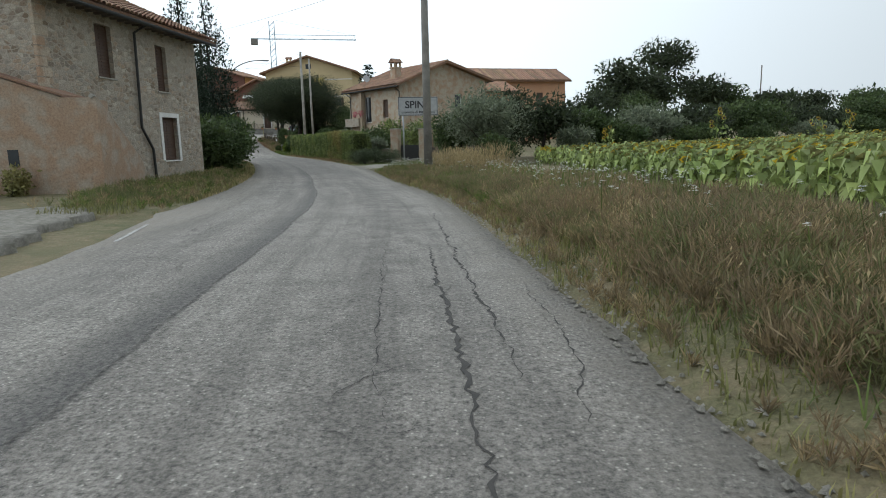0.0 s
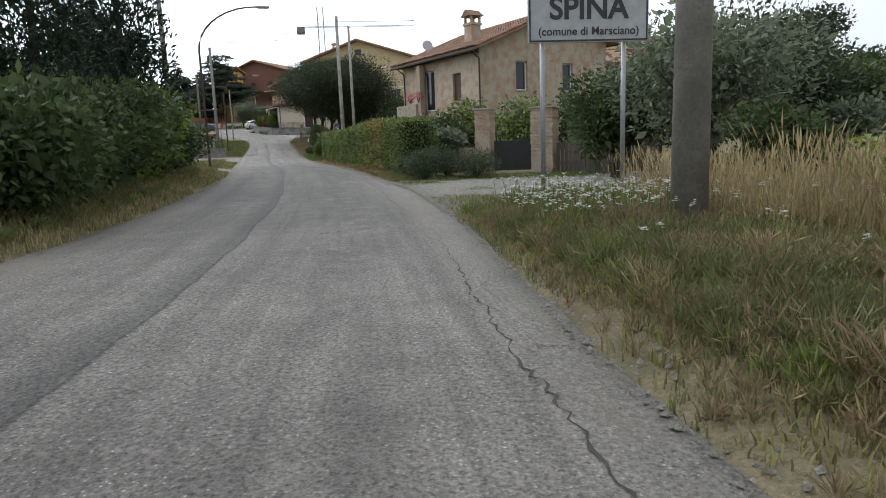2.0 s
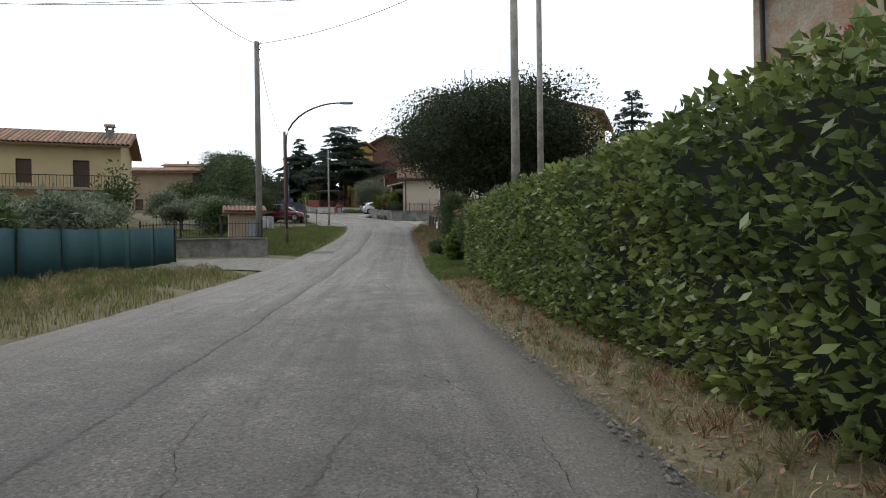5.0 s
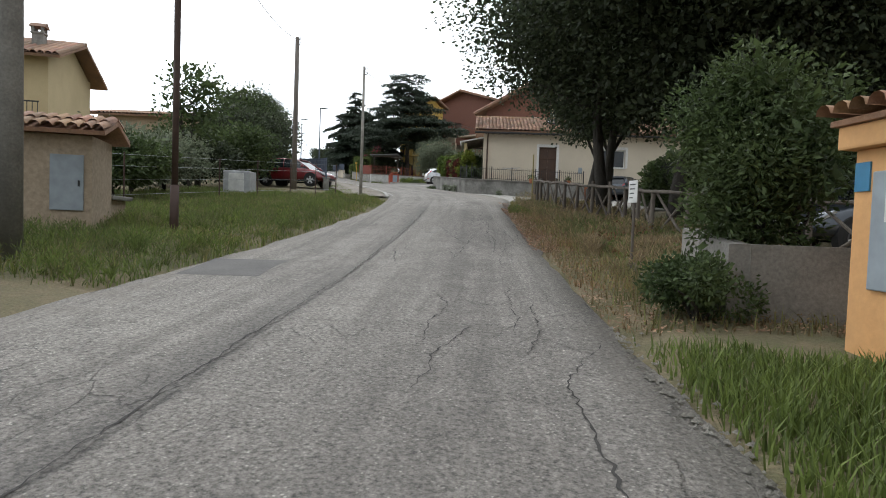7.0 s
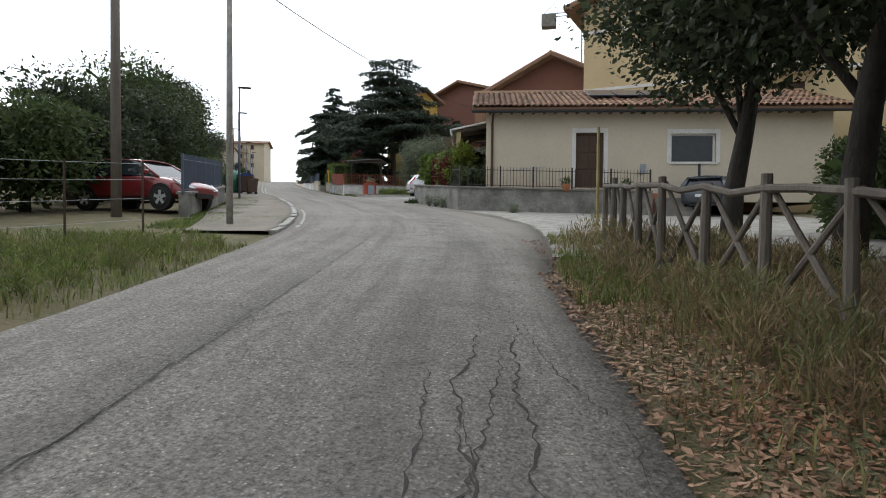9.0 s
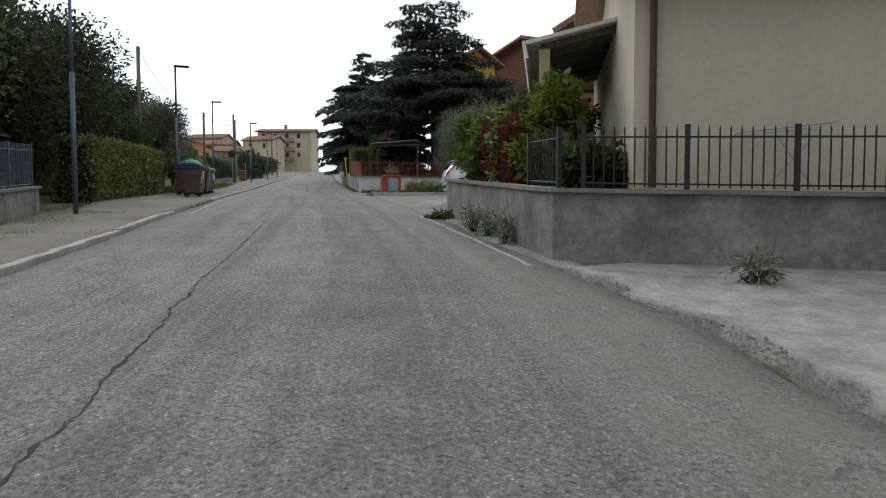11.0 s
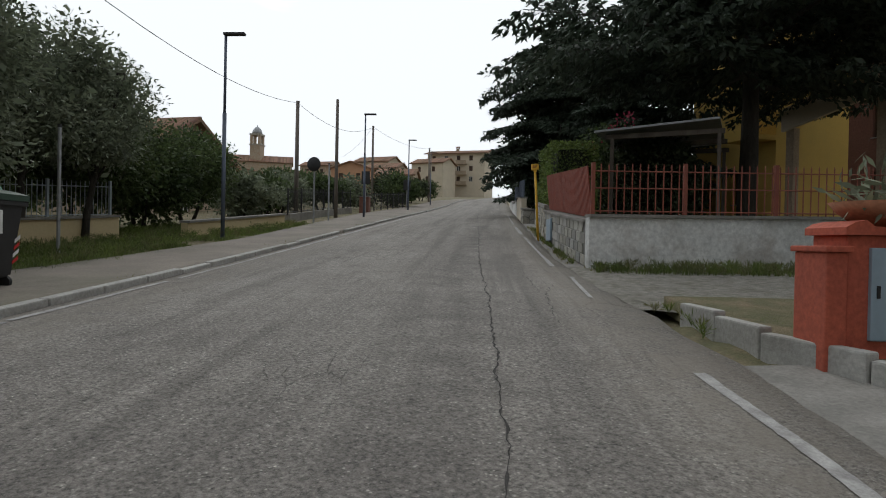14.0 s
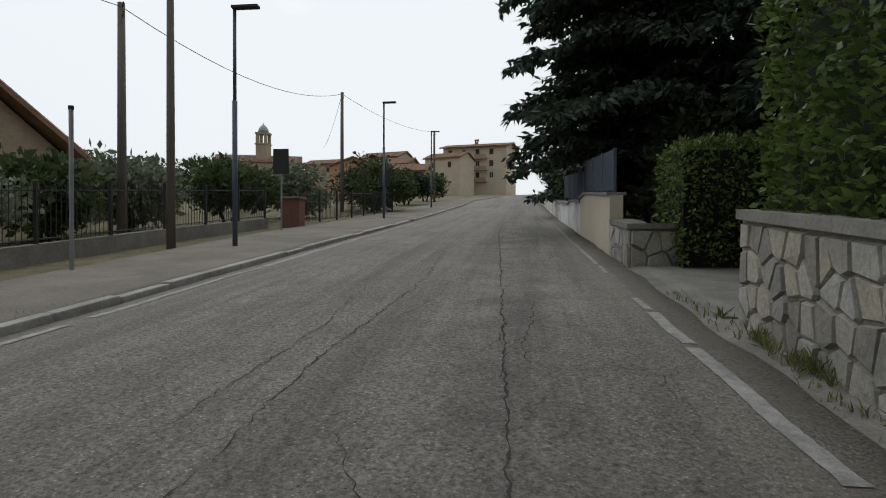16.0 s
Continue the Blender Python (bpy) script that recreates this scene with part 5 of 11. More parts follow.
def wall_run(name, points, h, th, mat, label, cap=None, cap_w=0.06, cap_h=0.06, category="wall", heights=None, step=1.0, kind="structure", level=None, sink=0.4, inward=1):
    """A free wall along plan points; its foot follows the land, its top rises with it (or stays level)."""
    p = np.array(points, float)
    ln = np.r_[0, np.cumsum(np.linalg.norm(np.diff(p, axis=0), axis=1))]
    ts = np.unique(np.r_[np.arange(0, ln[-1], step), ln])
    pts = np.stack([np.interp(ts, ln, p[:, k]) for k in range(2)], 1)
    bm, bc = bmesh.new(), bmesh.new()
    rows, crow = [], []
    uvl = bm.loops.layers.uv.verify()
    for k, q in enumerate(pts):
        a, b = pts[max(k - 1, 0)], pts[min(k + 1, len(pts) - 1)]
        t = (b - a) / np.linalg.norm(b - a)
        nn = np.array([t[1], -t[0]]) * inward
        g = height(*q)
        hh = float(np.interp(ts[k], ln, heights)) if heights is not None else h
        top = level if level is not None else g + hh
        rows.append([bm.verts.new((*(q + nn * o), zz)) for o, zz in ((0, g - sink), (0, top), (th, top), (th, g - sink))])
        crow.append([bc.verts.new((*(q + nn * o), top + zz)) for o, zz in ((-cap_w, 0.001), (-cap_w, cap_h), (th + cap_w, cap_h), (th + cap_w, 0.001))])
    for R, B in ((rows, bm), (crow, bc)):
        for a, b in zip(R, R[1:]):
            for i in range(4):
                B.faces.new((a[i], a[(i + 1) % 4], b[(i + 1) % 4], b[i]))
        B.faces.new(R[0][::-1])
        B.faces.new(R[-1])
        bmesh.ops.recalc_face_normals(B, faces=B.faces[:])
    idx = {v: (ts[k], v.co.z) for k, row in enumerate(rows) for v in row}
    for f in bm.faces:
        for lp in f.loops:
            lp[uvl].uv = idx[lp.vert]
    ob = tagged(part(name, bm, mat), label, category, kind=kind)
    if cap:
        part("coping", bc, cap, ob)
    else:
        bc.free()
    return ob


def sd_line(pairs):
    return [tuple(at(s, d)[:2]) for s, d in pairs]


# ================================================================ houses
farm_yaw = math.degrees(math.atan2(0.993, 0.119))
farm = house("farmhouse", (-11.8, 18.9), farm_yaw, 9.25, 7.5, 6.15, 1.7, "rubble_wall", "old rubble-stone farmhouse with patched plaster and a tiled roof", "x", 0.65,
             [("front", 3.1, 3.85, 0.85, 1.75, "closed"), ("front", 6.55, 3.65, 0.75, 1.75, "closed"), ("front", 6.75, 0.95, 1.1, 1.7, "closed", "white_trim")], z=-0.1)
bm = bmesh.new()
tube(bm, [(5.0, -0.65, 6.0), (4.7, -0.14, 5.6), (4.7, -0.08, 2.2), (5.3, -0.08, 1.4), (5.35, -0.08, 0.1)], 0.05, 8)
part("downpipe", bm, "iron_dark", farm, "dark iron downpipe")
for k in range(22):
    bm = bmesh.new()
    box(bm, 0.2 + k * 0.42, 0.3 + k * 0.42, -0.6, 0.02, 5.86, 5.96)
    part("rafter_end", bm, "wood_old", farm)
# quoin strip of brick at the corner and under the roof
for k in range(17):
    bm = bmesh.new()
    box(bm, -0.012, 0.34 + 0.16 * (k % 2), -0.012, 0.1, 0.9 + k * 0.3, 1.16 + k * 0.3)
    part("quoin", box_uv(bm), "brick_wall", farm)


def stair_block():
    """Brick lean-to with a sloping parapet running along the farmhouse front."""
    ob = thing("outside_stair", pose(-10.0, 18.45, -0.1, 0, 0, 94), "brick lean-to with a sloping stair parapet on the farmhouse", "stair")
    bm = bmesh.new()
    # parapet wall: profile along x
    prof = [(0, -0.4), (2.95, -0.4), (2.95, 1.0), (0.12, 2.9), (0, 2.92)]
    f = [bm.verts.new((x, 0.0, z)) for x, z in prof]
    k = [bm.verts.new((x, 0.3, z)) for x, z in prof]
    bm.faces.new(f)
    bm.faces.new(k[::-1])
    for i in range(5):
        j = (i + 1) % 5
        bm.faces.new((f[j], f[i], k[i], k[j]))
    bmesh.ops.recalc_face_normals(bm, faces=bm.faces[:])
    part("parapet", box_uv(bm), "brick_old", ob)
    bm = bmesh.new()
    tube(bm, [(2.98, 0.12, 0.2), (2.98, 0.12, 1.0), (0.12, 0.12, 2.93), (-0.04, 0.12, 2.95)], 0.07, 6)
    part("coping", bm, "stone_flag", ob)
    bm = bmesh.new()
    prof = [(0.3, -0.4), (6.2, -0.4), (6.2, 4.75), (0.95, 2.92), (0.3, 2.9)]
    f = [bm.verts.new((0.0, y, z)) for y, z in prof]
    k = [bm.verts.new((1.4, y, z)) for y, z in prof]
    bm.faces.new(f)
    bm.faces.new(k[::-1])
    for i in range(5):
        j = (i + 1) % 5
        bm.faces.new((f[j], f[i], k[i], k[j]))
    bmesh.ops.recalc_face_normals(bm, faces=bm.faces[:])
    body = part("lean_to", box_uv(bm), "brick_old", ob)
    bm = bmesh.new()
    box(bm, -0.012, 0.05, 2.35, 2.65, 0.95, 1.45)
    part("vent_hole", bm, "window_dark", body, "small dark vent hole")
    bm = bmesh.new()
    vs = [bm.verts.new(v) for v in ((-0.06, 0.9, 2.93), (1.5, 0.9, 2.93), (1.5, 6.3, 4.81), (-0.06, 6.3, 4.81), (-0.06, 0.9, 3.0), (1.5, 0.9, 3.0), (1.5, 6.3, 4.88), (-0.06, 6.3, 4.88))]
    for q in ((0, 1, 2, 3), (7, 6, 5, 4), (0, 4, 5, 1), (1, 5, 6, 2), (2, 6, 7, 3), (3, 7, 4, 0)):
        bm.faces.new([vs[i] for i in q])
    bmesh.ops.recalc_face_normals(bm, faces=bm.faces[:])
    part("lean_to_roof", bm, "tile_clay", ob)


stair_block()

bh_yaw = math.degrees(math.atan2(0.634, 0.775))
brick_house = house("brick_house", (-3.8, 59.6), bh_yaw, 11.0, 9.0, 6.75, 2.2, "brick_wall", "old brick farmhouse with a wide tiled gable and brown shutters", "y", 0.6,
                    [("front", 3.3, 4.3, 0.95, 1.8, "dark"), ("front", 7.3, 4.3, 0.95, 1.8, "dark"), ("left", 6.6, 3.8, 0.9, 1.7, "closed"), ("left", 3.4, 3.4, 1.3, 2.6, "dark")], z=0.15, apex=0.5, eave_far=7.6)
chimney(brick_house, 1.5, 2.6, 7.55, 0.75, 1.7)
bm = bmesh.new()
tube(bm, [(-0.65, 0.1, 6.6), (-0.1, -0.08, 6.1), (-0.08, -0.08, 0.1)], 0.05, 8)
part("downpipe", bm, "iron_dark", brick_house)
bm = bmesh.new()
tube(bm, [(-0.65, 8.9, 6.6), (-0.1, 8.7, 6.1), (-0.08, 8.6, 0.1)], 0.05, 8)
part("downpipe", bm, "iron_dark", brick_house)
bm = bmesh.new()
box(bm, -0.55, -0.2, 5.9, 6.3, 0.0, 6.4)
part("pier", box_uv(bm), "plaster_tan", brick_house, "tan plastered pier carrying the eave")
bm = bmesh.new()
box(bm, -0.7, -0.05, 6.3, 8.9, 3.1, 3.9)
part("balcony_parapet", box_uv(bm), "rubble_wall", brick_house, "stone balcony parapet")
for k in range(20):
    bm = bmesh.new()
    box(bm, -0.6, 0.02, 0.25 + k * 0.45, 0.34 + k * 0.45, 6.5, 6.6)
    part("rafter_end", bm, "wood_old", brick_house)
for k, (x, y) in enumerate([(-8.6, 63.6), (-8.0, 63.0)]):
    shrub(x, y, 0.4, 0.7, "flower_pink", "pink geraniums in flower on the balcony", 300 + k, 350, 0.07, "geranium", 5, "flower", z=4.1)
dish = thing("satellite_dish", pose(-7.6, 66.0, 7.15), "grey satellite dish on a short mast above the eave", "dish")
bm = bmesh.new()
tube(bm, [(0, 0, -0.4), (0, 0, 0.9)], 0.025, 6)
part("mast", bm, "steel_grey", dish)
bm = turned([(0.36, 0.10), (0.30, 0.05), (0.15, 0.01), (0.02, 0.0), (0.02, -0.02), (0.15, -0.01), (0.30, 0.03), (0.37, 0.09)], 18)
part("reflector", bm, "sign_white", dish, matrix=pose(0, -0.05, 0.95, 75, 0, 20))

orange_house = house("orange_house", (4.5, 79.0), 14, 12.0, 8.0, 6.4, 1.6, "plaster_pink", "terracotta-plastered house with a tiled roof behind the hedges", "x", 0.6,
                     [("front", 3.0, 3.4, 0.9, 1.5, "closed"), ("front", 8.5, 3.4, 0.9, 1.5, "closed")], z=2.6, detail=False, skirt=3.0)
annexe = house("terracotta_annexe", (1.6, 70.5), 22, 7.5, 6.0, 5.6, 1.2, "plaster_pink", "lower terracotta annexe with a tiled roof and shutters", "x", 0.5,
               [("front", 1.4, 3.4, 0.8, 1.4, "closed"), ("front", 4.6, 3.4, 0.8, 1.4, "closed")], z=1.4, detail=False, skirt=2.0)

yellow_house = house("yellow_house", (-32.8, 120.3), -2, 16.4, 11.0, 10.2, 2.7, "plaster_yellow", "four-storey yellow plastered house with brown shutters", "y", 0.9,
                     [("front", 4.6, 7.0, 1.0, 1.5, "open"), ("front", 4.6, 3.9, 1.0, 1.5, "open"), ("front", 9.9, 6.0, 1.3, 2.3, "closed"), ("front", 9.9, 2.9, 1.3, 2.3, "closed"), ("front", 13.6, 3.9, 1.0, 1.5, "open"),
                      ("left", 3, 7.0, 1.0, 1.5, "open"), ("left", 7, 7.0, 1.0, 1.5, "open")], z=5.0, detail=False, skirt=3.0)
for k, z0 in enumerate((2.85, 5.95)):
    bm = bmesh.new()
    box(bm, 8.8, 11.1, -1.0, 0.02, z0 - 0.2, z0 - 0.03)
    bal = part("balcony", bm, "plaster_cream", yellow_house)
    bm = bmesh.new()
    for x in np.linspace(8.85, 11.05, 12):
        box(bm, x - 0.02, x + 0.02, -0.98, -0.94, z0 - 0.03, z0 + 0.95)
    box(bm, 8.8, 11.1, -1.0, -0.92, z0 + 0.95, z0 + 1.02)
    part("balustrade", bm, "shutter_brown", bal, "brown balcony railing")
bm = bmesh.new()
vs = [bm.verts.new(v) for v in ((8.7, -0.02, 9.1), (11.2, -0.02, 9.1), (11.2, -1.0, 7.7), (8.7, -1.0, 7.7), (11.2, -1.0, 7.45), (8.7, -1.0, 7.45))]
bm.faces.new(vs[:4])
bm.faces.new((vs[3], vs[2], vs[4], vs[5]))
aw = part("awning", bm, "awning_yellow", yellow_house, "yellow striped balcony awning")
so = aw.modifiers.new("thickness", "SOLIDIFY")
so.thickness = 0.02
bm = bmesh.new()
box(bm, 0, 16.4, -0.03, -0.004, 5.62, 5.78)
box(bm, 0, 16.4, -0.03, -0.004, 8.72, 8.88)
part("string_course", bm, "white_trim", yellow_house, "pale bands at floor level")
bm = bmesh.new()
box(bm, 7.7, 8.7, -0.03, 0.0, 10.8, 11.7)
part("attic_window", bm, "window_dark", yellow_house)
chimney(yellow_house, 3.5, 4.0, 11.8, 0.8, 1.6, "plaster_yellow")

white_house = house("white_house", (-34.71, 110.46), 21, 14.0, 7.5, 3.22, 1.3, "plaster_cream", "low cream plastered house with a tiled roof and dark door", "x", 0.6,
                    [("front", 4.3, 0.0, 1.15, 2.25, "door", "white_trim"), ("front", 8.5, 1.0, 1.8, 1.2, "dark", "white_trim")], z=4.82)
for k in range(30):
    bm = bmesh.new()
    box(bm, 0.1 + k * 0.45, 0.2 + k * 0.45, -0.55, 0.02, 3.01, 3.11)
    part("rafter_end", bm, "wood_old", white_house)
bm = bmesh.new()
tube(bm, [(0.3, -0.62, 3.12), (0.28, -0.3, 2.9), (0.25, -0.08, 2.65), (0.25, -0.08, 0.0)], 0.05, 8)
part("downpipe", bm, "shutter_brown", white_house, "brown copper downpipe")
for k, x in enumerate((4.4, 5.6, 6.8)):
    bm = soft_box(x, x + 1.1, 1.0, 2.7, 0, 0.06, 0.01)
    part("solar_panel", bm, "solar", white_house, matrix=pose(0, 0, 3.62, 19.1, 0, 0))
bm = bmesh.new()
box(bm, 6.35, 6.6, -0.05, -0.003, 0.55, 0.95)
part("letter_box", bm, "cabinet_grey", white_house, "small grey meter box")
# canopy at the end of the white house
canopy = thing("canopy", pose(-36.9, 112.2, 4.5, 0, 0, 21), "lean-to canopy with a white awning edge and timber rafters", "canopy")
for k in range(8):
    bm = bmesh.new()
    box(bm, 0.1, 2.9, k * 0.55, k * 0.55 + 0.09, 0, 0.12)
    part("rafter", bm, "wood_old", canopy, matrix=pose(0, 0, 2.95, 0, -12, 0))
bm = bmesh.new()
box(bm, -0.15, 3.0, -0.2, 4.4, 0.13, 0.2)
part("canopy_cover", bm, "awning_white", canopy, "white awning cover", matrix=pose(0, 0, 2.95, 0, -12, 0))
bm = bmesh.new()
box(bm, -0.22, -0.16, -0.2, 4.4, -0.12, 0.2)
part("valance", bm, "awning_white", canopy, matrix=pose(0, 0, 2.95, 0, -12, 0))
for y in (0.1, 2.1, 4.1):
    bm = bmesh.new()
    box(bm, 0.05, 0.25, y - 0.1, y + 0.1, -0.6, 3.0)
    part("column", box_uv(bm), "plaster_yellow", canopy)

brown_house = house("brick_gable_house", (-41.0, 127.5), 3, 9.0, 9.0, 7.3, 2.2, "brick_red", "brown brick house with a wide gable and roof terrace", "y", 0.9,
                    [("front", 2.6, 4.3, 1.1, 1.5, "closed"), ("front", 6.4, 4.3, 1.1, 1.5, "closed"), ("left", 3.0, 4.2, 1.0, 1.5, "closed")], z=5.3, detail=False, skirt=2)
bm = bmesh.new()
vs = [bm.verts.new(v) for v in ((1.6, -0.05, 6.6), (5.2, -0.05, 6.6), (5.2, -1.4, 5.9), (1.6, -1.4, 5.9))]
bm.faces.new(vs)
aw = part("awning", bm, "awning_white", brown_house, "white roll-out awning")
aw.modifiers.new("thickness", "SOLIDIFY").thickness = 0.03
red_block = house("brick_apartments", (-63.5, 158.0), -15, 17.0, 12.0, 11.4, 2.6, "brick_red", "four-storey red brick and orange-rendered apartment house with balconies", "y", 1.0,
                  [("front", x, z0, 1.3, 1.6, "closed") for x in (3.4, 7.6, 11.8) for z0 in (1.6, 4.8, 8.0)] + [("right", x, z0, 1.3, 1.7, "closed") for x in (3.0, 8.2) for z0 in (1.6, 4.8, 8.0)], z=7.0, detail=False, skirt=2, end_wall="plaster_orange")
for k in range(3):
    bm = bmesh.new()
    box(bm, 8.8, 14.2, -1.4, 0.02, 0.9 + 3.2 * k, 1.1 + 3.2 * k)
    bal = part("balcony", bm, "plaster_cream", red_block)
    bm = bmesh.new()
    box(bm, 8.8, 14.2, -1.4, -1.28, 1.1 + 3.2 * k, 2.1 + 3.2 * k)
    part("parapet", box_uv(bm), "brick_red", bal)
for k in range(3):
    bm = bmesh.new()
    box(bm, 16.98, 18.3, 5.6, 11.0, 1.0 + 3.2 * k, 1.2 + 3.2 * k)
    bal = part("balcony", bm, "plaster_tan", red_block)
    bm = bmesh.new()
    for y in np.linspace(5.65, 10.95, 34):
        box(bm, 18.24, 18.27, y - 0.012, y + 0.012, 1.2 + 3.2 * k, 2.1 + 3.2 * k)
    box(bm, 18.22, 18.29, 5.6, 11.0, 2.1 + 3.2 * k, 2.16 + 3.2 * k)
    part("balustrade", bm, "iron_dark", bal)
bm = bmesh.new()
box(bm, 3.0, 3.8, 3.4, 4.2, 12.2, 14.2)
part("chimney", box_uv(bm), "brick_red", red_block)
ochre_block = house("ochre_apartments", (-63.2, 151.4), -30, 5.4, 3.6, 10.6, 1.0, "plaster_ochre", "ochre-yellow apartment house behind the cedars", "x", 0.6,
                    [("front", 0.75 + 2.5 * i, 0.9 + 3.1 * j, 0.7, 1.4, "closed") for i in range(2) for j in range(3)], z=7.5, detail=False, skirt=2)
for k in range(2):
    bm = bmesh.new()
    box(bm, 3.9, 5.4, -1.3, 0.02, 3.4 + 3.1 * k, 3.6 + 3.1 * k)
    box(bm, 3.9, 5.4, -1.3, -1.18, 3.6 + 3.1 * k, 4.5 + 3.1 * k)
    part("balcony", bm, "plaster_ochre", ochre_block)
bm = bmesh.new()
tube(bm, [(3.7, -0.06, 10.3), (3.7, -0.06, 0.0)], 0.05, 8)
part("downpipe", bm, "shutter_brown", ochre_block)
# outside stair with a plain cream parapet
stair = thing("stair_parapet", pose(-57.8, 147.0, 7.4, 0, 0, -17), "pale cream parapet rising along an outside stair", "stair")
bm = bmesh.new()
prof = [(0, 3.5), (0, 4.35), (3.5, 5.3), (6.2, 6.0), (6.2, 4.9), (3.5, 4.3)]
f = [bm.verts.new((x, 0.0, z)) for x, z in prof]
k = [bm.verts.new((x, 0.16, z)) for x, z in prof]
bm.faces.new(f)
bm.faces.new(k[::-1])
for i in range(6):
    bm.faces.new((f[(i + 1) % 6], f[i], k[i], k[(i + 1) % 6]))
bmesh.ops.recalc_face_normals(bm, faces=bm.faces[:])
part("parapet", box_uv(bm), "plaster_cream", stair)
for x in (0.1, 3.3, 5.8):
    bm = bmesh.new()
    box(bm, x, x + 0.3, 0.16, 0.5, -1.0, 3.6 + 0.22 * x)
    part("pier", box_uv(bm), "plaster_tan", stair)

far_block = house("far_apartments", (-187.6, 246.3), 30, 17.5, 12.0, 9.7, 1.4, "plaster_cream", "pale cream apartment block at the top of the street", "x", 0.9,
                  [("front", 2.0 + 3.8 * i, 1.4 + 3.1 * j, 1.1, 1.5, "closed" if (i + j) % 3 else "glass") for i in range(4) for j in range(3)], z=23.4, detail=False, skirt=4)
for k in range(3):
    bm = bmesh.new()
    box(bm, 9.0, 12.2, -1.1, 0.02, 0.2 + 3.1 * k, 0.4 + 3.1 * k)
    box(bm, 9.0, 12.2, -1.1, -1.0, 0.4 + 3.1 * k, 1.4 + 3.1 * k)
    part("balcony", bm, "plaster_tan", far_block)
chimney(far_block, 8.0, 5.0, 11.0, 0.8, 1.4, "plaster_tan")

left_house = house("yellow_cottage", (-60.3, 87.0), 38, 9.5, 7.0, 6.5, 1.3, "plaster_yellow", "pale yellow house with a tiled roof and a long balcony", "x", 0.8,
                   [("front", 2.6, 3.3, 1.1, 1.9, "closed"), ("front", 6.6, 3.0, 1.2, 2.2, "closed")], z=3.4, detail=False, skirt=2)
bm = bmesh.new()
box(bm, 0, 9.5, -1.3, 0.02, 2.7, 2.9)
bal = part("balcony", bm, "plaster_tan", left_house)
bm = bmesh.new()
for x in np.linspace(0.05, 9.45, 40):
    box(bm, x - 0.015, x + 0.015, -1.27, -1.23, 2.9, 3.8)
box(bm, 0, 9.5, -1.29, -1.21, 3.8, 3.86)
part("balustrade", bm, "iron_dark", bal)
chimney(left_house, 8.5, 1.6, 7.3, 0.55, 1.1, "plaster_grey")
low_house = house("low_brick_house", (-70.2, 108.6), 25, 9.0, 7.0, 5.6, 0.7, "plaster_tan", "low brown rendered house with a tiled roof behind garden trees", "x", 0.7,
                  [("front", 3.0, 1.2, 0.9, 1.3, "closed"), ("front", 7.5, 1.2, 0.9, 1.3, "closed")], z=4.6, detail=False, skirt=2)
garden_house = house("rendered_house", (-95.06, 126.6), 32, 12.0, 8.0, 4.7, 2.3, "plaster_tan", "tan rendered house with narrow windows and a tiled gable", "x", 0.5,
                     [("right", 3.4, 3.0, 0.85, 1.6, "glass"), ("right", 3.4, 0.5, 0.85, 1.6, "glass"), ("right", 6.3, 2.7, 0.85, 1.6, "glass"), ("right", 6.1, 0.2, 0.7, 1.4, "glass"), ("front", 9.5, 2.6, 0.8, 1.5, "closed"), ("front", 6.0, 2.6, 0.8, 1.5, "closed")], z=6.4, detail=False, skirt=2)
chimney(garden_house, 4.8, 3.4, 7.0, 0.7, 1.6, "plaster_tan")

# the old town on the hill
TOWN = [(-169, 200, 24.6, 9, 40, "plaster_pink"), (-184, 217, 29.0, 10, 25, "plaster_cream"), (-156, 203, 22.6, 8, 40, "plaster_tan"), (-203, 182, 22.0, 12, 50, "plaster_tan"), (-212, 206, 26.5, 12, 45, "plaster_pink"),
        (-183, 236, 30.5, 10, 20, "plaster_cream"), (-255, 168, 23.5, 10, 60, "plaster_cream"), (-250, 186, 26.5, 13, 55, "brick_wall"), (-225, 225, 32.0, 11, 30, "brick_wall"), (-240, 205, 29.0, 14, 45, "plaster_tan"), (-196, 196, 24.0, 9, 35, "brick_wall"), (-172, 212, 26.0, 8, 30, "plaster_tan")]
for k, (x, y, top, w, yw, mt) in enumerate(TOWN):
    house("town_house", (x, y), yw, w, 8, 6.0, 1.5, mt, "distant old-town house with a tiled roof", "x" if k % 3 else "y", 0.5,
          [("front", w * 0.25, 3.6, 1.0, 1.4, "closed"), ("front", w * 0.7, 3.6, 1.0, 1.4, "closed"), ("front", w * 0.5, 0.9, 1.0, 1.4, "closed")], z=top - 7.7, detail=False, skirt=8)
church = house("church", (-296, 226), 60, 32, 12, 9, 3.0, "brick_wall", "long brick church nave on the hill", "x", 0.5, [("front", 8, 4, 1, 2, "glass"), ("front", 22, 4, 1, 2, "glass")], z=29.5, detail=False, skirt=14)
bm = bmesh.new()
box(bm, -2.2, 2.2, -2.2, 2.2, -4, 13.5)
tower = thing("bell_tower", pose(-290.0, 243.0, 32.0, 0, 0, 40), "brick bell tower with arched belfry and a small dome", "tower")
part("shaft", box_uv(bm), "brick_wall", tower)
bm = bmesh.new()
box(bm, -2.5, 2.5, -2.5, 2.5, 13.5, 14.0)
part("cornice", bm, "stone_flag", tower)
for dx in (-1.7, 1.7):
    for dy in (-1.7, 1.7):
        bm = bmesh.new()
        box(bm, dx - 0.5, dx + 0.5, dy - 0.5, dy + 0.5, 14.0, 17.6)
        part("belfry_pier", box_uv(bm), "brick_wall", tower)
bm = bmesh.new()
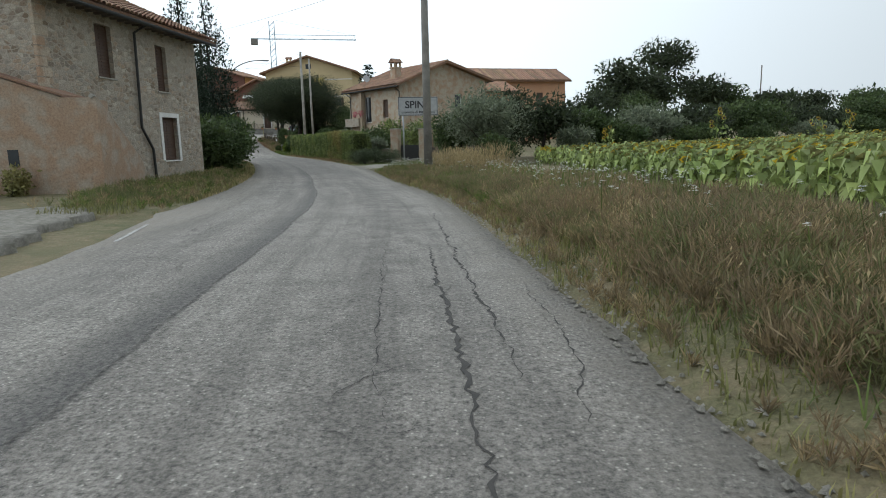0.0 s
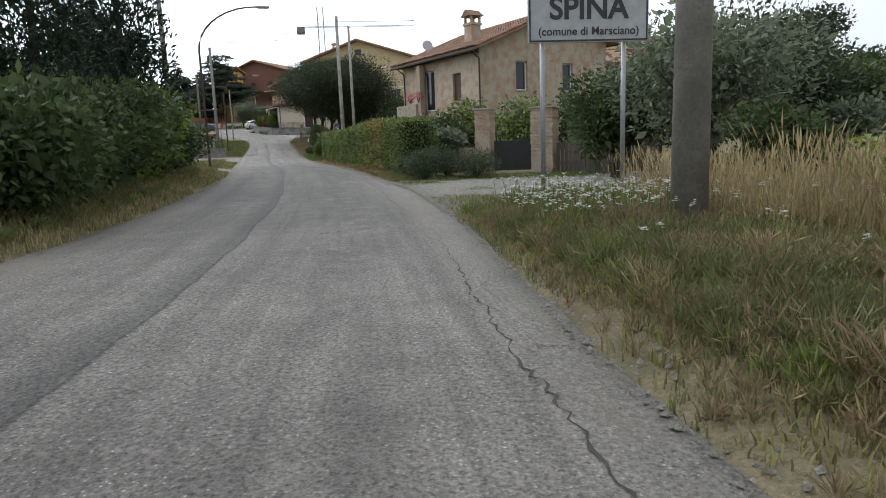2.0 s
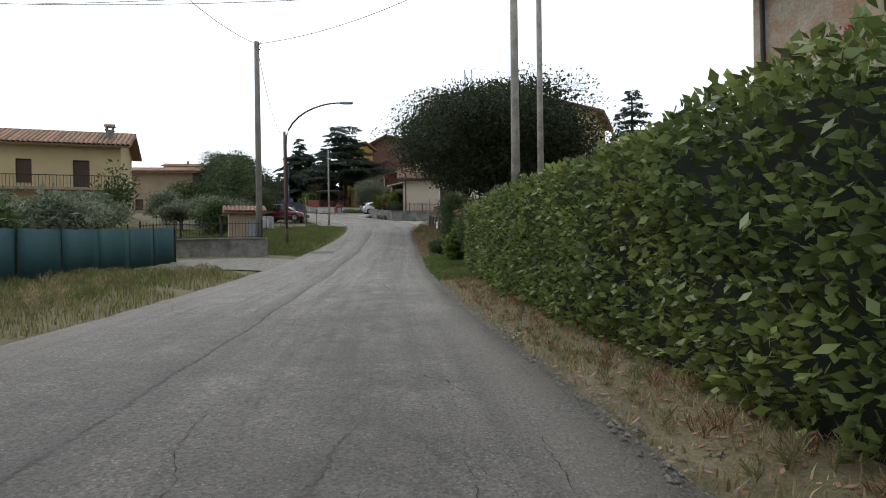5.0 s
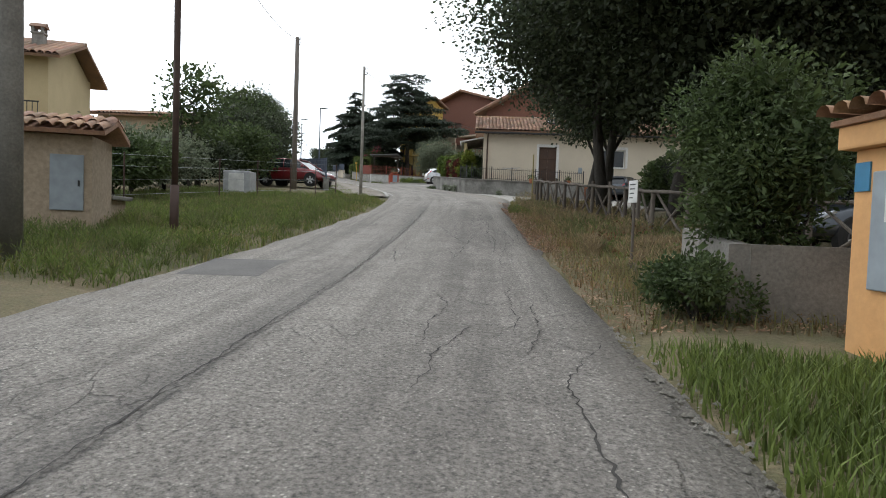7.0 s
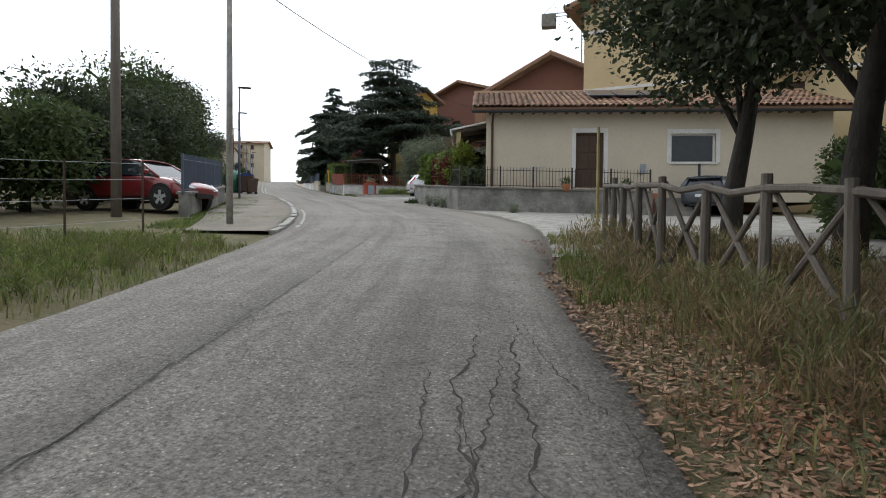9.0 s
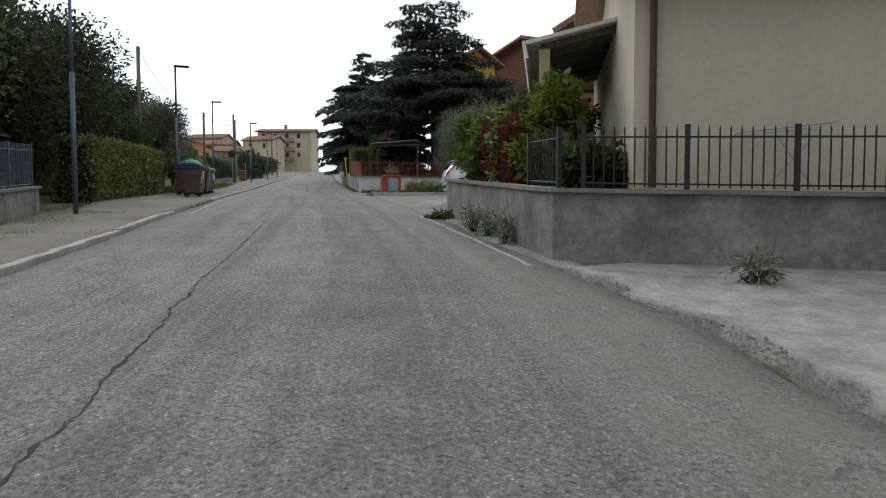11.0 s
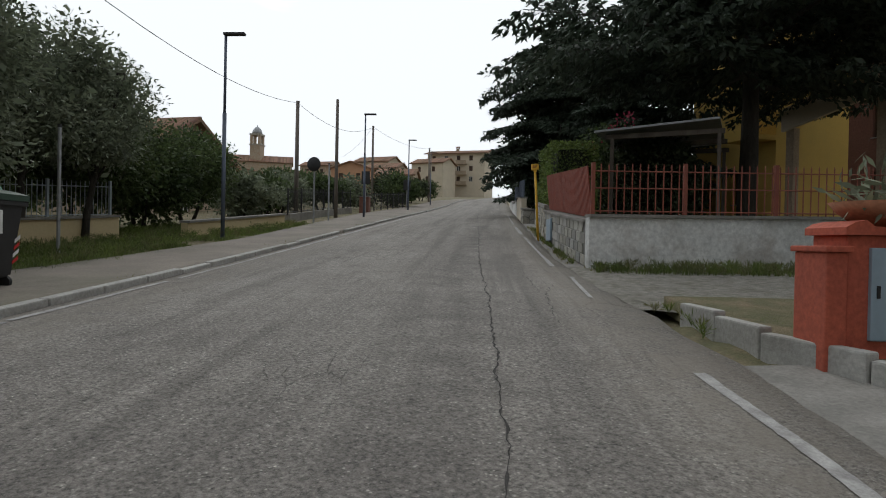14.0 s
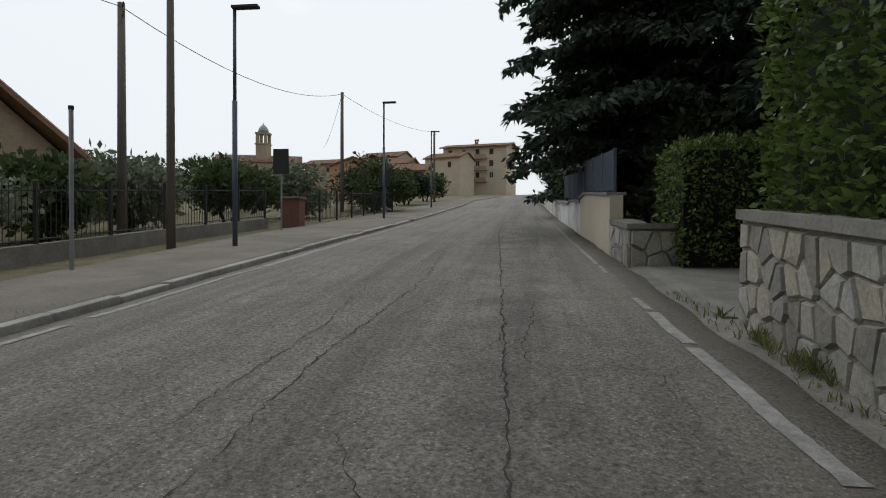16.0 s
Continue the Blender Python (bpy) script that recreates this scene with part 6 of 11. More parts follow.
box(bm, -2.4, 2.4, -2.4, 2.4, 17.6, 18.3)
part("belfry_cornice", bm, "stone_flag", tower)
part("dome", turned([(2.1, 18.3), (2.0, 19.2), (1.6, 20.2), (0.9, 21.0), (0.3, 21.4), (0.06, 22.2)], 16), "steel_grey", tower, smooth=True)

# tower crane behind the houses
crane = thing("tower_crane", pose(-40.0, 155.0, height(-40, 155), 0, 0, 12), "pale blue tower crane behind the houses", "crane")
bm = bmesh.new()
for x in (-0.6, 0.6):
    for y in (-0.6, 0.6):
        tube(bm, [(x, y, 0), (x, y, 24)], 0.07, 5)
for k in range(20):
    z0 = k * 1.2
    for sgn in (-0.6, 0.6):
        tube(bm, [(-0.6, sgn, z0), (0.6, sgn, z0 + 1.2)], 0.035, 4)
        tube(bm, [(sgn, -0.6, z0), (sgn, 0.6, z0 + 1.2)], 0.035, 4)
part("mast", bm, "crane_blue", crane)
bm = bmesh.new()
for y in (-0.5, 0.5):
    tube(bm, [(-5, y, 20), (20, y, 20)], 0.06, 5)
tube(bm, [(0, 0, 21), (20, 0, 21)], 0.06, 5)
for k in range(20):
    tube(bm, [(k, -0.5, 20), (k + 0.5, 0, 21), (k + 1, 0.5, 20)], 0.03, 4)
part("jib", bm, "crane_blue", crane)
bm = bmesh.new()
tube(bm, [(20, 0, 21), (0, 0, 24.5), (-5, 0, 20)], 0.03, 4)
part("tie", bm, "crane_blue", crane)
bm = soft_box(-5, -3.4, -0.6, 0.6, 18.6, 20, 0.05)
part("counterweight", bm, "concrete", crane)

# ================================================================ paving beside the road
tagged(strip("gravel_drive", 36.0, 40.7, lambda s: 1.3, lambda s: 9.5 + 0.8 * math.sin(s), "gravel", up=0.012, ds=0.2, nd=30, fray=0.55, seed=5, follow=True, drop=0.06), "pale gravel driveway to the gate", "driveway", kind="structure")
tagged(strip("farm_yard", 5.0, 15.5, lambda s: -22.0, lambda s: -5.6 - 0.16 * (s - 9), "gravel", up=0.02, ds=0.25, nd=40, fray=0.4, seed=6, follow=True, drop=0.15), "pale gravel yard beside the farmhouse", "driveway", kind="structure")
tagged(strip("side_entry", 57.2, 60.8, lambda s: -9.0, lambda s: -3.9, "gravel", up=0.012, ds=0.25, nd=16, fray=0.3, seed=8, follow=True, drop=0.06), "pale gravel entry beside the lamp", "driveway", kind="structure")
tagged(strip("house_entry", 74.5, 79.5, lambda s: -8.5, lambda s: -3.7, "gravel", up=0.035, ds=0.25, nd=16, fray=0.15, seed=9, follow=True, drop=0.3), "pale gritty entry by the low wall", "driveway", kind="structure")
tagged(strip("forecourt", 99.5, 114.9, lambda s: float(np.interp(s, [99.5, 103.3, 105.5, 108, 111.3, 114.6], [1.1, 1.85, 2.05, 2.2, 2.7, 2.4])), lambda s: float(np.interp(s, [99.5, 103, 114.6], [6, 14, 14])), "concrete_pale", up=0.03, ds=0.2, nd=40, fray=0.3, seed=7, follow=True, drop=0.3),
       "pale worn concrete forecourt before the cream house", "forecourt", kind="structure")
tagged(strip("wall_footing", 114.7, 124.3, lambda s: 1.6, lambda s: 2.62, "concrete", up=0.03, ds=0.25, nd=8, fray=0.05, seed=15, follow=True, drop=0.3), "grey concrete footing along the garden wall", "pavement", kind="structure")
tagged(strip("side_street", 123.7, 138.4, lambda s: 1.85, lambda s: 34.0, "concrete", up=0.04, ds=0.25, nd=60, fray=0.08, seed=10, follow=True, drop=0.3), "grey concrete side street", "road", kind="structure")
tagged(strip("garden_bed", 135.9, 141.4, lambda s: float(np.interp(s, [135.9, 136.4, 137.27, 138.0, 138.9, 140.4], [4.9, 4.1, 3.4, 2.85, 2.55, 2.4])), lambda s: float(np.interp(s, [135.9, 136.4], [8.5, 14])), "ground_cover", up=0.12, ds=0.15, nd=30, seed=16, follow=True, drop=0.2), "planted garden bed of earth and short grass", "ground", kind="structure")
tagged(strip("wall_verge", 145.5, 200, lambda s: float(edges(s)[1]) - 0.25, lambda s: 2.3, "concrete", up=0.012, ds=0.25, nd=8, fray=0.03, seed=17, follow=True, drop=0.2), "rough grey margin between road and walls", "pavement", kind="structure")
tagged(strip("side_entry_upper", 157.9, 161.9, lambda s: 1.9, lambda s: 8.0, "concrete", up=0.025, ds=0.25, nd=20, fray=0.1, seed=18, follow=True, drop=0.2), "dark worn entry between the stone walls", "driveway", kind="structure")
tagged(strip("garden_path", 140.9, 145.65, lambda s: 1.6, lambda s: 9.0, "gravel", up=0.012, ds=0.25, nd=20, fray=0.4, seed=12, follow=True, drop=0.06), "bare earth entry beside the white wall", "driveway", kind="structure")
tagged(strip("pavement", 103, 235, lambda s: float(np.interp(s, [103, 110, 124, 130, 150, 158, 170, 235], [-5.6, -6.6, -6.9, -8.0, -6.4, -6.9, -7.6, -7.0])), lambda s: float(edges(s)[0]) - 0.14, "paving", up=0.06, nd=10, seed=13, drop=0.3),
       "worn brownish paved footway", "pavement", kind="structure")
for k in range(118):
    s0 = 103.2 + k * 1.0
    if 124.0 < s0 < 129.5 or (k * 7) % 23 == 5:
        continue
    a, b = at(s0, 0), at(s0 + 0.98, 0)
    (x0, y0, z0), (tx, ty) = on_axis(s0 + 0.49)
    d = float(edges(s0 + 0.49)[0])
    (_, _, za), _ = on_axis(s0)
    (_, _, zb), _ = on_axis(s0 + 0.98)
    bm = soft_box(-0.49, 0.49, -0.075, 0.075, -0.2, 0.085 if k % 5 else 0.065, 0.02, 2)
    ob = part("kerb_stone", bm, "kerb", matrix=Matrix.Translation((x0 + ty * (d - 0.07), y0 - tx * (d - 0.07), z0)) @ Matrix.Rotation(math.atan2(ty, tx), 4, "Z") @ Matrix.Rotation(-math.atan2(zb - za, 0.98), 4, "Y"))
    tagged(ob, "worn pale concrete kerb stone", "kerb", "kerb stones", "structure")


def ribbon(name, pts, width, mat, label="", parent=None, up=0.006, jag=0.03, seed=1, taper=True, solid=False):
    """A thin irregular band lying on the road through (s, d) points."""
    rnd = random.Random(seed)
    p = np.array(pts, float)
    ln = np.r_[0, np.cumsum(np.linalg.norm(np.diff(p, axis=0), axis=1))]
    ts = np.arange(0, ln[-1], 0.07 if jag else 0.5)
    verts = []
    for t in ts:
        s, d = np.interp(t, ln, p[:, 0]), np.interp(t, ln, p[:, 1])
        d += jag * (noise.noise(Vector((s * 1.7, seed, 0))) * 2.0 + rnd.uniform(-0.7, 0.7) * min(1.0, 0.4 + width * 20))
        w = width * (0.12 + 0.7 * rnd.random() ** 1.6 if jag else 0.9 + 0.2 * rnd.random())
        if solid:
            w = width * (0.9 + 0.2 * rnd.random())
        if taper:
            w *= min(1.0, 0.2 + 3 * min(t, ln[-1] - t) / max(ln[-1], 0.1))
        (x, y, z), (tx, ty) = on_axis(s)
        for o in (-w / 2, w / 2):
            q = d + o
            verts.append((x + ty * q, y - tx * q, z + up + 0.02 * (1 - ((q + 1.4) / 3.0) ** 2) + 0.008 * noise.noise(Vector(((x + ty * q) * 0.8, (y - tx * q) * 0.8, 0)))))
    i = np.arange(0, len(verts) - 3, 2)
    ob = arrays(name, verts, np.stack([i, i + 1, i + 3, i + 2], 1), mat, parent)
    if label:
        ob["label"] = label
    return ob


CRACKS = [([(1.5, 0.30), (4.4, 0.38), (7.6, 0.44)], 0.07), ([(3.0, 0.66), (4.4, 0.67), (7.6, 0.72), (12, 0.8)], 0.05), ([(2.5, -0.1), (4.0, -0.16), (6.6, -0.11), (9, -0.15)], 0.03), ([(2.4, 0.85), (2.9, 0.9), (4.0, 1.12), (5.2, 1.1)], 0.04),
          ([(2.6, -0.5), (2.5, -0.1), (2.6, 0.15)], 0.06), ([(3.4, 0.05), (3.2, -0.25), (2.9, -0.4)], 0.03), ([(40, 1.08), (41.1, 1.09), (44.5, 0.9), (48.2, 0.49)], 0.05), ([(48.2, 0.5), (48.4, 0.9), (48.3, 1.3)], 0.04),
          ([(48.5, -0.5), (49.7, -0.46), (52.5, -0.4)], 0.04), ([(48.8, 0.2), (49.5, 0.25), (52.4, 0.26), (57, 0.5)], 0.05), ([(59.2, 0.15), (58.9, 0.5), (58.3, 0.84)], 0.05), ([(50, 0.7), (54, 0.8), (58, 1.0)], 0.03),
          ([(84.5, -0.36), (85.2, -0.34), (86.5, -0.24), (88, -0.1)], 0.05), ([(84.5, 0.55), (85.6, 0.45), (87.5, 0.6), (89.5, 0.4)], 0.045), ([(85.8, 0.2), (86.8, 0.27), (88.4, 0.15), (91, 0.3), (93.5, 0.1)], 0.04),
          ([(88.2, -0.4), (88.4, 0.1), (88.9, 0.7)], 0.04), ([(76, 0.6), (78.5, 0.55), (79.3, 0.9), (79.8, 1.1)], 0.04), ([(79.5, 0.3), (82, 0.35)], 0.03),
          ([(125, 0.15), (133, 0.14), (136, 0.18), (141.5, 0.23), (143, 0.19), (146.3, 0.09), (154.3, -0.08), (163.7, -0.38), (168.8, -0.57), (185, -0.8)], 0.06), ([(139, 0.9), (142, 0.95), (145, 0.8)], 0.03),
          ([(153, -1.4), (156, -1.5), (160, -1.3), (166, -1.6)], 0.04), ([(154, -1.9), (157, -1.8), (161, -2.1)], 0.03), ([(157, -2.3), (157.3, -1.0), (157.2, 0.8)], 0.03), ([(162.5, -3), (162.7, -1.0), (162.6, 1.0)], 0.03),
          ([(30.5, 1.1), (26, 0.9), (22, 0.95), (17, 0.8)], 0.05), ([(33, 1.0), (36, 0.9), (40, 1.05)], 0.05), ([(31, -0.4), (31.3, 0.2), (31.2, 0.8)], 0.04), ([(33.5, -0.6), (33.8, 0.5)], 0.04)]
CRACKS += [([(s, -1.74 + 0.03 * math.sin(s * 0.7)) for s in range(62, 99)], 0.04), ([(104, -1.05), (107, -1.26), (109, -1.45), (114, -1.94), (118, -2.05), (128.5, -2.15)], 0.07), ([(107.5, -0.9), (109.5, -1.0)], 0.06), ([(107.9, -0.5), (108.3, -0.5), (108.3, 0.5)], 0.04)]
CRACKS += [([(85.6, 0.28), (86.5, 0.31), (87.5, 0.36), (88.3, 0.3), (88.8, 0.19), (89.3, 0.22), (89.8, 0.48), (90.1, 0.6)], 0.06), ([(86.9, 0.8), (87.8, 0.71), (89.2, 0.65), (89.7, 0.5)], 0.05), ([(85.9, 1.02), (87.7, 1.0), (90.8, 1.01), (92.5, 0.8)], 0.05), ([(86.4, -0.3), (87.1, -0.36), (87.9, -0.54), (88.9, -0.4)], 0.045),
           ([(90.2, -0.1), (91.8, 0.16), (93.8, 0.07), (95.5, 0.3)], 0.05), ([(90.5, -0.28), (91.3, -0.19), (93, 0.2), (94.8, 0.43)], 0.045), ([(91.8, 0.5), (93.4, 0.4), (96, 0.55)], 0.05)]
crack_rnd = random.Random(31)
for s0, s1, many in ((40, 62, 9), (76, 98, 22), (118, 134, 10), (136, 172, 16)):
    for k in range(many):
        a, d0 = crack_rnd.uniform(s0, s1), crack_rnd.uniform(-1.3, 1.0)
        if crack_rnd.random() < 0.3:
            p = [(a, d0), (a + 0.1, d0 + 0.4), (a - 0.1, d0 + 0.9)]
        else:
            p = [(a, d0), (a + 0.8, d0 + crack_rnd.uniform(-0.15, 0.15)), (a + 1.7, d0 + crack_rnd.uniform(-0.3, 0.3)), (a + crack_rnd.uniform(2, 3.2), d0 + crack_rnd.uniform(-0.4, 0.4))]
        CRACKS.append((p, crack_rnd.uniform(0.02, 0.045)))
for k, (p, w) in enumerate(CRACKS):
    ribbon("crack", p, w * (1.05 if k < 2 else 0.62), "crack_fill", parent=road, jag=0.022 if len(p) > 4 else 0.035, seed=k + 1, up=0.005)
ribbon("tar_patch", [(82.0, -3.25), (82.6, -3.3), (83.5, -3.35)], 1.1, "tar_patch", parent=road, jag=0.0, seed=70, up=0.003, taper=False)
LINES = [([(114.8, 1.9), (117.3, 1.82), (118.8, 1.76), (123.4, 1.72)], 0.12), ([(124.2, 1.78), (125.2, 1.6)], 0.12), ([(136.3, 1.68), (138.2, 1.66)], 0.12), ([(141.7, 1.55), (143.9, 1.62)], 0.1), ([(145.5, 1.48), (153.2, 1.37)], 0.12),
         ([(154.4, 1.33), (158.9, 1.27)], 0.12), ([(161, 1.25), (172, 1.2)], 0.1), ([(9.2, -4.0), (11.5, -4.35)], 0.1), ([(124, -4.15), (127, -4.25), (131, -4.38), (136, -4.4), (150, -4.3), (175, -4.1)], 0.12), ([(104.5, -3.55), (113, -3.9)], 0.1)]
line_rnd = random.Random(12)
for k, (p, w) in enumerate(LINES):
    # worn paint: short broken pieces of uneven width
    q = np.array(p, float)
    s0 = q[0, 0]
    while s0 < q[-1, 0] - 0.1:
        s1 = min(s0 + line_rnd.uniform(0.7, 4.0), q[-1, 0])
        ribbon("edge_line", [(s, float(np.interp(s, q[:, 0], q[:, 1])) + line_rnd.uniform(-0.012, 0.012)) for s in np.linspace(s0, s1, 4)], w * line_rnd.uniform(0.55, 1.0), "paint_line", parent=road, jag=0.004, seed=90 + k, up=0.006, taper=False, solid=True)
        s0 = s1 + line_rnd.choice([0.02, 0.04, 0.1, 0.3])


def slab(name, a_side, b_side, mat, label, up, seed=1, rough=0.05):
    """A thin worn patch between two lines of (s, d) points, lying on the land."""
    rnd = random.Random(seed)
    n = 24
    rows = []
    for line in (a_side, b_side):
        p = np.array(line, float)
        ln = np.r_[0, np.cumsum(np.linalg.norm(np.diff(p, axis=0), axis=1))]
        ts = np.linspace(0, ln[-1], n)
        rows.append([(np.interp(t, ln, p[:, 0]) + rnd.uniform(-rough, rough), np.interp(t, ln, p[:, 1]) + rnd.uniform(-rough, rough)) for t in ts])
    verts = []
    for (s0, d0), (s1, d1) in zip(*rows):
        for f in (0, 0.25, 0.5, 0.75, 1):
            s, d = s0 + (s1 - s0) * f, d0 + (d1 - d0) * f
            right = float(edges(s)[1])
            verts.append(at(s, d, up + (0.0 if d > right else 0.04)))
    i = (np.arange(4)[None, :] + 5 * np.arange(n - 1)[:, None]).ravel()
    return tagged(arrays(name, [tuple(v) for v in verts], np.stack([i, i + 1, i + 6, i + 5], 1), mat), label, "paving", kind="structure")


slab("pale_apron", [(129.6, 2.9), (133.0, 9.0), (135.0, 13.0)], [(127.4, 3.0), (129.6, 6.6), (132.5, 12.0)], "concrete_pale", "paler concrete apron along the side street", 0.043, 3, 0.02)
slab("broken_patch", [(126.2, 2.35), (128.4, 5.6), (129.6, 8.0)], [(125.4, 2.5), (126.6, 5.6), (127.9, 8.0)], "patch_grey", "dark broken asphalt patch in the side street", 0.050, 4, 0.06)
slab("worn_hole", [(127.0, 4.6), (127.5, 5.6)], [(126.5, 4.8), (126.9, 5.9)], "gravel", "hole of loose pale rubble in the broken patch", 0.054, 5, 0.05)


# ================================================================ poles, lamps, cables, signs
def top_of(x, y, h):
    return Vector((x, y, height(x, y) - 0.1 + h))


pole(-0.6, 28.4, 9.5, "concrete", "grey concrete utility pole in the dry verge", 0.2, arms=False)
pole(-19.4, 52.3, 10.2, "wood_pole", "weathered wooden utility pole", 0.15)
pole(-28.2, 76.3, 9.6, "concrete", "weathered grey utility pole by the entry", 0.15)
pole(-16.0, 74.0, 11.6, "concrete_pale", "tall pale concrete utility pole behind the hedge", 0.17)
pole(-15.3, 75.2, 10.9, "concrete_pale", "tall pale concrete utility pole behind the hedge", 0.13)
pole(-40.0, 97.2, 7.8, "wood_pole", "weathered wooden utility pole in the meadow", 0.14)
pole(-35.8, 96.9, 6.2, "concrete_pale", "slim pale utility pole at the verge", 0.08)
pole(-80.0, 139.3, 6.4, "wood_pole", "weathered wooden utility pole", 0.13)
pole(-76.1, 139.3, 6.1, "wood_pole", "slim dark wooden pole", 0.1, arms=False)
pole(-93.5, 154.7, 7.2, "wood_pole", "weathered wooden utility pole", 0.12)
pole(-62.0, 121.0, 7.5, "wood_pole", "grey wooden pole among the trees", 0.12)
pole(-104.0, 171.0, 6.5, "wood_pole", "weathered wooden utility pole", 0.12)
pole(70.6, 139.8, 12.0, "wood_pole", "distant power pole beyond the field", 0.16, lean=(0, 0))
pole(78.0, 150.0, 8.0, "wood_pole", "distant power pole beyond the field", 0.14)
A, B, C, D2, E2 = top_of(-19.4, 52.3, 10.1), top_of(-28.2, 76.3, 9.5), top_of(-16.0, 74.0, 11.4), top_of(-40.0, 97.2, 7.7), top_of(-35.8, 96.9, 6.0)
wire(A, B, 1.4)
wire(C, B, 0.6)
wire(C + Vector((0, 0, -0.9)), (-52, 66, 12.5), 1.0)
wire(C + Vector((0, 0, -1.4)), (-52, 62, 12.0), 1.2)
wire(B, D2, 1.3)
wire(E2, (-35.5, 113.0, 8.4), 0.5)
wire(A, (-9.0, 33.0, 13.0), 0.8)
wire(A, (24.0, 20.0, 17.0), 1.6)
PA, PD, PG = top_of(-80.0, 139.3, 6.3), top_of(-93.5, 154.7, 7.1), top_of(-104, 171, 6.4)
wire(top_of(-62, 121, 7.3), PA, 1.0)
wire(PA, PD, 0.9)
wire(PD, PG, 0.5)
wire(PD, (-118, 168, 17.5), 0.4)


def arm_lamp(x, y, yaw, straight, h, reach, label):
    """Street lamp whose post bends over in a wide arc."""
    ob = thing("street_lamp", pose(x, y, height(x, y) - 0.05, 0, 0, yaw), label, "street lamp", "bent street lamps")
    bm = bmesh.new()
    tube(bm, [(0, 0, -0.2), (0, 0, 0.9)], 0.075, 12)
    part("base_sleeve", bm, "pole_rust", ob, smooth=True)
    pts = [(0, 0, 0.85), (0, 0, straight * 0.5), (0, 0, straight)]
    for k in range(1, 10):
        a = math.pi / 2 * k / 9
        pts.append((reach * (1 - math.cos(a)) * 0.85, 0, straight + (h - straight) * math.sin(a)))
    bm = bmesh.new()
    tube(bm, pts, [0.055] * 3 + [0.05 - 0.002 * k for k in range(9)], 10)
    part("post", bm, "pole_rust", ob, smooth=True)
    bm = soft_box(reach * 0.83, reach * 1.02, -0.09, 0.09, h - 0.05, h + 0.05, 0.03)
    head = part("lamp_head", bm, "steel_grey", ob)
    bm = soft_box(reach * 0.86, reach * 1.0, -0.07, 0.07, h - 0.075, h - 0.05, 0.01)
    part("diffuser", bm, "label_white", head)
    return ob


arm_lamp(-17.6, 52.4, yaw_at(56) + 0, 6.0, 8.2, 3.5, "brown steel street lamp with a curved arm")
arm_lamp(*at(85.2, -5.38)[:2], yaw_at(86), 5.2, 7.2, 3.3, "brown steel street lamp with a curved arm")


def led_lamp(s, d, h, label="dark slim street lamp with a flat head"):
    q = at(s, d)
    ob = thing("street_lamp", pose(q.x, q.y, q.z - 0.05, 0, 0, yaw_at(s)), label, "street lamp", "slim street lamps")
    bm = bmesh.new()
    tube(bm, [(0, 0, -0.2), (0, 0, h * 0.62)], 0.055, 12)
    part("lower_post", bm, "steel_blue", ob, smooth=True)
    bm = bmesh.new()
    tube(bm, [(0, 0, h * 0.6), (0, 0, h)], 0.038, 10)
    part("upper_post", bm, "steel_blue", ob, smooth=True)
    bm = soft_box(-0.05, 0.55, -0.09, 0.09, h - 0.02, h + 0.05, 0.02)
    part("lamp_head", bm, "iron_dark", ob)
    return ob


for s, d, h in [(123.2, -6.5, 5.5), (135.9, -6.6, 5.6), (150.3, -7.1, 5.7), (164.6, -6.2, 5.3), (178.5, -6.0, 5.2), (193, -6.0, 5.2)]:
    led_lamp(s, d, h)

# place-name sign on two posts
def lettering(text, size, parent, x, z, y=-0.035, bold=0.0):
    cu = bpy.data.curves.new("lettering", "FONT")
    cu.body, cu.size, cu.extrude, cu.align_x, cu.offset = text, size, 0.002, "CENTER", bold
    tmp = bpy.data.objects.new("lettering", cu)
    scene.collection.objects.link(tmp)
    bpy.context.view_layer.update()
    me = bpy.data.meshes.new_from_object(tmp.evaluated_get(bpy.context.evaluated_depsgraph_get()))
    bpy.data.objects.remove(tmp)
    ob = link_mesh("lettering", me, "sign_black", parent)
    ob.matrix_basis = pose(x, y, z, 90, 0, 0)
    return ob


sign = thing("place_name_sign", pose(-1.9, 32.2, height(-1.9, 32.2) - 0.05, 0, 0, 11), "white place-name sign with black letters on two grey posts", "road sign")
for x in (0.0, 1.4):
    bm = bmesh.new()
    tube(bm, [(x, 0.06, -0.3), (x, 0.06, 3.65)], 0.04, 10)
    part("post", bm, "steel_grey", sign, smooth=True)
bm = soft_box(-0.25, 1.8, -0.02, 0.02, 2.78, 3.72, 0.015)
plate = part("sign_plate", bm, "sign_white", sign)
bm = bmesh.new()
for a, b, c, d in ((-0.23, 1.78, 2.80, 2.825), (-0.23, 1.78, 3.675, 3.70), (-0.23, -0.205, 2.80, 3.7), (1.755, 1.78, 2.80, 3.7)):
    box(bm, a, b, -0.028, -0.02, c, d)
part("border", bm, "sign_black", plate)
lettering("SPINA", 0.5, plate, 0.775, 3.16, -0.026, 0.012)
lettering("(comune di Marsciano)", 0.185, plate, 0.775, 2.9, -0.026, 0.002)

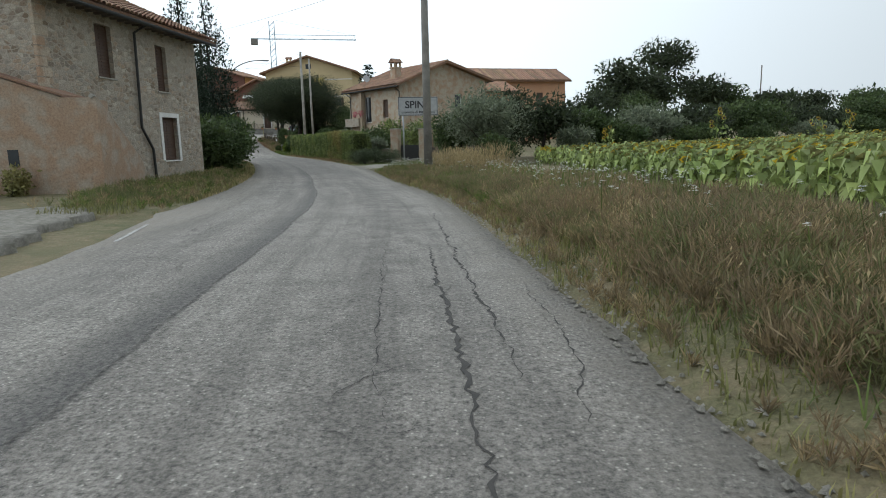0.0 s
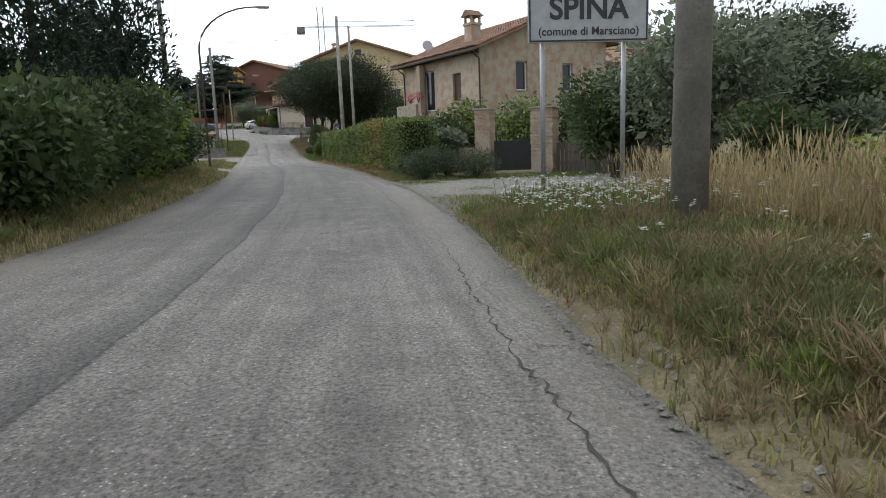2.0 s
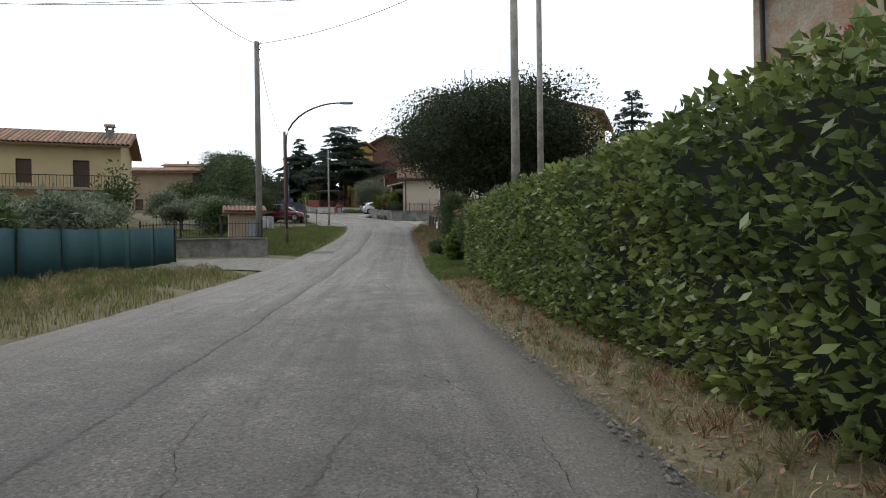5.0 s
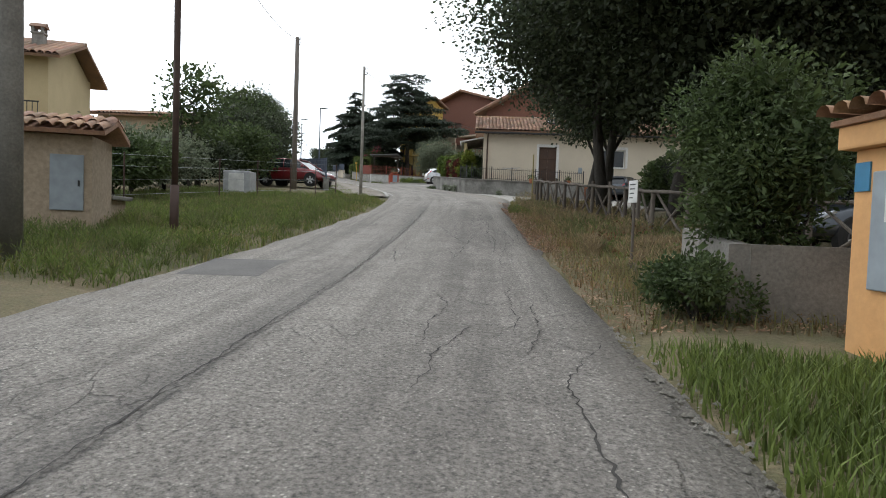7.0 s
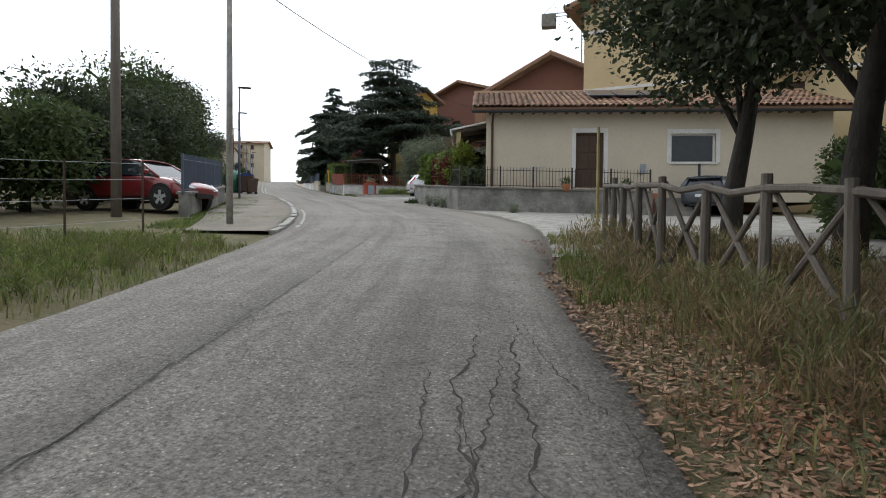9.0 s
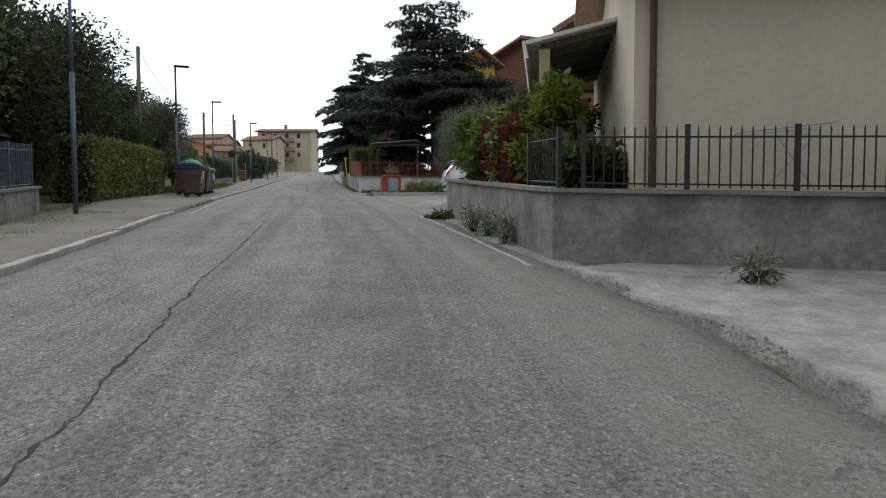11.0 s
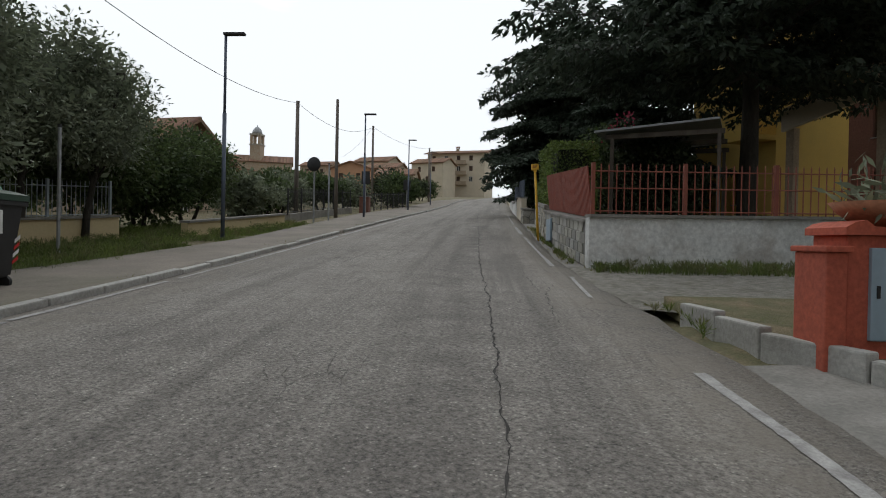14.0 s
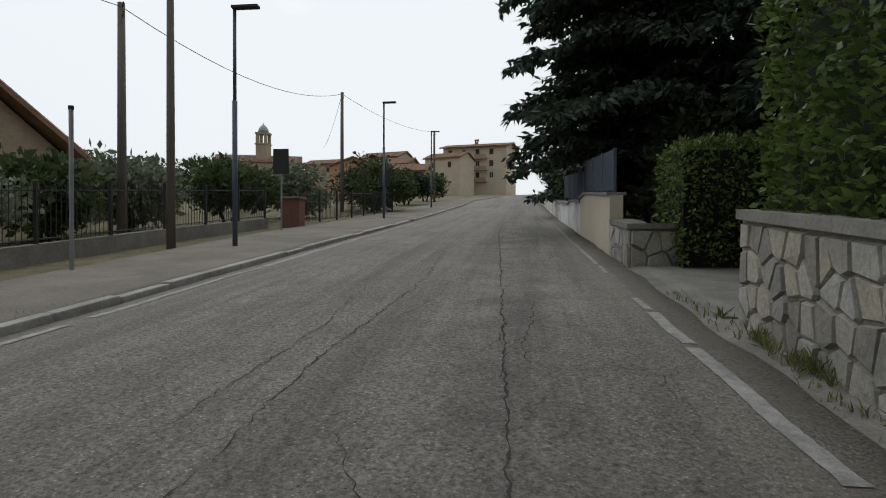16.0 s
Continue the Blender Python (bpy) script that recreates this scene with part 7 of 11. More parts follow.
tri = thing("warning_sign", pose(-15.1, 44.2, height(-15.1, 44.2) - 0.05, 0, 0, 195), "triangular road sign seen from its grey back", "road sign")
bm = bmesh.new()
tube(bm, [(0, 0, -0.3), (0, 0, 3.3)], 0.035, 8)
part("post", bm, "steel_grey", tri)
bm = bmesh.new()
prof = [(-0.6, 2.3), (0.6, 2.3), (0.0, 3.34)]
f = [bm.verts.new((x, -0.05, z)) for x, z in prof]
k = [bm.verts.new((x, -0.07, z)) for x, z in prof]
bm.faces.new(f)
bm.faces.new(k[::-1])
for i in range(3):
    bm.faces.new((f[(i + 1) % 3], f[i], k[i], k[(i + 1) % 3]))
bmesh.ops.recalc_face_normals(bm, faces=bm.faces[:])
part("sign_plate", bm, "sign_grey", tri)
bm = soft_box(-0.42, 0.42, -0.07, -0.05, 1.72, 2.2, 0.01)
part("lower_plate", bm, "sign_grey", tri)

back_sign = thing("sign_back", pose(-18.9, 50.6, height(-18.9, 50.6) - 0.05, 0, 0, 200), "pale metal back of a large road sign", "road sign")
for x in (-0.6, 0.6):
    bm = bmesh.new()
    tube(bm, [(x, 0, -0.3), (x, 0, 3.7)], 0.035, 8)
    part("post", bm, "steel_grey", back_sign)
bm = soft_box(-0.95, 0.95, -0.07, -0.045, 2.85, 3.7, 0.015)
part("sign_plate", bm, "sign_white", back_sign)
for z in (3.05, 3.3, 3.52):
    bm = bmesh.new()
    box(bm, -0.93, 0.93, -0.044, -0.02, z, z + 0.05)
    part("brace", bm, "sign_grey", back_sign)

q = at(158.6, -7.0)
mirror = thing("traffic_mirror", pose(q.x, q.y, q.z - 0.05, 0, 0, yaw_at(158) - 8), "round convex traffic mirror on a grey post", "mirror")
bm = bmesh.new()
tube(bm, [(0, 0, -0.2), (0, 0, 2.75)], 0.035, 10)
part("post", bm, "steel_grey", mirror)
part("mirror_rim", turned([(0.28, 0.0), (0.30, 0.03), (0.28, 0.06), (0.16, 0.1), (0.02, 0.12)], 24), "iron_dark", mirror, matrix=pose(0, -0.03, 2.5, 90, 0, 0))
part("mirror_face", turned([(0.02, -0.05), (0.12, -0.04), (0.21, -0.015), (0.265, 0.01), (0.265, 0.02)], 24), "mirror_glass", mirror, matrix=pose(0, -0.025, 2.5, -90, 0, 0))
for s, d, h, w in [(170.0, -7.3, 2.6, 0.5), (180.5, -6.4, 2.3, 0.55)]:
    q = at(s, d)
    sg = thing("small_sign", pose(q.x, q.y, q.z - 0.05, 0, 0, yaw_at(s)), "dark small street sign on a thin post", "road sign")
    bm = bmesh.new()
    tube(bm, [(0, 0, -0.2), (0, 0, h)], 0.028, 8)
    part("post", bm, "steel_grey", sg)
    bm = soft_box(-w / 2, w / 2, -0.05, -0.03, h - 0.75, h + 0.02, 0.01)
    part("sign_plate", bm, "iron_dark", sg)
for s, d in [(160.5, -6.9), (145.3, -8.2)]:
    q = at(s, d)
    pg = thing("slim_post", pose(q.x, q.y, q.z - 0.05), "thin grey steel post beside the footway", "post")
    bm = bmesh.new()
    tube(bm, [(0, 0, -0.2), (0, 0, 2.6)], 0.035, 10)
    part("shaft", bm, "steel_grey", pg)
    bm = bmesh.new()
    tube(bm, [(0, 0, 2.58), (0, 0, 2.64)], 0.042, 10)
    part("cap", bm, "iron_dark", pg)

q = at(152.1, 1.72)
gas = thing("gas_marker_post", pose(q.x, q.y, q.z - 0.05, 0, -3.6, yaw_at(152)), "yellow gas marker post with a plate on top", "post")
bm = bmesh.new()
tube(bm, [(0, 0, -0.2), (0, 0, 2.15)], 0.035, 12)
part("shaft", bm, "yellow_paint", gas, smooth=True)
bm = bmesh.new()
tube(bm, [(0, 0, 2.1), (0, 0, 2.17)], 0.05, 12)
part("collar", bm, "yellow_paint", gas)
bm = soft_box(-0.105, 0.105, -0.06, 0.06, 2.16, 2.33, 0.01)
plate = part("plate_box", bm, "yellow_paint", gas)
for k in range(3):
    bm = bmesh.new()
    box(bm, -0.07, 0.07 - 0.02 * k, -0.064, -0.059, 2.285 - 0.035 * k, 2.297 - 0.035 * k)
    part("text_bar", bm, "rust_red", plate)


# ================================================================ walls, fences, gates
def railing(name, pts, h, label, spacing=0.13, post_every=1.6, mat="iron_dark", picket_r=0.008, base=None, lift=0.0, mid=False, spear=True, post_w=0.03, category="fence", panel_mat=None):
    """Fence of pickets between posts along (x, y, z) points: posts, rails and every picket are parts."""
    P = [Vector(p) for p in pts]
    ob = thing(name, Matrix.Translation(P[0]), label, category)
    pk = post = None
    for a, b in zip(P, P[1:]):
        d = b - a
        ln = d.length
        n = max(1, round(ln / post_every))
        ang = math.atan2(d.y, d.x)
        for z in ([0.08, h - 0.1] if not mid else [0.08, h * 0.55, h - 0.1]):
            bm = bmesh.new()
            tube(bm, [a - P[0] + Vector((0, 0, lift + z)), b - P[0] + Vector((0, 0, lift + z))], 0.014, 6)
            part("rail", bm, mat, ob)
        for k in range(n + 1):
            if post is None:
                bm = bmesh.new()
                box(bm, -post_w, post_w, -post_w, post_w, -0.05, h + 0.06)
                post = part("post", bm, mat, ob)
            else:
                post = new("post", post.data)
                post.parent = ob
            post.matrix_basis = Matrix.Translation(a.lerp(b, k / n) - P[0] + Vector((0, 0, lift))) @ Matrix.Rotation(ang, 4, "Z")
        m = max(1, int(ln / spacing))
        for k in range(1, m):
            if pk is None:
                bm = bmesh.new()
                tube(bm, [(0, 0, 0.03), (0, 0, h), (0, 0, h + 0.05)], [picket_r, picket_r, 0.002 if spear else picket_r], 5)
                pk = part("picket", bm, mat, ob)
            else:
                pk = new("picket", pk.data)
                pk.parent = ob
            pk.matrix_basis = Matrix.Translation(a.lerp(b, k / m) - P[0] + Vector((0, 0, lift)))
    return ob


# walls round the cream house
wall_run("retaining_wall", sd_line([(123.5, 2.5), (119, 2.38), (115.3, 2.36)]) + [(-32.7, 110.35), (-28.2, 112.1)], 0.95, 0.25, "plaster_grey", "stained grey rendered garden wall", "concrete", inward=-1, level=None)
terrace = wall_run("terrace", [(-35.1, 110.0), (-28.0, 112.7)], 0.9, 4.0, "terracotta", "terracotta-paved terrace before the cream house", inward=-1)
rz = [Vector((x, y, height(x, y) + 1.0)) for x, y in [(-35.15, 109.55), (-32.65, 110.45), (-28.3, 112.2)]]
railing("iron_railing", rz, 0.8, "thin black iron railing with twisted pickets on the wall", 0.13, 1.55, picket_r=0.011)
rz = [at(115.6, 2.55, 1.0), at(117.0, 2.55, 1.0)]
railing("iron_railing_end", rz, 0.8, "thin black iron railing with twisted pickets on the wall", 0.13, 1.4, picket_r=0.011)
steps = thing("garden_steps", pose(-27.3, 112.0, height(-27.3, 112.0), 0, 0, 21), "short flight of worn concrete steps", "stairs")
for k in range(4):
    bm = soft_box(-0.6, 0.75, 0.28 * k, 0.28 * k + 1.2 - 0.28 * k, -0.1, 0.2 * (k + 1), 0.015)
    part("step", bm, "concrete", steps)
gate_post = thing("gate_post", pose(-26.5, 112.6, height(-26.5, 112.6)), "black iron gate post at the steps", "post")
part("shaft", soft_box(-0.05, 0.05, -0.05, 0.05, -0.1, 2.1, 0.01), "iron_dark", gate_post)
for k, (u, hh) in enumerate([(2.6, 0.28), (4.95, 0.24)]):
    p0 = Vector((-33.9, 109.95, 0)) + Vector((math.cos(radians(21)) * u, math.sin(radians(21)) * u, 0)) + Vector((0.36, -0.93, 0)) * 0.55
    pot = thing("flower_pot", pose(p0.x, p0.y, height(p0.x, p0.y) + 0.9), "terracotta pot with a small dark plant on the terrace", "pot")
    part("pot", turned([(0.11, 0), (0.16, 0.2), (0.18, 0.28), (0.16, 0.3)], 14), "terracotta", pot, smooth=True)
    rng = np.random.default_rng(k)
    v, f = leaves(rng, [(0, 0, 0.38)], [(0.14, 0.14, 0.14)], 220, 0.08)
    arrays("plant", v, f, "leaf_bush", pot)
airer = thing("drying_rack", pose(-33.0, 110.25, height(-33.0, 110.25) + 0.95, 0, 0, 21), "folding white drying rack leaning on the railing", "drying rack")
for a, b in (((0, 0.3, 0), (0.75, 0.3, 0.85)), ((0.75, 0.3, 0.0), (0.2, 0.3, 0.85)), ((-0.2, 0.3, 0.85), (0.95, 0.3, 0.95)), ((-0.2, 0.7, 0.85), (0.95, 0.7, 0.95)), ((-0.2, 0.3, 0.85), (-0.2, 0.7, 0.85))):
    bm = bmesh.new()
    tube(bm, [a, b], 0.012, 6)
    part("bar", bm, "sign_white", airer)

# white wall with red fence
w0, w1, w2 = at(146.6, 9.5), at(145.6, 2.1), at(152.25, 1.92)
wall_run("white_wall", [tuple(w0[:2]), tuple(w1[:2])], 0.95, 0.25, "plaster_worn", "flaking white rendered wall", "concrete", inward=-1)
block_wall = wall_run("block_wall", [tuple(at(145.62, 2.12)[:2]), tuple(at(149, 1.98)[:2]), tuple(w2[:2])], 0.86, 0.22, "mortar", "wall of grey concrete blocks", "concrete", inward=1)
railing("red_fence", [at(146.5, 9.4, 1.0), at(145.75, 2.25, 1.0)], 0.95, "rust-red iron fence on the white wall", 0.15, 1.7, "rust_red", 0.013, post_w=0.035, mid=True)
clad = thing("red_slat_fence", Matrix.Translation(at(145.8, 2.3, 0.95)), "rust-red slatted fence panel on the block wall", "fence")
slat = None
for k in range(46):
    s0 = 145.85 + k * 0.14
    p0 = at(s0, 2.26 - 0.045 * (s0 - 145.6) / 1.4, 0.95)
    if slat is None:
        bm = soft_box(-0.042, 0.042, -0.012, 0.012, 0, 1.0, 0.005, 1)
        slat = part("slat", bm, "red_clad", clad)
    else:
        slat = new("slat", slat.data)
        slat.parent = clad
    slat.matrix_basis = Matrix.Translation(p0 - at(145.8, 2.3, 0.95)) @ Matrix.Rotation(radians(yaw_at(s0) + 90 + random.uniform(-3, 3)), 4, "Z") @ Matrix.Rotation(radians(-6), 4, "X")
for z in (0.2, 0.8):
    bm = bmesh.new()
    tube(bm, [at(s0, 2.29 - 0.045 * (s0 - 145.6) / 1.4, 0.95 + z) - at(145.8, 2.3, 0.95) for s0 in (145.8, 149, 152.2)], 0.02, 6)
    part("rail", bm, "rust_red", clad)
q = at(150.75, 1.9)
cab = thing("wall_cabinet", pose(q.x, q.y, q.z, 0, 0, yaw_at(150.7) + 91.5), "blue-grey double-door meter cabinet in the block wall", "cabinet")
for k in range(2):
    bm = soft_box(-0.46 + 0.465 * k, -0.005 + 0.465 * k, -0.03, 0.02, 0.13, 0.72, 0.008)
    dr = part("door", bm, "cabinet_blue", cab)
    bm = bmesh.new()
    tube(bm, [(-0.06 + 0.12 * k, -0.034, 0.42), (-0.06 + 0.12 * k, -0.03, 0.45)], 0.012, 8)
    part("lock", bm, "iron_dark", dr)
carport = thing("carport", pose(-59.8, 138.4, height(-58.5, 139.5), 0, 0, 20), "low carport with a flat sheet roof and dark beams", "carport")
bm = soft_box(-0.3, 3.2, -0.4, 4.2, 3.28, 3.35, 0.01)
part("roof_sheet", bm, "steel_grey", carport, matrix=pose(0, 0, 0, 0, -3, 0))
for x in (0.0, 3.0):
    for y in (0.0, 3.8):
        part("column", soft_box(x - 0.05, x + 0.05, y - 0.05, y + 0.05, -0.1, 3.25, 0.005), "wood_old", carport)
for y in (0.0, 1.9, 3.8):
    part("beam", soft_box(-0.2, 3.15, y - 0.05, y + 0.05, 3.1, 3.24, 0.005), "wood_old", carport)

# red pillar with cabinet, garden bed
q = at(138.3, 2.57, 0.12)
pillar = thing("red_pillar", pose(q.x, q.y, q.z, 0, 0, yaw_at(139) + 4) @ Matrix.Diagonal((0.78, 0.9, 0.92, 1)), "red painted masonry pillar holding a blue-grey cabinet", "pillar")
part("body", soft_box(0.22, 1.27, 0, 0.45, -0.3, 1.0, 0.015), "terracotta_red", pillar)
part("side_pier", soft_box(0, 0.2, -0.04, 0.4, -0.3, 0.86, 0.015), "terracotta_red", pillar)
part("side_cap", soft_box(-0.03, 0.23, -0.07, 0.43, 0.86, 0.91, 0.012), "terracotta_red", pillar)
bm = bmesh.new()
prof = [(0.17, 1.0), (0.17, 1.06), (0.25, 1.1), (0.36, 1.12), (0.44, 1.07), (0.745, 1.06), (1.05, 1.07), (1.13, 1.12), (1.24, 1.1), (1.32, 1.06), (1.32, 1.0)]
f = [bm.verts.new((x, -0.05, z)) for x, z in prof]
k = [bm.verts.new((x, 0.5, z)) for x, z in prof]
bm.faces.new(f)
bm.faces.new(k[::-1])
for i in range(len(prof)):
    j = (i + 1) % len(prof)
    bm.faces.new((f[j], f[i], k[i], k[j]))
bmesh.ops.recalc_face_normals(bm, faces=bm.faces[:])
part("coping", bm, "terracotta_red", pillar)
cb = part("cabinet_door", soft_box(0.43, 1.06, -0.035, 0.03, 0.16, 0.9, 0.01), "cabinet_blue", pillar)
part("handle", soft_box(0.48, 0.51, -0.05, -0.035, 0.5, 0.6, 0.004), "iron_dark", cb)
planter = thing("planter_bowl", pose(*(Vector((q.x, q.y, 0)) + Matrix.Rotation(radians(yaw_at(139) + 4), 3, "Z") @ Vector((0.57, 0.2, 0)))[:2], q.z + 0.975), "wide terracotta bowl on the red pillar with a small succulent", "pot")
part("bowl", turned([(0.14, 0), (0.3, 0.12), (0.36, 0.2), (0.33, 0.2), (0.2, 0.12)], 18), "terracotta", planter, smooth=True)
v, f = leaves(np.random.default_rng(5), [(0, 0, 0.24)], [(0.22, 0.22, 0.14)], 150, 0.16, aspect=0.25)
arrays("plant", v, f, "leaf_olive", planter)
BED = [(140.4, 2.3), (138.9, 2.45), (138.0, 2.75), (137.27, 3.3), (136.4, 4.0), (135.85, 4.8), (135.95, 8.5), (136.4, 14.0)]
for k, (a, b) in enumerate(zip(BED, BED[1:])):
    n = max(1, round(math.dist(a, b) / 0.9))
    for j in range(n):
        p0 = at(a[0] + (b[0] - a[0]) * j / n, a[1] + (b[1] - a[1]) * j / n)
        p1 = at(a[0] + (b[0] - a[0]) * (j + 1) / n, a[1] + (b[1] - a[1]) * (j + 1) / n)
        d = p1 - p0
        ob = part("kerb_stone", soft_box(0.005, d.length - 0.005, -0.06, 0.06, -0.15, 0.2, 0.02), "kerb", matrix=Matrix.Translation(p0) @ Matrix.Rotation(math.atan2(d.y, d.x), 4, "Z"))
        tagged(ob, "pale concrete kerb stone round the garden bed", "kerb", "garden bed kerbs", "structure")
q = at(136.6, 5.6, 0.1)
gl = thing("garden_lamp", pose(q.x, q.y, q.z), "low garden lamp with a white globe on a dark post", "lamp")
part("post", turned([(0.05, 0), (0.03, 0.1), (0.03, 0.75), (0.05, 0.8)], 10), "iron_dark", gl)
part("globe", turned([(0.04, 0.8), (0.09, 0.86), (0.1, 0.98), (0.07, 1.05), (0.02, 1.07)], 12), "label_white", gl, smooth=True)

# stone walls further up
stone_wall = wall_run("stone_wall", sd_line([(152.35, 1.95), (157.7, 2.02)]), 0.98, 0.3, "mortar_pale", "wall of irregular flat stones with a grey coping", "concrete", cap_h=0.09, inward=1)
stone_wall2 = wall_run("stone_wall_return", [tuple(at(163.6, 1.72)[:2]), tuple(at(161.9, 1.75)[:2]), tuple(at(162.4, 4.2)[:2])], 0.62, 0.3, "mortar_pale", "low wall of irregular stones with coping", "concrete", cap_h=0.09, inward=-1)
wall_run("white_street_wall", sd_line([(163.8, 1.7), (169, 1.65)]), 1.15, 0.25, "plaster_cream", "pale rendered street wall", "concrete", inward=1)
wall_run("grey_street_wall", sd_line([(169.3, 1.7), (176, 1.6), (190, 1.6)]), 0.9, 0.25, "plaster_worn", "pale weathered street wall", "concrete", inward=1)
wall_run("upper_street_wall", sd_line([(190, 1.6), (215, 1.7)]), 0.8, 0.25, "plaster_cream", "pale street wall up the hill", "concrete", inward=1)
railing("dark_fence", [at(164.0, 1.82, 1.2), at(168.8, 1.78, 1.2)], 0.8, "dark closely set metal fence on the street wall", 0.09, 1.6, "steel_blue", 0.02)
railing("dark_fence_upper", [at(169.5, 1.82, 0.95), at(176, 1.72, 0.95)], 0.8, "dark closely set metal fence on the street wall", 0.09, 1.6, "steel_blue", 0.02)

# left side of the upper street
wall_run("low_wall_left", sd_line([(108, -6.75), (114.4, -6.9), (119, -7.0), (124.3, -7.7)]), 0.62, 0.25, "plaster_grey", "low grey wall with a lattice fence", "concrete", inward=-1)
railing("lattice_fence", [at(108, -6.9, 0.65), at(114.4, -7.03, 0.65), at(119, -7.13, 0.65), at(124.2, -7.82, 0.65)], 1.0, "grey-green lattice fence on the low wall", 0.12, 1.8, "steel_blue", 0.014, spear=False)
wall_run("yellow_low_wall", sd_line([(143.0, -11.2), (149.5, -9.6)]), 0.6, 0.25, "plaster_yellow", "low yellow garden wall", "concrete", inward=-1)
wall_run("yellow_low_wall_near", sd_line([(150.5, -8.2), (156.8, -7.6)]), 0.42, 0.22, "plaster_yellow", "low yellow garden wall", "concrete", inward=-1)
railing("garden_railing", [at(142.5, -11.5, 0.6), at(149.4, -9.8, 0.6)], 0.9, "pale iron garden railing", 0.13, 1.8, "cabinet_grey", 0.01)
wall_run("dark_fence_wall", sd_line([(159.5, -8.3), (166, -8.6), (172, -8.6)]), 0.35, 0.2, "concrete", "low concrete wall under an iron fence", inward=-1)
railing("iron_fence_left", [at(159.5, -8.4, 0.35), at(166, -8.7, 0.35), at(172, -8.7, 0.35)], 1.05, "dark iron garden fence", 0.14, 1.9)
railing("iron_fence_upper", [at(173.5, -8.0, 0.1), at(179, -7.6, 0.1), at(186, -7.2, 0.1)], 1.15, "dark iron garden fence", 0.14, 1.9)
q = at(172.6, -7.9)
bp_ = thing("brick_gate_pier", pose(q.x, q.y, q.z, 0, 0, yaw_at(172)), "short red brick gate pier", "pillar")
part("body", box_uv(soft_box(-0.3, 0.3, -0.3, 0.3, -0.2, 1.0, 0.01)), "brick_red", bp_)
part("coping", soft_box(-0.36, 0.36, -0.36, 0.36, 1.0, 1.07, 0.01), "concrete", bp_)

# first stretch, left: net fence, low wall, meter shed
net = thing("net_fence", Matrix.Translation(at(60.5, -9.3)), "teal shade net on thin posts along the garden", "fence")
o = at(60.5, -9.3)
prev = None
for k in range(11):
    q = at(60.5 + 1.8 * k, -9.3 + 0.09 * k) - o
    bm = bmesh.new()
    tube(bm, [(0, 0, -0.1), (0, 0, 1.55)], 0.025, 6)
    part("post", bm, "iron_dark", net, matrix=Matrix.Translation(q))
    if prev is not None:
        bm = bmesh.new()
        rows = []
        for u in range(7):
            p0 = prev.lerp(q, u / 6)
            bulge = 0.04 * math.sin(u * 1.1 + k)
            rows.append([bm.verts.new((p0.x + bulge, p0.y, p0.z + z + 0.02 * math.sin(u * 2 + k))) for z in (0.05, 0.7, 1.4)])
        for a, b in zip(rows, rows[1:]):
            for i in range(2):
                bm.faces.new((a[i], b[i], b[i + 1], a[i + 1]))
        sh = part("net_panel", bm, "net_teal", net, smooth=True)
        sh.modifiers.new("thickness", "SOLIDIFY").thickness = 0.006
    prev = q
wall_run("entry_wall", sd_line([(80.6, -5.4), (80.9, -11.0)]), 0.75, 0.25, "plaster_grey", "low stained concrete wall by the entry", "concrete", inward=1)
railing("entry_railing", [at(80.8, -5.6, 0.75), at(81.0, -10.8, 0.75)], 0.75, "thin iron railing on the low wall", 0.14, 1.5)
q = at(84.6, -6.5)
shed = thing("meter_shed", pose(q.x, q.y, q.z - 0.1, 0, 0, yaw_at(85) + 18), "small tan meter shed with a tiled roof", "shed")
part("body", box_uv(soft_box(-1.5, 0, 0, 1.3, -0.3, 1.75, 0.015)), "plaster_tan", shed)
dr = part("cabinet_door", soft_box(-0.62, -0.12, -0.03, 0.03, 0.5, 1.42, 0.008), "cabinet_grey", shed)
part("handle", soft_box(-0.2, -0.17, -0.05, -0.03, 0.9, 1.0, 0.004), "iron_dark", dr)
for sgn in (-1, 1):
    bm = bmesh.new()
    box(bm, -1.0, 1.0, 0, 0.95, 0, 0.07)
    rf = part("roof", bm, "tile_clay", shed, matrix=Matrix.Translation((-0.75, 0.65, 2.02)) @ Matrix.Rotation(radians(0 if sgn > 0 else 180), 4, "Z") @ Matrix.Rotation(radians(-17), 4, "X"))
    tile_slope(rf, (-1.0, 0, 0.07), (1.0, 0, 0.07), (0, 1, 0), 0.97, 0.18, 0.35)
q = at(86.3, -7.6)
well = thing("stone_box", pose(q.x, q.y, q.z, 0, 0, yaw_at(86) + 10), "low concrete box with a slab lid in the grass", "box")
part("body", soft_box(-0.5, 0.5, -0.4, 0.4, -0.1, 0.45, 0.02), "plaster_tan", well)
part("lid", soft_box(-0.6, 0.6, -0.5, 0.5, 0.45, 0.53, 0.02), "concrete", well)
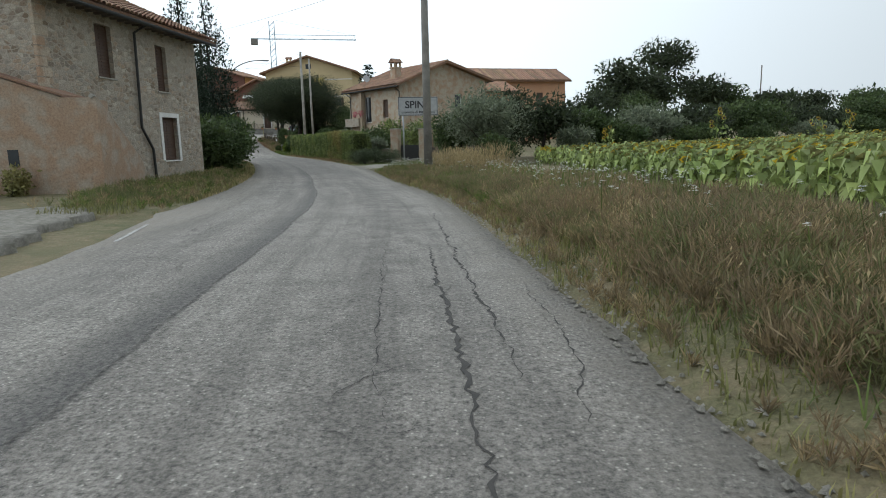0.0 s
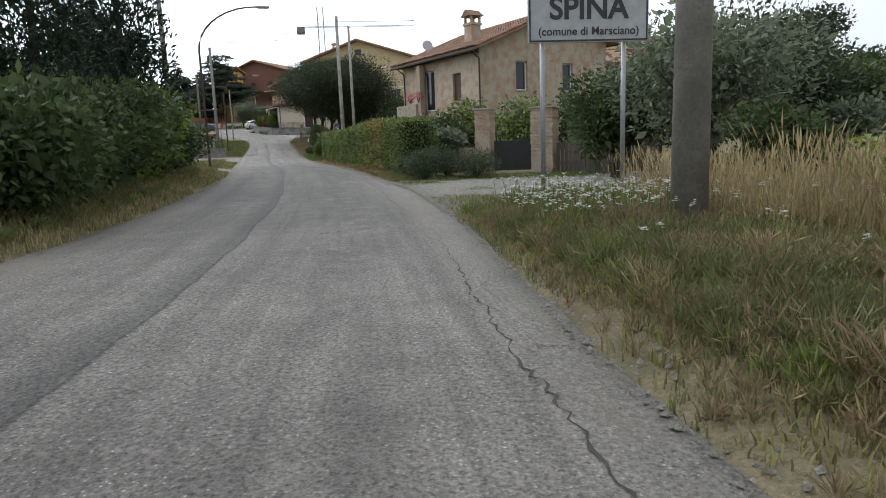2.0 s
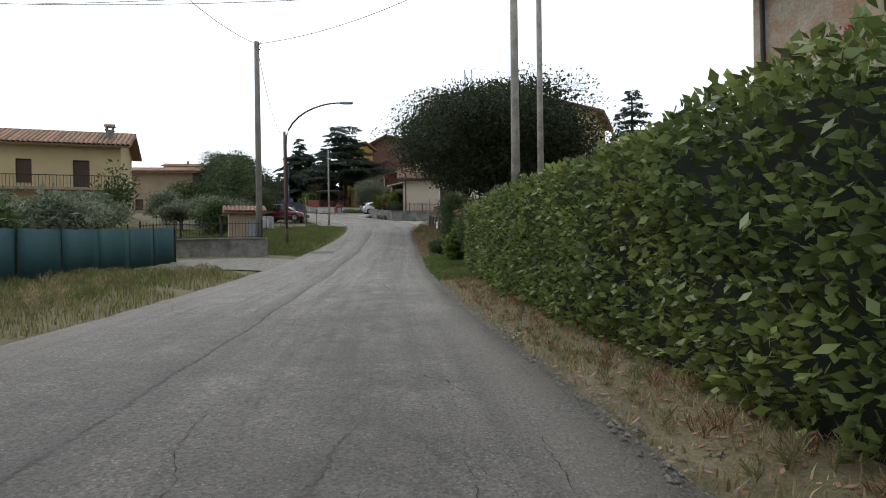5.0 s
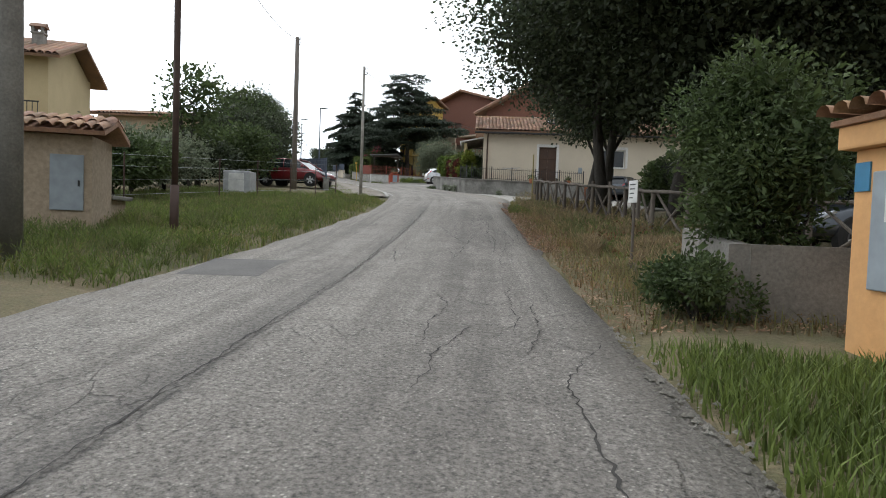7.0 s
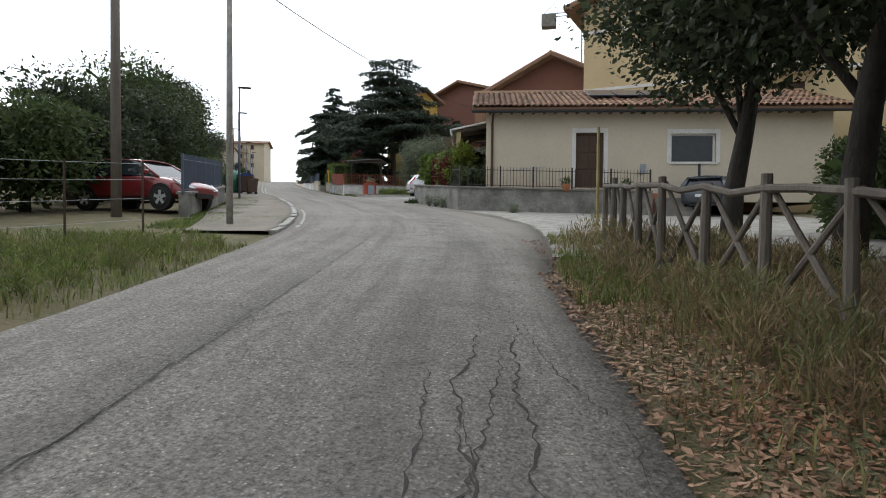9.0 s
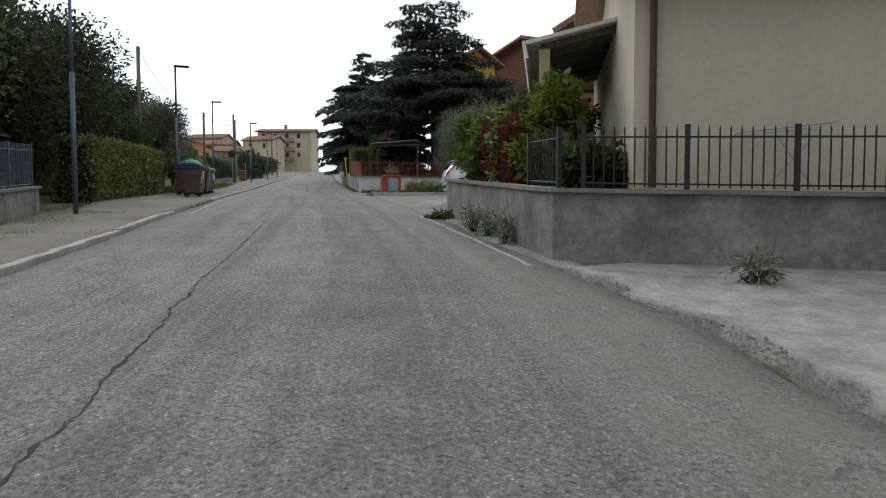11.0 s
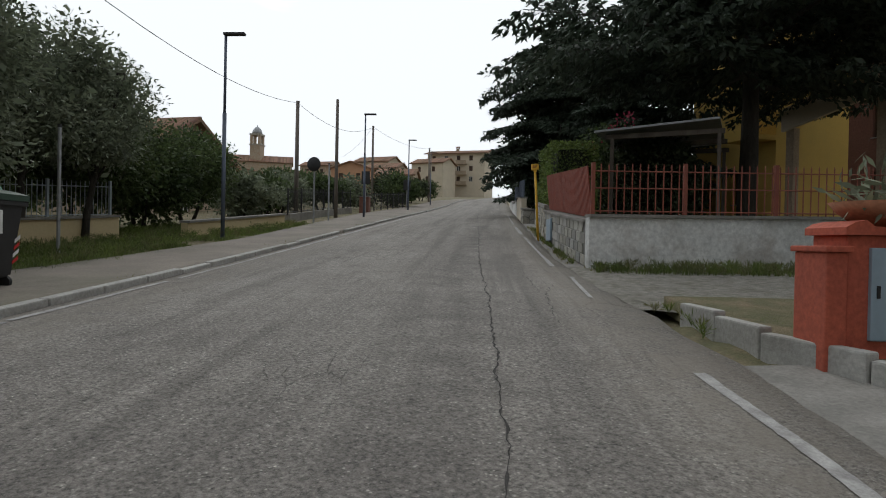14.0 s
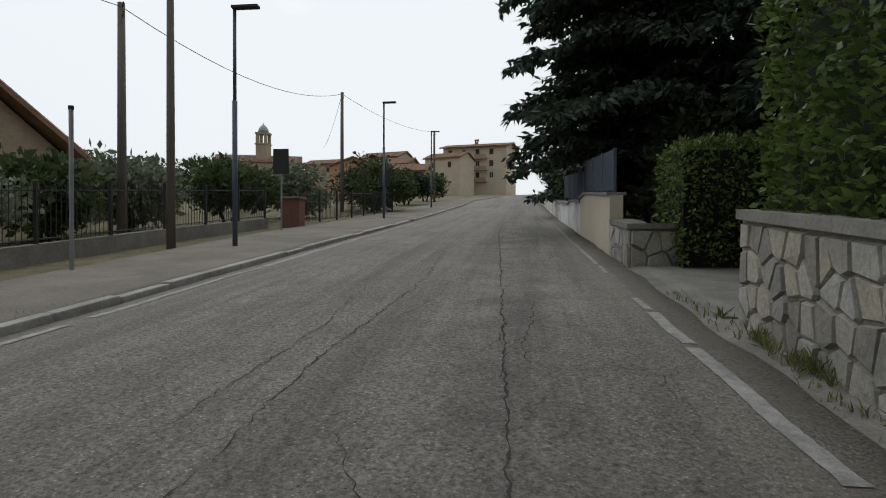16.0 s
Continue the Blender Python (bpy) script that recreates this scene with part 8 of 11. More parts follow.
# wire fence in the meadow
mf = thing("meadow_fence", Matrix.Translation(at(88, -9.5)), "rusty posts with thin wires round the meadow", "fence")
o = at(88, -9.5)
tops = []
for k, (s, d) in enumerate([(88, -9.5), (90.2, -9.2), (92.4, -8.9), (94.6, -8.4), (96.8, -7.9), (98.6, -7.2), (100.4, -6.6), (102.0, -6.0)]):
    q = at(s, d) - o
    bm = bmesh.new()
    tube(bm, [(0, 0, -0.2), (0, 0, 1.45)], 0.022, 6)
    part("post", bm, "pole_rust", mf, matrix=Matrix.Translation(q))
    tops.append(q)
for z in (0.35, 0.75, 1.1, 1.4):
    bm = bmesh.new()
    tube(bm, [q + Vector((0, 0, z)) for q in tops], 0.004, 4)
    part("wire", bm, "steel_grey", mf)

# gate to the brick house
pier_rnd = random.Random(8)
for k, (x, y, hh, hw) in enumerate([(-3.2, 44.35, 2.3, 0.29), (-1.06, 44.3, 2.3, 0.4)]):
    gp = thing("gate_pier", pose(x, y, height(x, y) - 0.05, 0, 0, -20), "old square gate pier of rough brick courses", "pillar", "gate piers")
    part("body", box_uv(soft_box(-hw + 0.02, hw - 0.02, -hw + 0.02, hw - 0.02, -0.2, hh, 0.01)), "brick_wall", gp)
    z = 0.0
    while z < hh - 0.05:
        ht = pier_rnd.uniform(0.085, 0.15)
        o = [hw + pier_rnd.uniform(-0.016, 0.016) for _ in range(4)]
        part("course", box_uv(soft_box(-o[0], o[1], -o[2], o[3], z, min(hh, z + ht - 0.014), 0.008)), "brick_wall", gp)
        z += ht
    part("cap", soft_box(-hw - 0.05, hw + 0.05, -hw - 0.05, hw + 0.05, hh, hh + 0.06, 0.012), "stone_flag", gp)
gate = thing("metal_gate", pose(-2.88, 44.4, height(-2.6, 44.4), 0, 0, -2), "dark grey sheet-metal gate between the piers", "gate")
part("gate_frame", soft_box(0.0, 1.4, -0.03, 0.03, 0.08, 1.15, 0.01), "iron_dark", gate)
for k in range(7):
    bm = bmesh.new()
    tube(bm, [(0.1 + 0.2 * k, 0, 1.15), (0.1 + 0.2 * k, 0, 1.45)], 0.012, 6)
    part("picket", bm, "iron_dark", gate)
pf = thing("plank_fence", pose(-0.66, 44.15, height(-0.2, 44.0) - 0.03, 0, 0, -20), "weathered dark grey plank fence beside the gate pier", "fence")
part("rail", soft_box(0, 3.6, 0.02, 0.06, 0.3, 0.38, 0.008), "wood_old", pf)
part("rail", soft_box(0, 3.6, 0.02, 0.06, 0.85, 0.93, 0.008), "wood_old", pf)
for k in range(24):
    part("plank", soft_box(0.01 + 0.15 * k, 0.14 + 0.15 * k, -0.015, 0.012, 0.02, 1.08 + pier_rnd.uniform(-0.03, 0.03), 0.004), "wood_old", pf)
wall_run("garden_wall", [(-3.1, 45.6), (-4.6, 47.2)], 0.8, 0.3, "rubble_wall", "old stone garden wall beside the gate", "stone_flag", inward=1)

# orange meter shed
q = at(79.5, 2.84)
osh = thing("orange_meter_shed", pose(q.x, q.y, q.z - 0.05, 0, 0, yaw_at(79.5) - 83), "small orange-plastered meter shed with a clay tile roof", "shed")
part("body", box_uv(soft_box(0, 2.6, 0, 1.6, -0.3, 1.6, 0.015)), "plaster_orange", osh)
part("cornice", soft_box(-0.08, 2.7, -0.1, 1.7, 1.6, 1.78, 0.02), "plaster_orange", osh)
for k in range(3):
    dr = part("cabinet_door", soft_box(0.22 + 0.62 * k, 0.72 + 0.62 * k, -0.03, 0.02, 0.55, 1.42, 0.01), "cabinet_grey", osh)
    part("label_plate", soft_box(0.36 + 0.62 * k, 0.48 + 0.62 * k, -0.036, -0.03, 1.05, 1.32, 0.002), "label_white", dr)
    part("lock", soft_box(0.62 + 0.62 * k, 0.65 + 0.62 * k, -0.042, -0.03, 0.95, 1.0, 0.002), "iron_dark", dr)
part("number_plate", soft_box(0.02, 0.17, -0.015, 0.0, 1.28, 1.5, 0.002), "sign_blue", osh)
rf = part("roof", soft_box(-0.12, 2.74, -0.14, 1.74, 1.78, 1.83, 0.01), "tile_clay", osh)
tile_slope(rf, (-0.12, 1.74, 1.9), (2.74, 1.74, 1.9), (0, -1.9, -0.08), 1.95, 0.17, 0.4)
wall_run("mossy_wall", [tuple(at(82.4, 2.5)[:2]), tuple(at(80.45, 2.3)[:2]), tuple(at(80.4, 4.4)[:2])], 0.72, 0.2, "concrete", "low brown concrete wall under the bushes", inward=-1)


# rustic pole fence by the oaks
def rustic_fence():
    P = [(83.6, 6.0), (84.8, 5.3), (86.0, 4.7), (87.2, 4.15), (88.25, 3.75), (89.4, 3.75), (90.6, 3.75), (91.7, 3.6), (92.7, 3.3), (93.7, 3.05), (94.7, 2.85), (95.7, 2.7), (96.7, 2.55), (97.8, 2.45), (98.8, 2.45), (99.8, 2.5), (100.8, 2.6), (101.7, 2.7)]
    o = at(*P[0])
    ob = thing("rustic_fence", Matrix.Translation(o), "rustic fence of crossed weathered poles with a top rail", "fence")
    rnd = random.Random(4)
    q = [at(*p) - o for p in P]
    for k, a in enumerate(q):
        bm = bmesh.new()
        tube(bm, [a + Vector((0, 0, -0.2)), a + Vector((rnd.uniform(-0.03, 0.03), 0.02, 1.1 + rnd.uniform(-0.05, 0.1)))], [0.055, 0.048], 8)
        part("post", bm, "wood_old", ob)
    for k, (a, b) in enumerate(zip(q, q[1:])):
        lift = Vector((0, 0, 1.05))
        bm = bmesh.new()
        tube(bm, [a + lift, a.lerp(b, 0.5) + lift + Vector((0, 0, rnd.uniform(-0.06, 0.03))), b + lift], 0.038, 7)
        part("top_rail", bm, "wood_old", ob)
        for u, v in ((a, b), (b, a)):
            bm = bmesh.new()
            tube(bm, [u + Vector((0.05, 0.04, 0.0)), v + Vector((0.05, 0.04, 1.08))], [0.036, 0.026], 7)
            part("cross_pole", bm, "wood_old", ob)


rustic_fence()
q = at(83.1, 2.05)
stake = thing("notice_stake", pose(q.x, q.y, q.z - 0.05, 0, 0, yaw_at(83) - 72), "white paper notice fixed to a thin wooden stake", "notice")
bm = bmesh.new()
tube(bm, [(0, 0.02, -0.2), (0, 0.02, 1.38)], [0.022, 0.018], 7)
part("stake", bm, "wood_old", stake)
nt = part("notice", soft_box(-0.105, 0.105, -0.012, 0.0, 1.06, 1.36, 0.004), "label_white", stake)
for k in range(4):
    bm = bmesh.new()
    box(bm, -0.07, 0.07 - 0.02 * k, -0.016, -0.012, 1.30 - 0.06 * k, 1.315 - 0.06 * k)
    part("text_bar", bm, "sign_black", nt)
# rough stones along the foot of the bank
bank_rnd = random.Random(44)
for k in range(10):
    q = at(81.5 + 0.3 * k, 2.12 + 0.02 * k + bank_rnd.uniform(-0.05, 0.05))
    bm = soft_box(-0.14, 0.14, -0.08, 0.08, -0.1, bank_rnd.uniform(0.1, 0.2), 0.05, 3)
    ob = part("edging_stone", bm, "bank_stone", matrix=pose(q.x, q.y, q.z, bank_rnd.uniform(-8, 8), bank_rnd.uniform(-8, 8), yaw_at(82) + 90 + bank_rnd.uniform(-14, 14)), smooth=False)
    tagged(ob, "rough grey edging stone at the foot of the bank", "stone", "edging stones")
q = at(102.4, 2.75)
yp = thing("yellow_marker", pose(q.x, q.y, q.z), "thin yellow gas marker pole at the forecourt", "post")
bm = bmesh.new()
tube(bm, [(0, 0, -0.1), (0, 0, 2.2)], 0.03, 8)
part("shaft", bm, "yellow_dull", yp)


# ================================================================ waste bins
def waste_bin(s, d, w, dp, h, body, lid, label, turn=0.0):
    q = at(s, d, 0.05)
    ob = thing("waste_bin", pose(q.x, q.y, q.z, 0, 0, yaw_at(s) + 90 + turn), label, "waste bin", "bins on the footway")
    bm = bmesh.new()
    lo = [bm.verts.new(v) for v in ((-w * 0.42, -dp * 0.4, 0.14), (w * 0.42, -dp * 0.4, 0.14), (w * 0.42, dp * 0.4, 0.14), (-w * 0.42, dp * 0.4, 0.14))]
    hi = [bm.verts.new(v) for v in ((-w / 2, -dp / 2, h * 0.86), (w / 2, -dp / 2, h * 0.86), (w / 2, dp / 2, h * 0.86), (-w / 2, dp / 2, h * 0.86))]
    bm.faces.new(lo[::-1])
    bm.faces.new(hi)
    for i in range(4):
        bm.faces.new((lo[i], lo[(i + 1) % 4], hi[(i + 1) % 4], hi[i]))
    bmesh.ops.bevel(bm, geom=bm.edges[:], offset=0.03, segments=2, affect="EDGES")
    b = part("body", bm, body, ob)
    part("rim", soft_box(-w / 2 - 0.03, w / 2 + 0.03, -dp / 2 - 0.03, dp / 2 + 0.03, h * 0.83, h * 0.88, 0.012), body, ob)
    bm = bmesh.new()
    n = 8
    rows = []
    for k in range(n + 1):
        t = k / n
        y = -dp / 2 - 0.04 + (dp + 0.08) * t
        z = h * 0.885 + h * 0.12 * math.sin(math.pi * min(1, 0.15 + t * 0.8))
        rows.append([bm.verts.new((x, y, z)) for x in (-w / 2 - 0.04, w / 2 + 0.04)] + [bm.verts.new((x, y, h * 0.88)) for x in (w / 2 + 0.04, -w / 2 - 0.04)])
    for a, c in zip(rows, rows[1:]):
        for i in range(4):
            bm.faces.new((a[i], a[(i + 1) % 4], c[(i + 1) % 4], c[i]))
    bm.faces.new(rows[0][::-1])
    bm.faces.new(rows[-1])
    bmesh.ops.recalc_face_normals(bm, faces=bm.faces[:])
    part("lid", bm, lid, ob)
    part("label", soft_box(-0.1, 0.1, -dp / 2 - 0.012, -dp / 2 + 0.01, h * 0.55, h * 0.78, 0.003), "label_white", ob)
    for x in (-w * 0.44, w * 0.44):
        for k in range(4):
            bm = bmesh.new()
            z0 = h * 0.24 + 0.09 * k
            y0 = -dp * (0.4 + 0.1 * (z0 - 0.14) / (h * 0.86 - 0.14)) - 0.008
            vs = [bm.verts.new(v) for v in ((x - 0.05, y0, z0), (x + 0.05, y0, z0 + 0.06), (x + 0.05, y0 - 0.003, z0 + 0.11), (x - 0.05, y0 - 0.003, z0 + 0.05))]
            bm.faces.new(vs)
            st = part("warning_stripe", bm, "label_white" if k % 2 else "lens_red", b)
            st.modifiers.new("thickness", "SOLIDIFY").thickness = 0.004
    for x in (-w * 0.38, w * 0.38):
        for y in (-dp * 0.34, dp * 0.34):
            bm = bmesh.new()
            tube(bm, [(x - 0.025, y, 0.08), (x + 0.025, y, 0.08)], 0.08, 12)
            part("wheel", bm, "rubber", ob)
    return ob


waste_bin(134.3, -5.75, 0.6, 0.7, 1.05, "bin_brown", "bin_brown", "small brown wheeled bin with striped corners", 5)
waste_bin(136.4, -6.15, 1.35, 1.05, 1.35, "bin_brown", "lid_blue", "large brown wheeled bin with a blue lid", -4)
waste_bin(138.1, -6.1, 1.3, 1.05, 1.3, "bin_green", "cabinet_grey", "large dark green wheeled bin with a grey lid", 2)
waste_bin(139.55, -6.1, 1.0, 1.0, 1.3, "bin_green", "lid_yellow", "dark wheeled bin with a yellow lid", -3)
waste_bin(140.8, -6.2, 1.0, 1.0, 1.25, "iron_dark", "bin_green", "dark wheeled bin with a green lid", 2)
q = at(141.4, -6.9, 0.05)
bell = thing("bottle_bank", pose(q.x, q.y, q.z), "green bell-shaped bottle bank", "bottle bank")
part("shell", turned([(0.62, 0.02), (0.68, 0.1), (0.7, 0.7), (0.66, 1.2), (0.52, 1.5), (0.3, 1.66), (0.06, 1.7)], 24), "bell_green", bell, smooth=True)
bm = bmesh.new()
tube(bm, [(-0.12, 0, 1.68), (-0.1, 0, 1.78), (0.1, 0, 1.78), (0.12, 0, 1.68)], 0.02, 6)
part("lifting_eye", bm, "steel_grey", bell)
part("porthole", turned([(0.12, 0), (0.12, 0.03), (0.02, 0.03)], 14), "rubber", bell, matrix=pose(0.1, -0.62, 1.2, 75, 0, 0))


# ================================================================ cars
def car(x, y, yaw, paint, label, length=3.95, width=1.72, h=1.48, z=None, suv=0.0, plate=True):
    """A hatchback: lofted body, glasshouse, wheels, lights; x forward."""
    g = height(x, y) + 0.03 if z is None else z
    ob = thing("parked_car", pose(x, y, g, 0, 0, yaw), label, "car", "parked cars")
    L, W = length, width / 2
    # stations from rear to front: x, lower half width, waist half width, sill height, waist height
    st = [(-0.50, 0.80, 0.84, 0.42, 0.86), (-0.485, 0.93, 0.94, 0.33, 0.93), (-0.44, 0.985, 0.97, 0.27, 0.965), (-0.30, 1.0, 0.98, 0.24, 0.965), (-0.1, 1.0, 0.985, 0.23, 0.945), (0.1, 1.0, 0.985, 0.23, 0.925), (0.2, 1.0, 0.98, 0.23, 0.905),
          (0.28, 1.0, 0.96, 0.23, 0.87), (0.36, 0.99, 0.92, 0.23, 0.80), (0.44, 0.94, 0.84, 0.25, 0.70), (0.485, 0.82, 0.72, 0.3, 0.60), (0.5, 0.70, 0.6, 0.38, 0.54)]
    bm = bmesh.new()
    rings = []
    for t, lo, wa, zs, zw in st:
        zs, zw = zs + suv * 0.08, zw + suv * 0.12
        mid = (zs + zw) / 2
        pr = [(-lo * 0.9, zs), (-lo, zs + 0.12), (-max(lo, wa) * 1.0, mid), (-wa, zw - 0.06), (-wa * 0.93, zw), (0, zw + 0.035), (wa * 0.93, zw), (wa, zw - 0.06), (max(lo, wa), mid), (lo, zs + 0.12), (lo * 0.9, zs)]
        rings.append([bm.verts.new((t * L, u * W, q)) for u, q in pr])
    for a, b in zip(rings, rings[1:]):
        for i in range(len(a) - 1):
            bm.faces.new((a[i], a[i + 1], b[i + 1], b[i]))
        bm.faces.new((a[-1], a[0], b[0], b[-1]))
    bm.faces.new(rings[0])
    bm.faces.new(rings[-1][::-1])
    bmesh.ops.recalc_face_normals(bm, faces=bm.faces[:])
    body = part("body", bm, paint, ob, smooth=True)
    sub = body.modifiers.new("soften", "SUBSURF")
    sub.levels = sub.render_levels = 1
    # glasshouse: x at the waist and at the roof, half widths
    zw, zr = 0.93 + suv * 0.12, h
    ws = [(-0.465, 0.93), (-0.2, 0.97), (0.05, 0.97), (0.285, 0.9)]
    rs = [(-0.40, 0.66), (-0.2, 0.74), (0.0, 0.74), (0.10, 0.68)]
    rise = [zw - 0.02, zw - 0.02, zw - 0.02, zw - 0.08]
    bm = bmesh.new()
    lowl = [bm.verts.new((t * L, u * W, q)) for (t, u), q in zip(ws, rise)]
    lowr = [bm.verts.new((t * L, -u * W, q)) for (t, u), q in zip(ws, rise)]
    zz = [zr - 0.11, zr - 0.03, zr - 0.02, zr - 0.09]
    upl = [bm.verts.new((t * L, u * W, q)) for (t, u), q in zip(rs, zz)]
    upr = [bm.verts.new((t * L, -u * W, q)) for (t, u), q in zip(rs, zz)]
    for k in range(3):
        bm.faces.new((lowl[k], lowl[k + 1], upl[k + 1], upl[k]))
        bm.faces.new((lowr[k + 1], lowr[k], upr[k], upr[k + 1]))
    bm.faces.new((lowl[0], upl[0], upr[0], lowr[0]))
    bm.faces.new((lowl[-1], lowr[-1], upr[-1], upl[-1]))
    bmesh.ops.recalc_face_normals(bm, faces=bm.faces[:])
    part("glasshouse", bm, "glass_dark", ob, "dark tinted glass")
    bm = bmesh.new()
    n = 9
    grid = []
    for k in range(n + 1):
        f = k / n
        t = -0.425 + 0.535 * f
        zc = zr - 0.10 + 0.10 * math.sin(math.pi * (0.12 + 0.76 * f))
        u = np.interp(t, [-0.425, -0.2, 0.0, 0.11], [0.66, 0.745, 0.745, 0.69])
        grid.append([bm.verts.new((t * L, v * u * W, zc - 0.05 * abs(v) ** 2.5)) for v in (-1.03, -0.7, 0, 0.7, 1.03)])
    for a, b in zip(grid, grid[1:]):
        for i in range(4):
            bm.faces.new((a[i], a[i + 1], b[i + 1], b[i]))
    rf = part("roof_panel", bm, paint, ob, smooth=True)
    so = rf.modifiers.new("thickness", "SOLIDIFY")
    so.thickness = 0.035
    for sg in (-1, 1):
        for (a, b, wd) in (((-0.47, 0.935, zw - 0.05), (-0.405, 0.67, zr - 0.1), 0.13), ((0.285, 0.905, zw - 0.08), (0.10, 0.69, zr - 0.08), 0.035), ((-0.06, 0.975, zw - 0.03), (-0.08, 0.75, zr - 0.03), 0.025)):
            bm = bmesh.new()
            p0, p1 = Vector((a[0] * L, sg * a[1] * W * 1.005, a[2])), Vector((b[0] * L, sg * b[1] * W * 1.01, b[2]))
            tube(bm, [p0, p0.lerp(p1, 0.5) + Vector((0, sg * 0.03, 0)), p1], [wd, wd * 0.8, wd * 0.6], 8)
            part("pillar", bm, paint, ob, smooth=True)
        # wing mirror
        bm = soft_box(0.20 * L, 0.20 * L + 0.12, sg * W * 0.98 - (0.0 if sg > 0 else 0.2), sg * W * 0.98 + (0.2 if sg > 0 else 0.0), zw - 0.02, zw + 0.12, 0.04)
        part("wing_mirror", bm, paint, ob, smooth=True)
        # door lines and handles
        for t in (-0.27, -0.055, 0.215):
            bm = bmesh.new()
            tube(bm, [(t * L, sg * W * 1.003, 0.36), (t * L - 0.02, sg * W * 0.985, zw - 0.05)], 0.006, 4)
            part("door_gap", bm, "rubber", ob)
        for t in (-0.2, 0.03):
            part("door_handle", soft_box(t * L - 0.09, t * L + 0.09, sg * W * 0.985 - 0.02, sg * W * 0.985 + 0.02, zw - 0.13, zw - 0.1, 0.01), paint, ob)
        part("sill_trim", soft_box(-0.3 * L, 0.3 * L, sg * W * 0.93 - 0.03, sg * W * 0.93 + 0.03, 0.2 + suv * 0.08, 0.28 + suv * 0.08, 0.015), "rubber", ob)
        # lights
        bm = bmesh.new()
        vs = [bm.verts.new(v) for v in ((-0.502 * L, sg * W * 0.66, 0.84), (-0.468 * L, sg * W * 0.93, 0.86), (-0.40 * L, sg * W * 0.99, 1.0), (-0.425 * L, sg * W * 0.955, 1.13), (-0.478 * L, sg * W * 0.80, 1.0))]
        bm.faces.new(vs)
        rl = part("rear_light", bm, "lens_red", ob)
        rl.modifiers.new("thickness", "SOLIDIFY").thickness = 0.05
        bm = bmesh.new()
        vs = [bm.verts.new(v) for v in ((0.505 * L, sg * W * 0.45, 0.56), (0.48 * L, sg * W * 0.86, 0.6), (0.405 * L, sg * W * 0.93, 0.8), (0.46 * L, sg * W * 0.62, 0.72))]
        bm.faces.new(vs)
        hl = part("headlight", bm, "glass_lamp", ob)
        hl.modifiers.new("thickness", "SOLIDIFY").thickness = 0.05
    part("front_grille", soft_box(0.497 * L, 0.508 * L, -W * 0.42, W * 0.42, 0.34, 0.46, 0.005), "rubber", ob)
    part("rear_bumper_trim", soft_box(-0.502 * L, -0.48 * L, -W * 0.55, W * 0.55, 0.27, 0.36, 0.02), "rubber", ob)
    part("number_plate", soft_box(-0.508 * L, -0.497 * L, -0.26, 0.26, 0.62, 0.73, 0.003), "label_white", ob)
    part("rear_spoiler", soft_box(-0.435 * L, -0.38 * L, -W * 0.64, W * 0.64, zr - 0.14, zr - 0.09, 0.02), paint, ob)
    r = 0.31 + 0.03 * suv
    for t in (-0.315, 0.315):
        for sg in (-1, 1):
            cx, cy = t * L, sg * (W - 0.1)
            bm = bmesh.new()
            tube(bm, [(cx, sg * W * 0.80, r + 0.02), (cx, sg * W * 1.006, r + 0.02)], r + 0.055, 28)
            part("wheel_arch", bm, "rubber", ob)
            m = pose(cx, cy, r, 90 * -sg, 0, 0)
            tyre = part("wheel", turned([(r * 0.66, 0.1), (r * 0.9, 0.112), (r * 0.985, 0.08), (r, 0.0), (r * 0.985, -0.08), (r * 0.66, -0.1)], 28), "rubber", ob, matrix=m, smooth=True)
            bm = turned([(r * 0.68, 0.095), (r * 0.66, 0.116), (r * 0.6, 0.116), (r * 0.58, 0.085), (0.02, 0.085)], 28)
            rim = part("rim", bm, "alloy_dark", tyre, smooth=False)
            bm = bmesh.new()
            for k in range(5):
                a = 2 * math.pi * k / 5 + 0.3
                box(bm, 0.02, r * 0.63, -0.045, 0.045, 0.095, 0.118, Matrix.Rotation(a, 4, "Z"))
            part("spokes", bm, "alloy", tyre)
    return ob


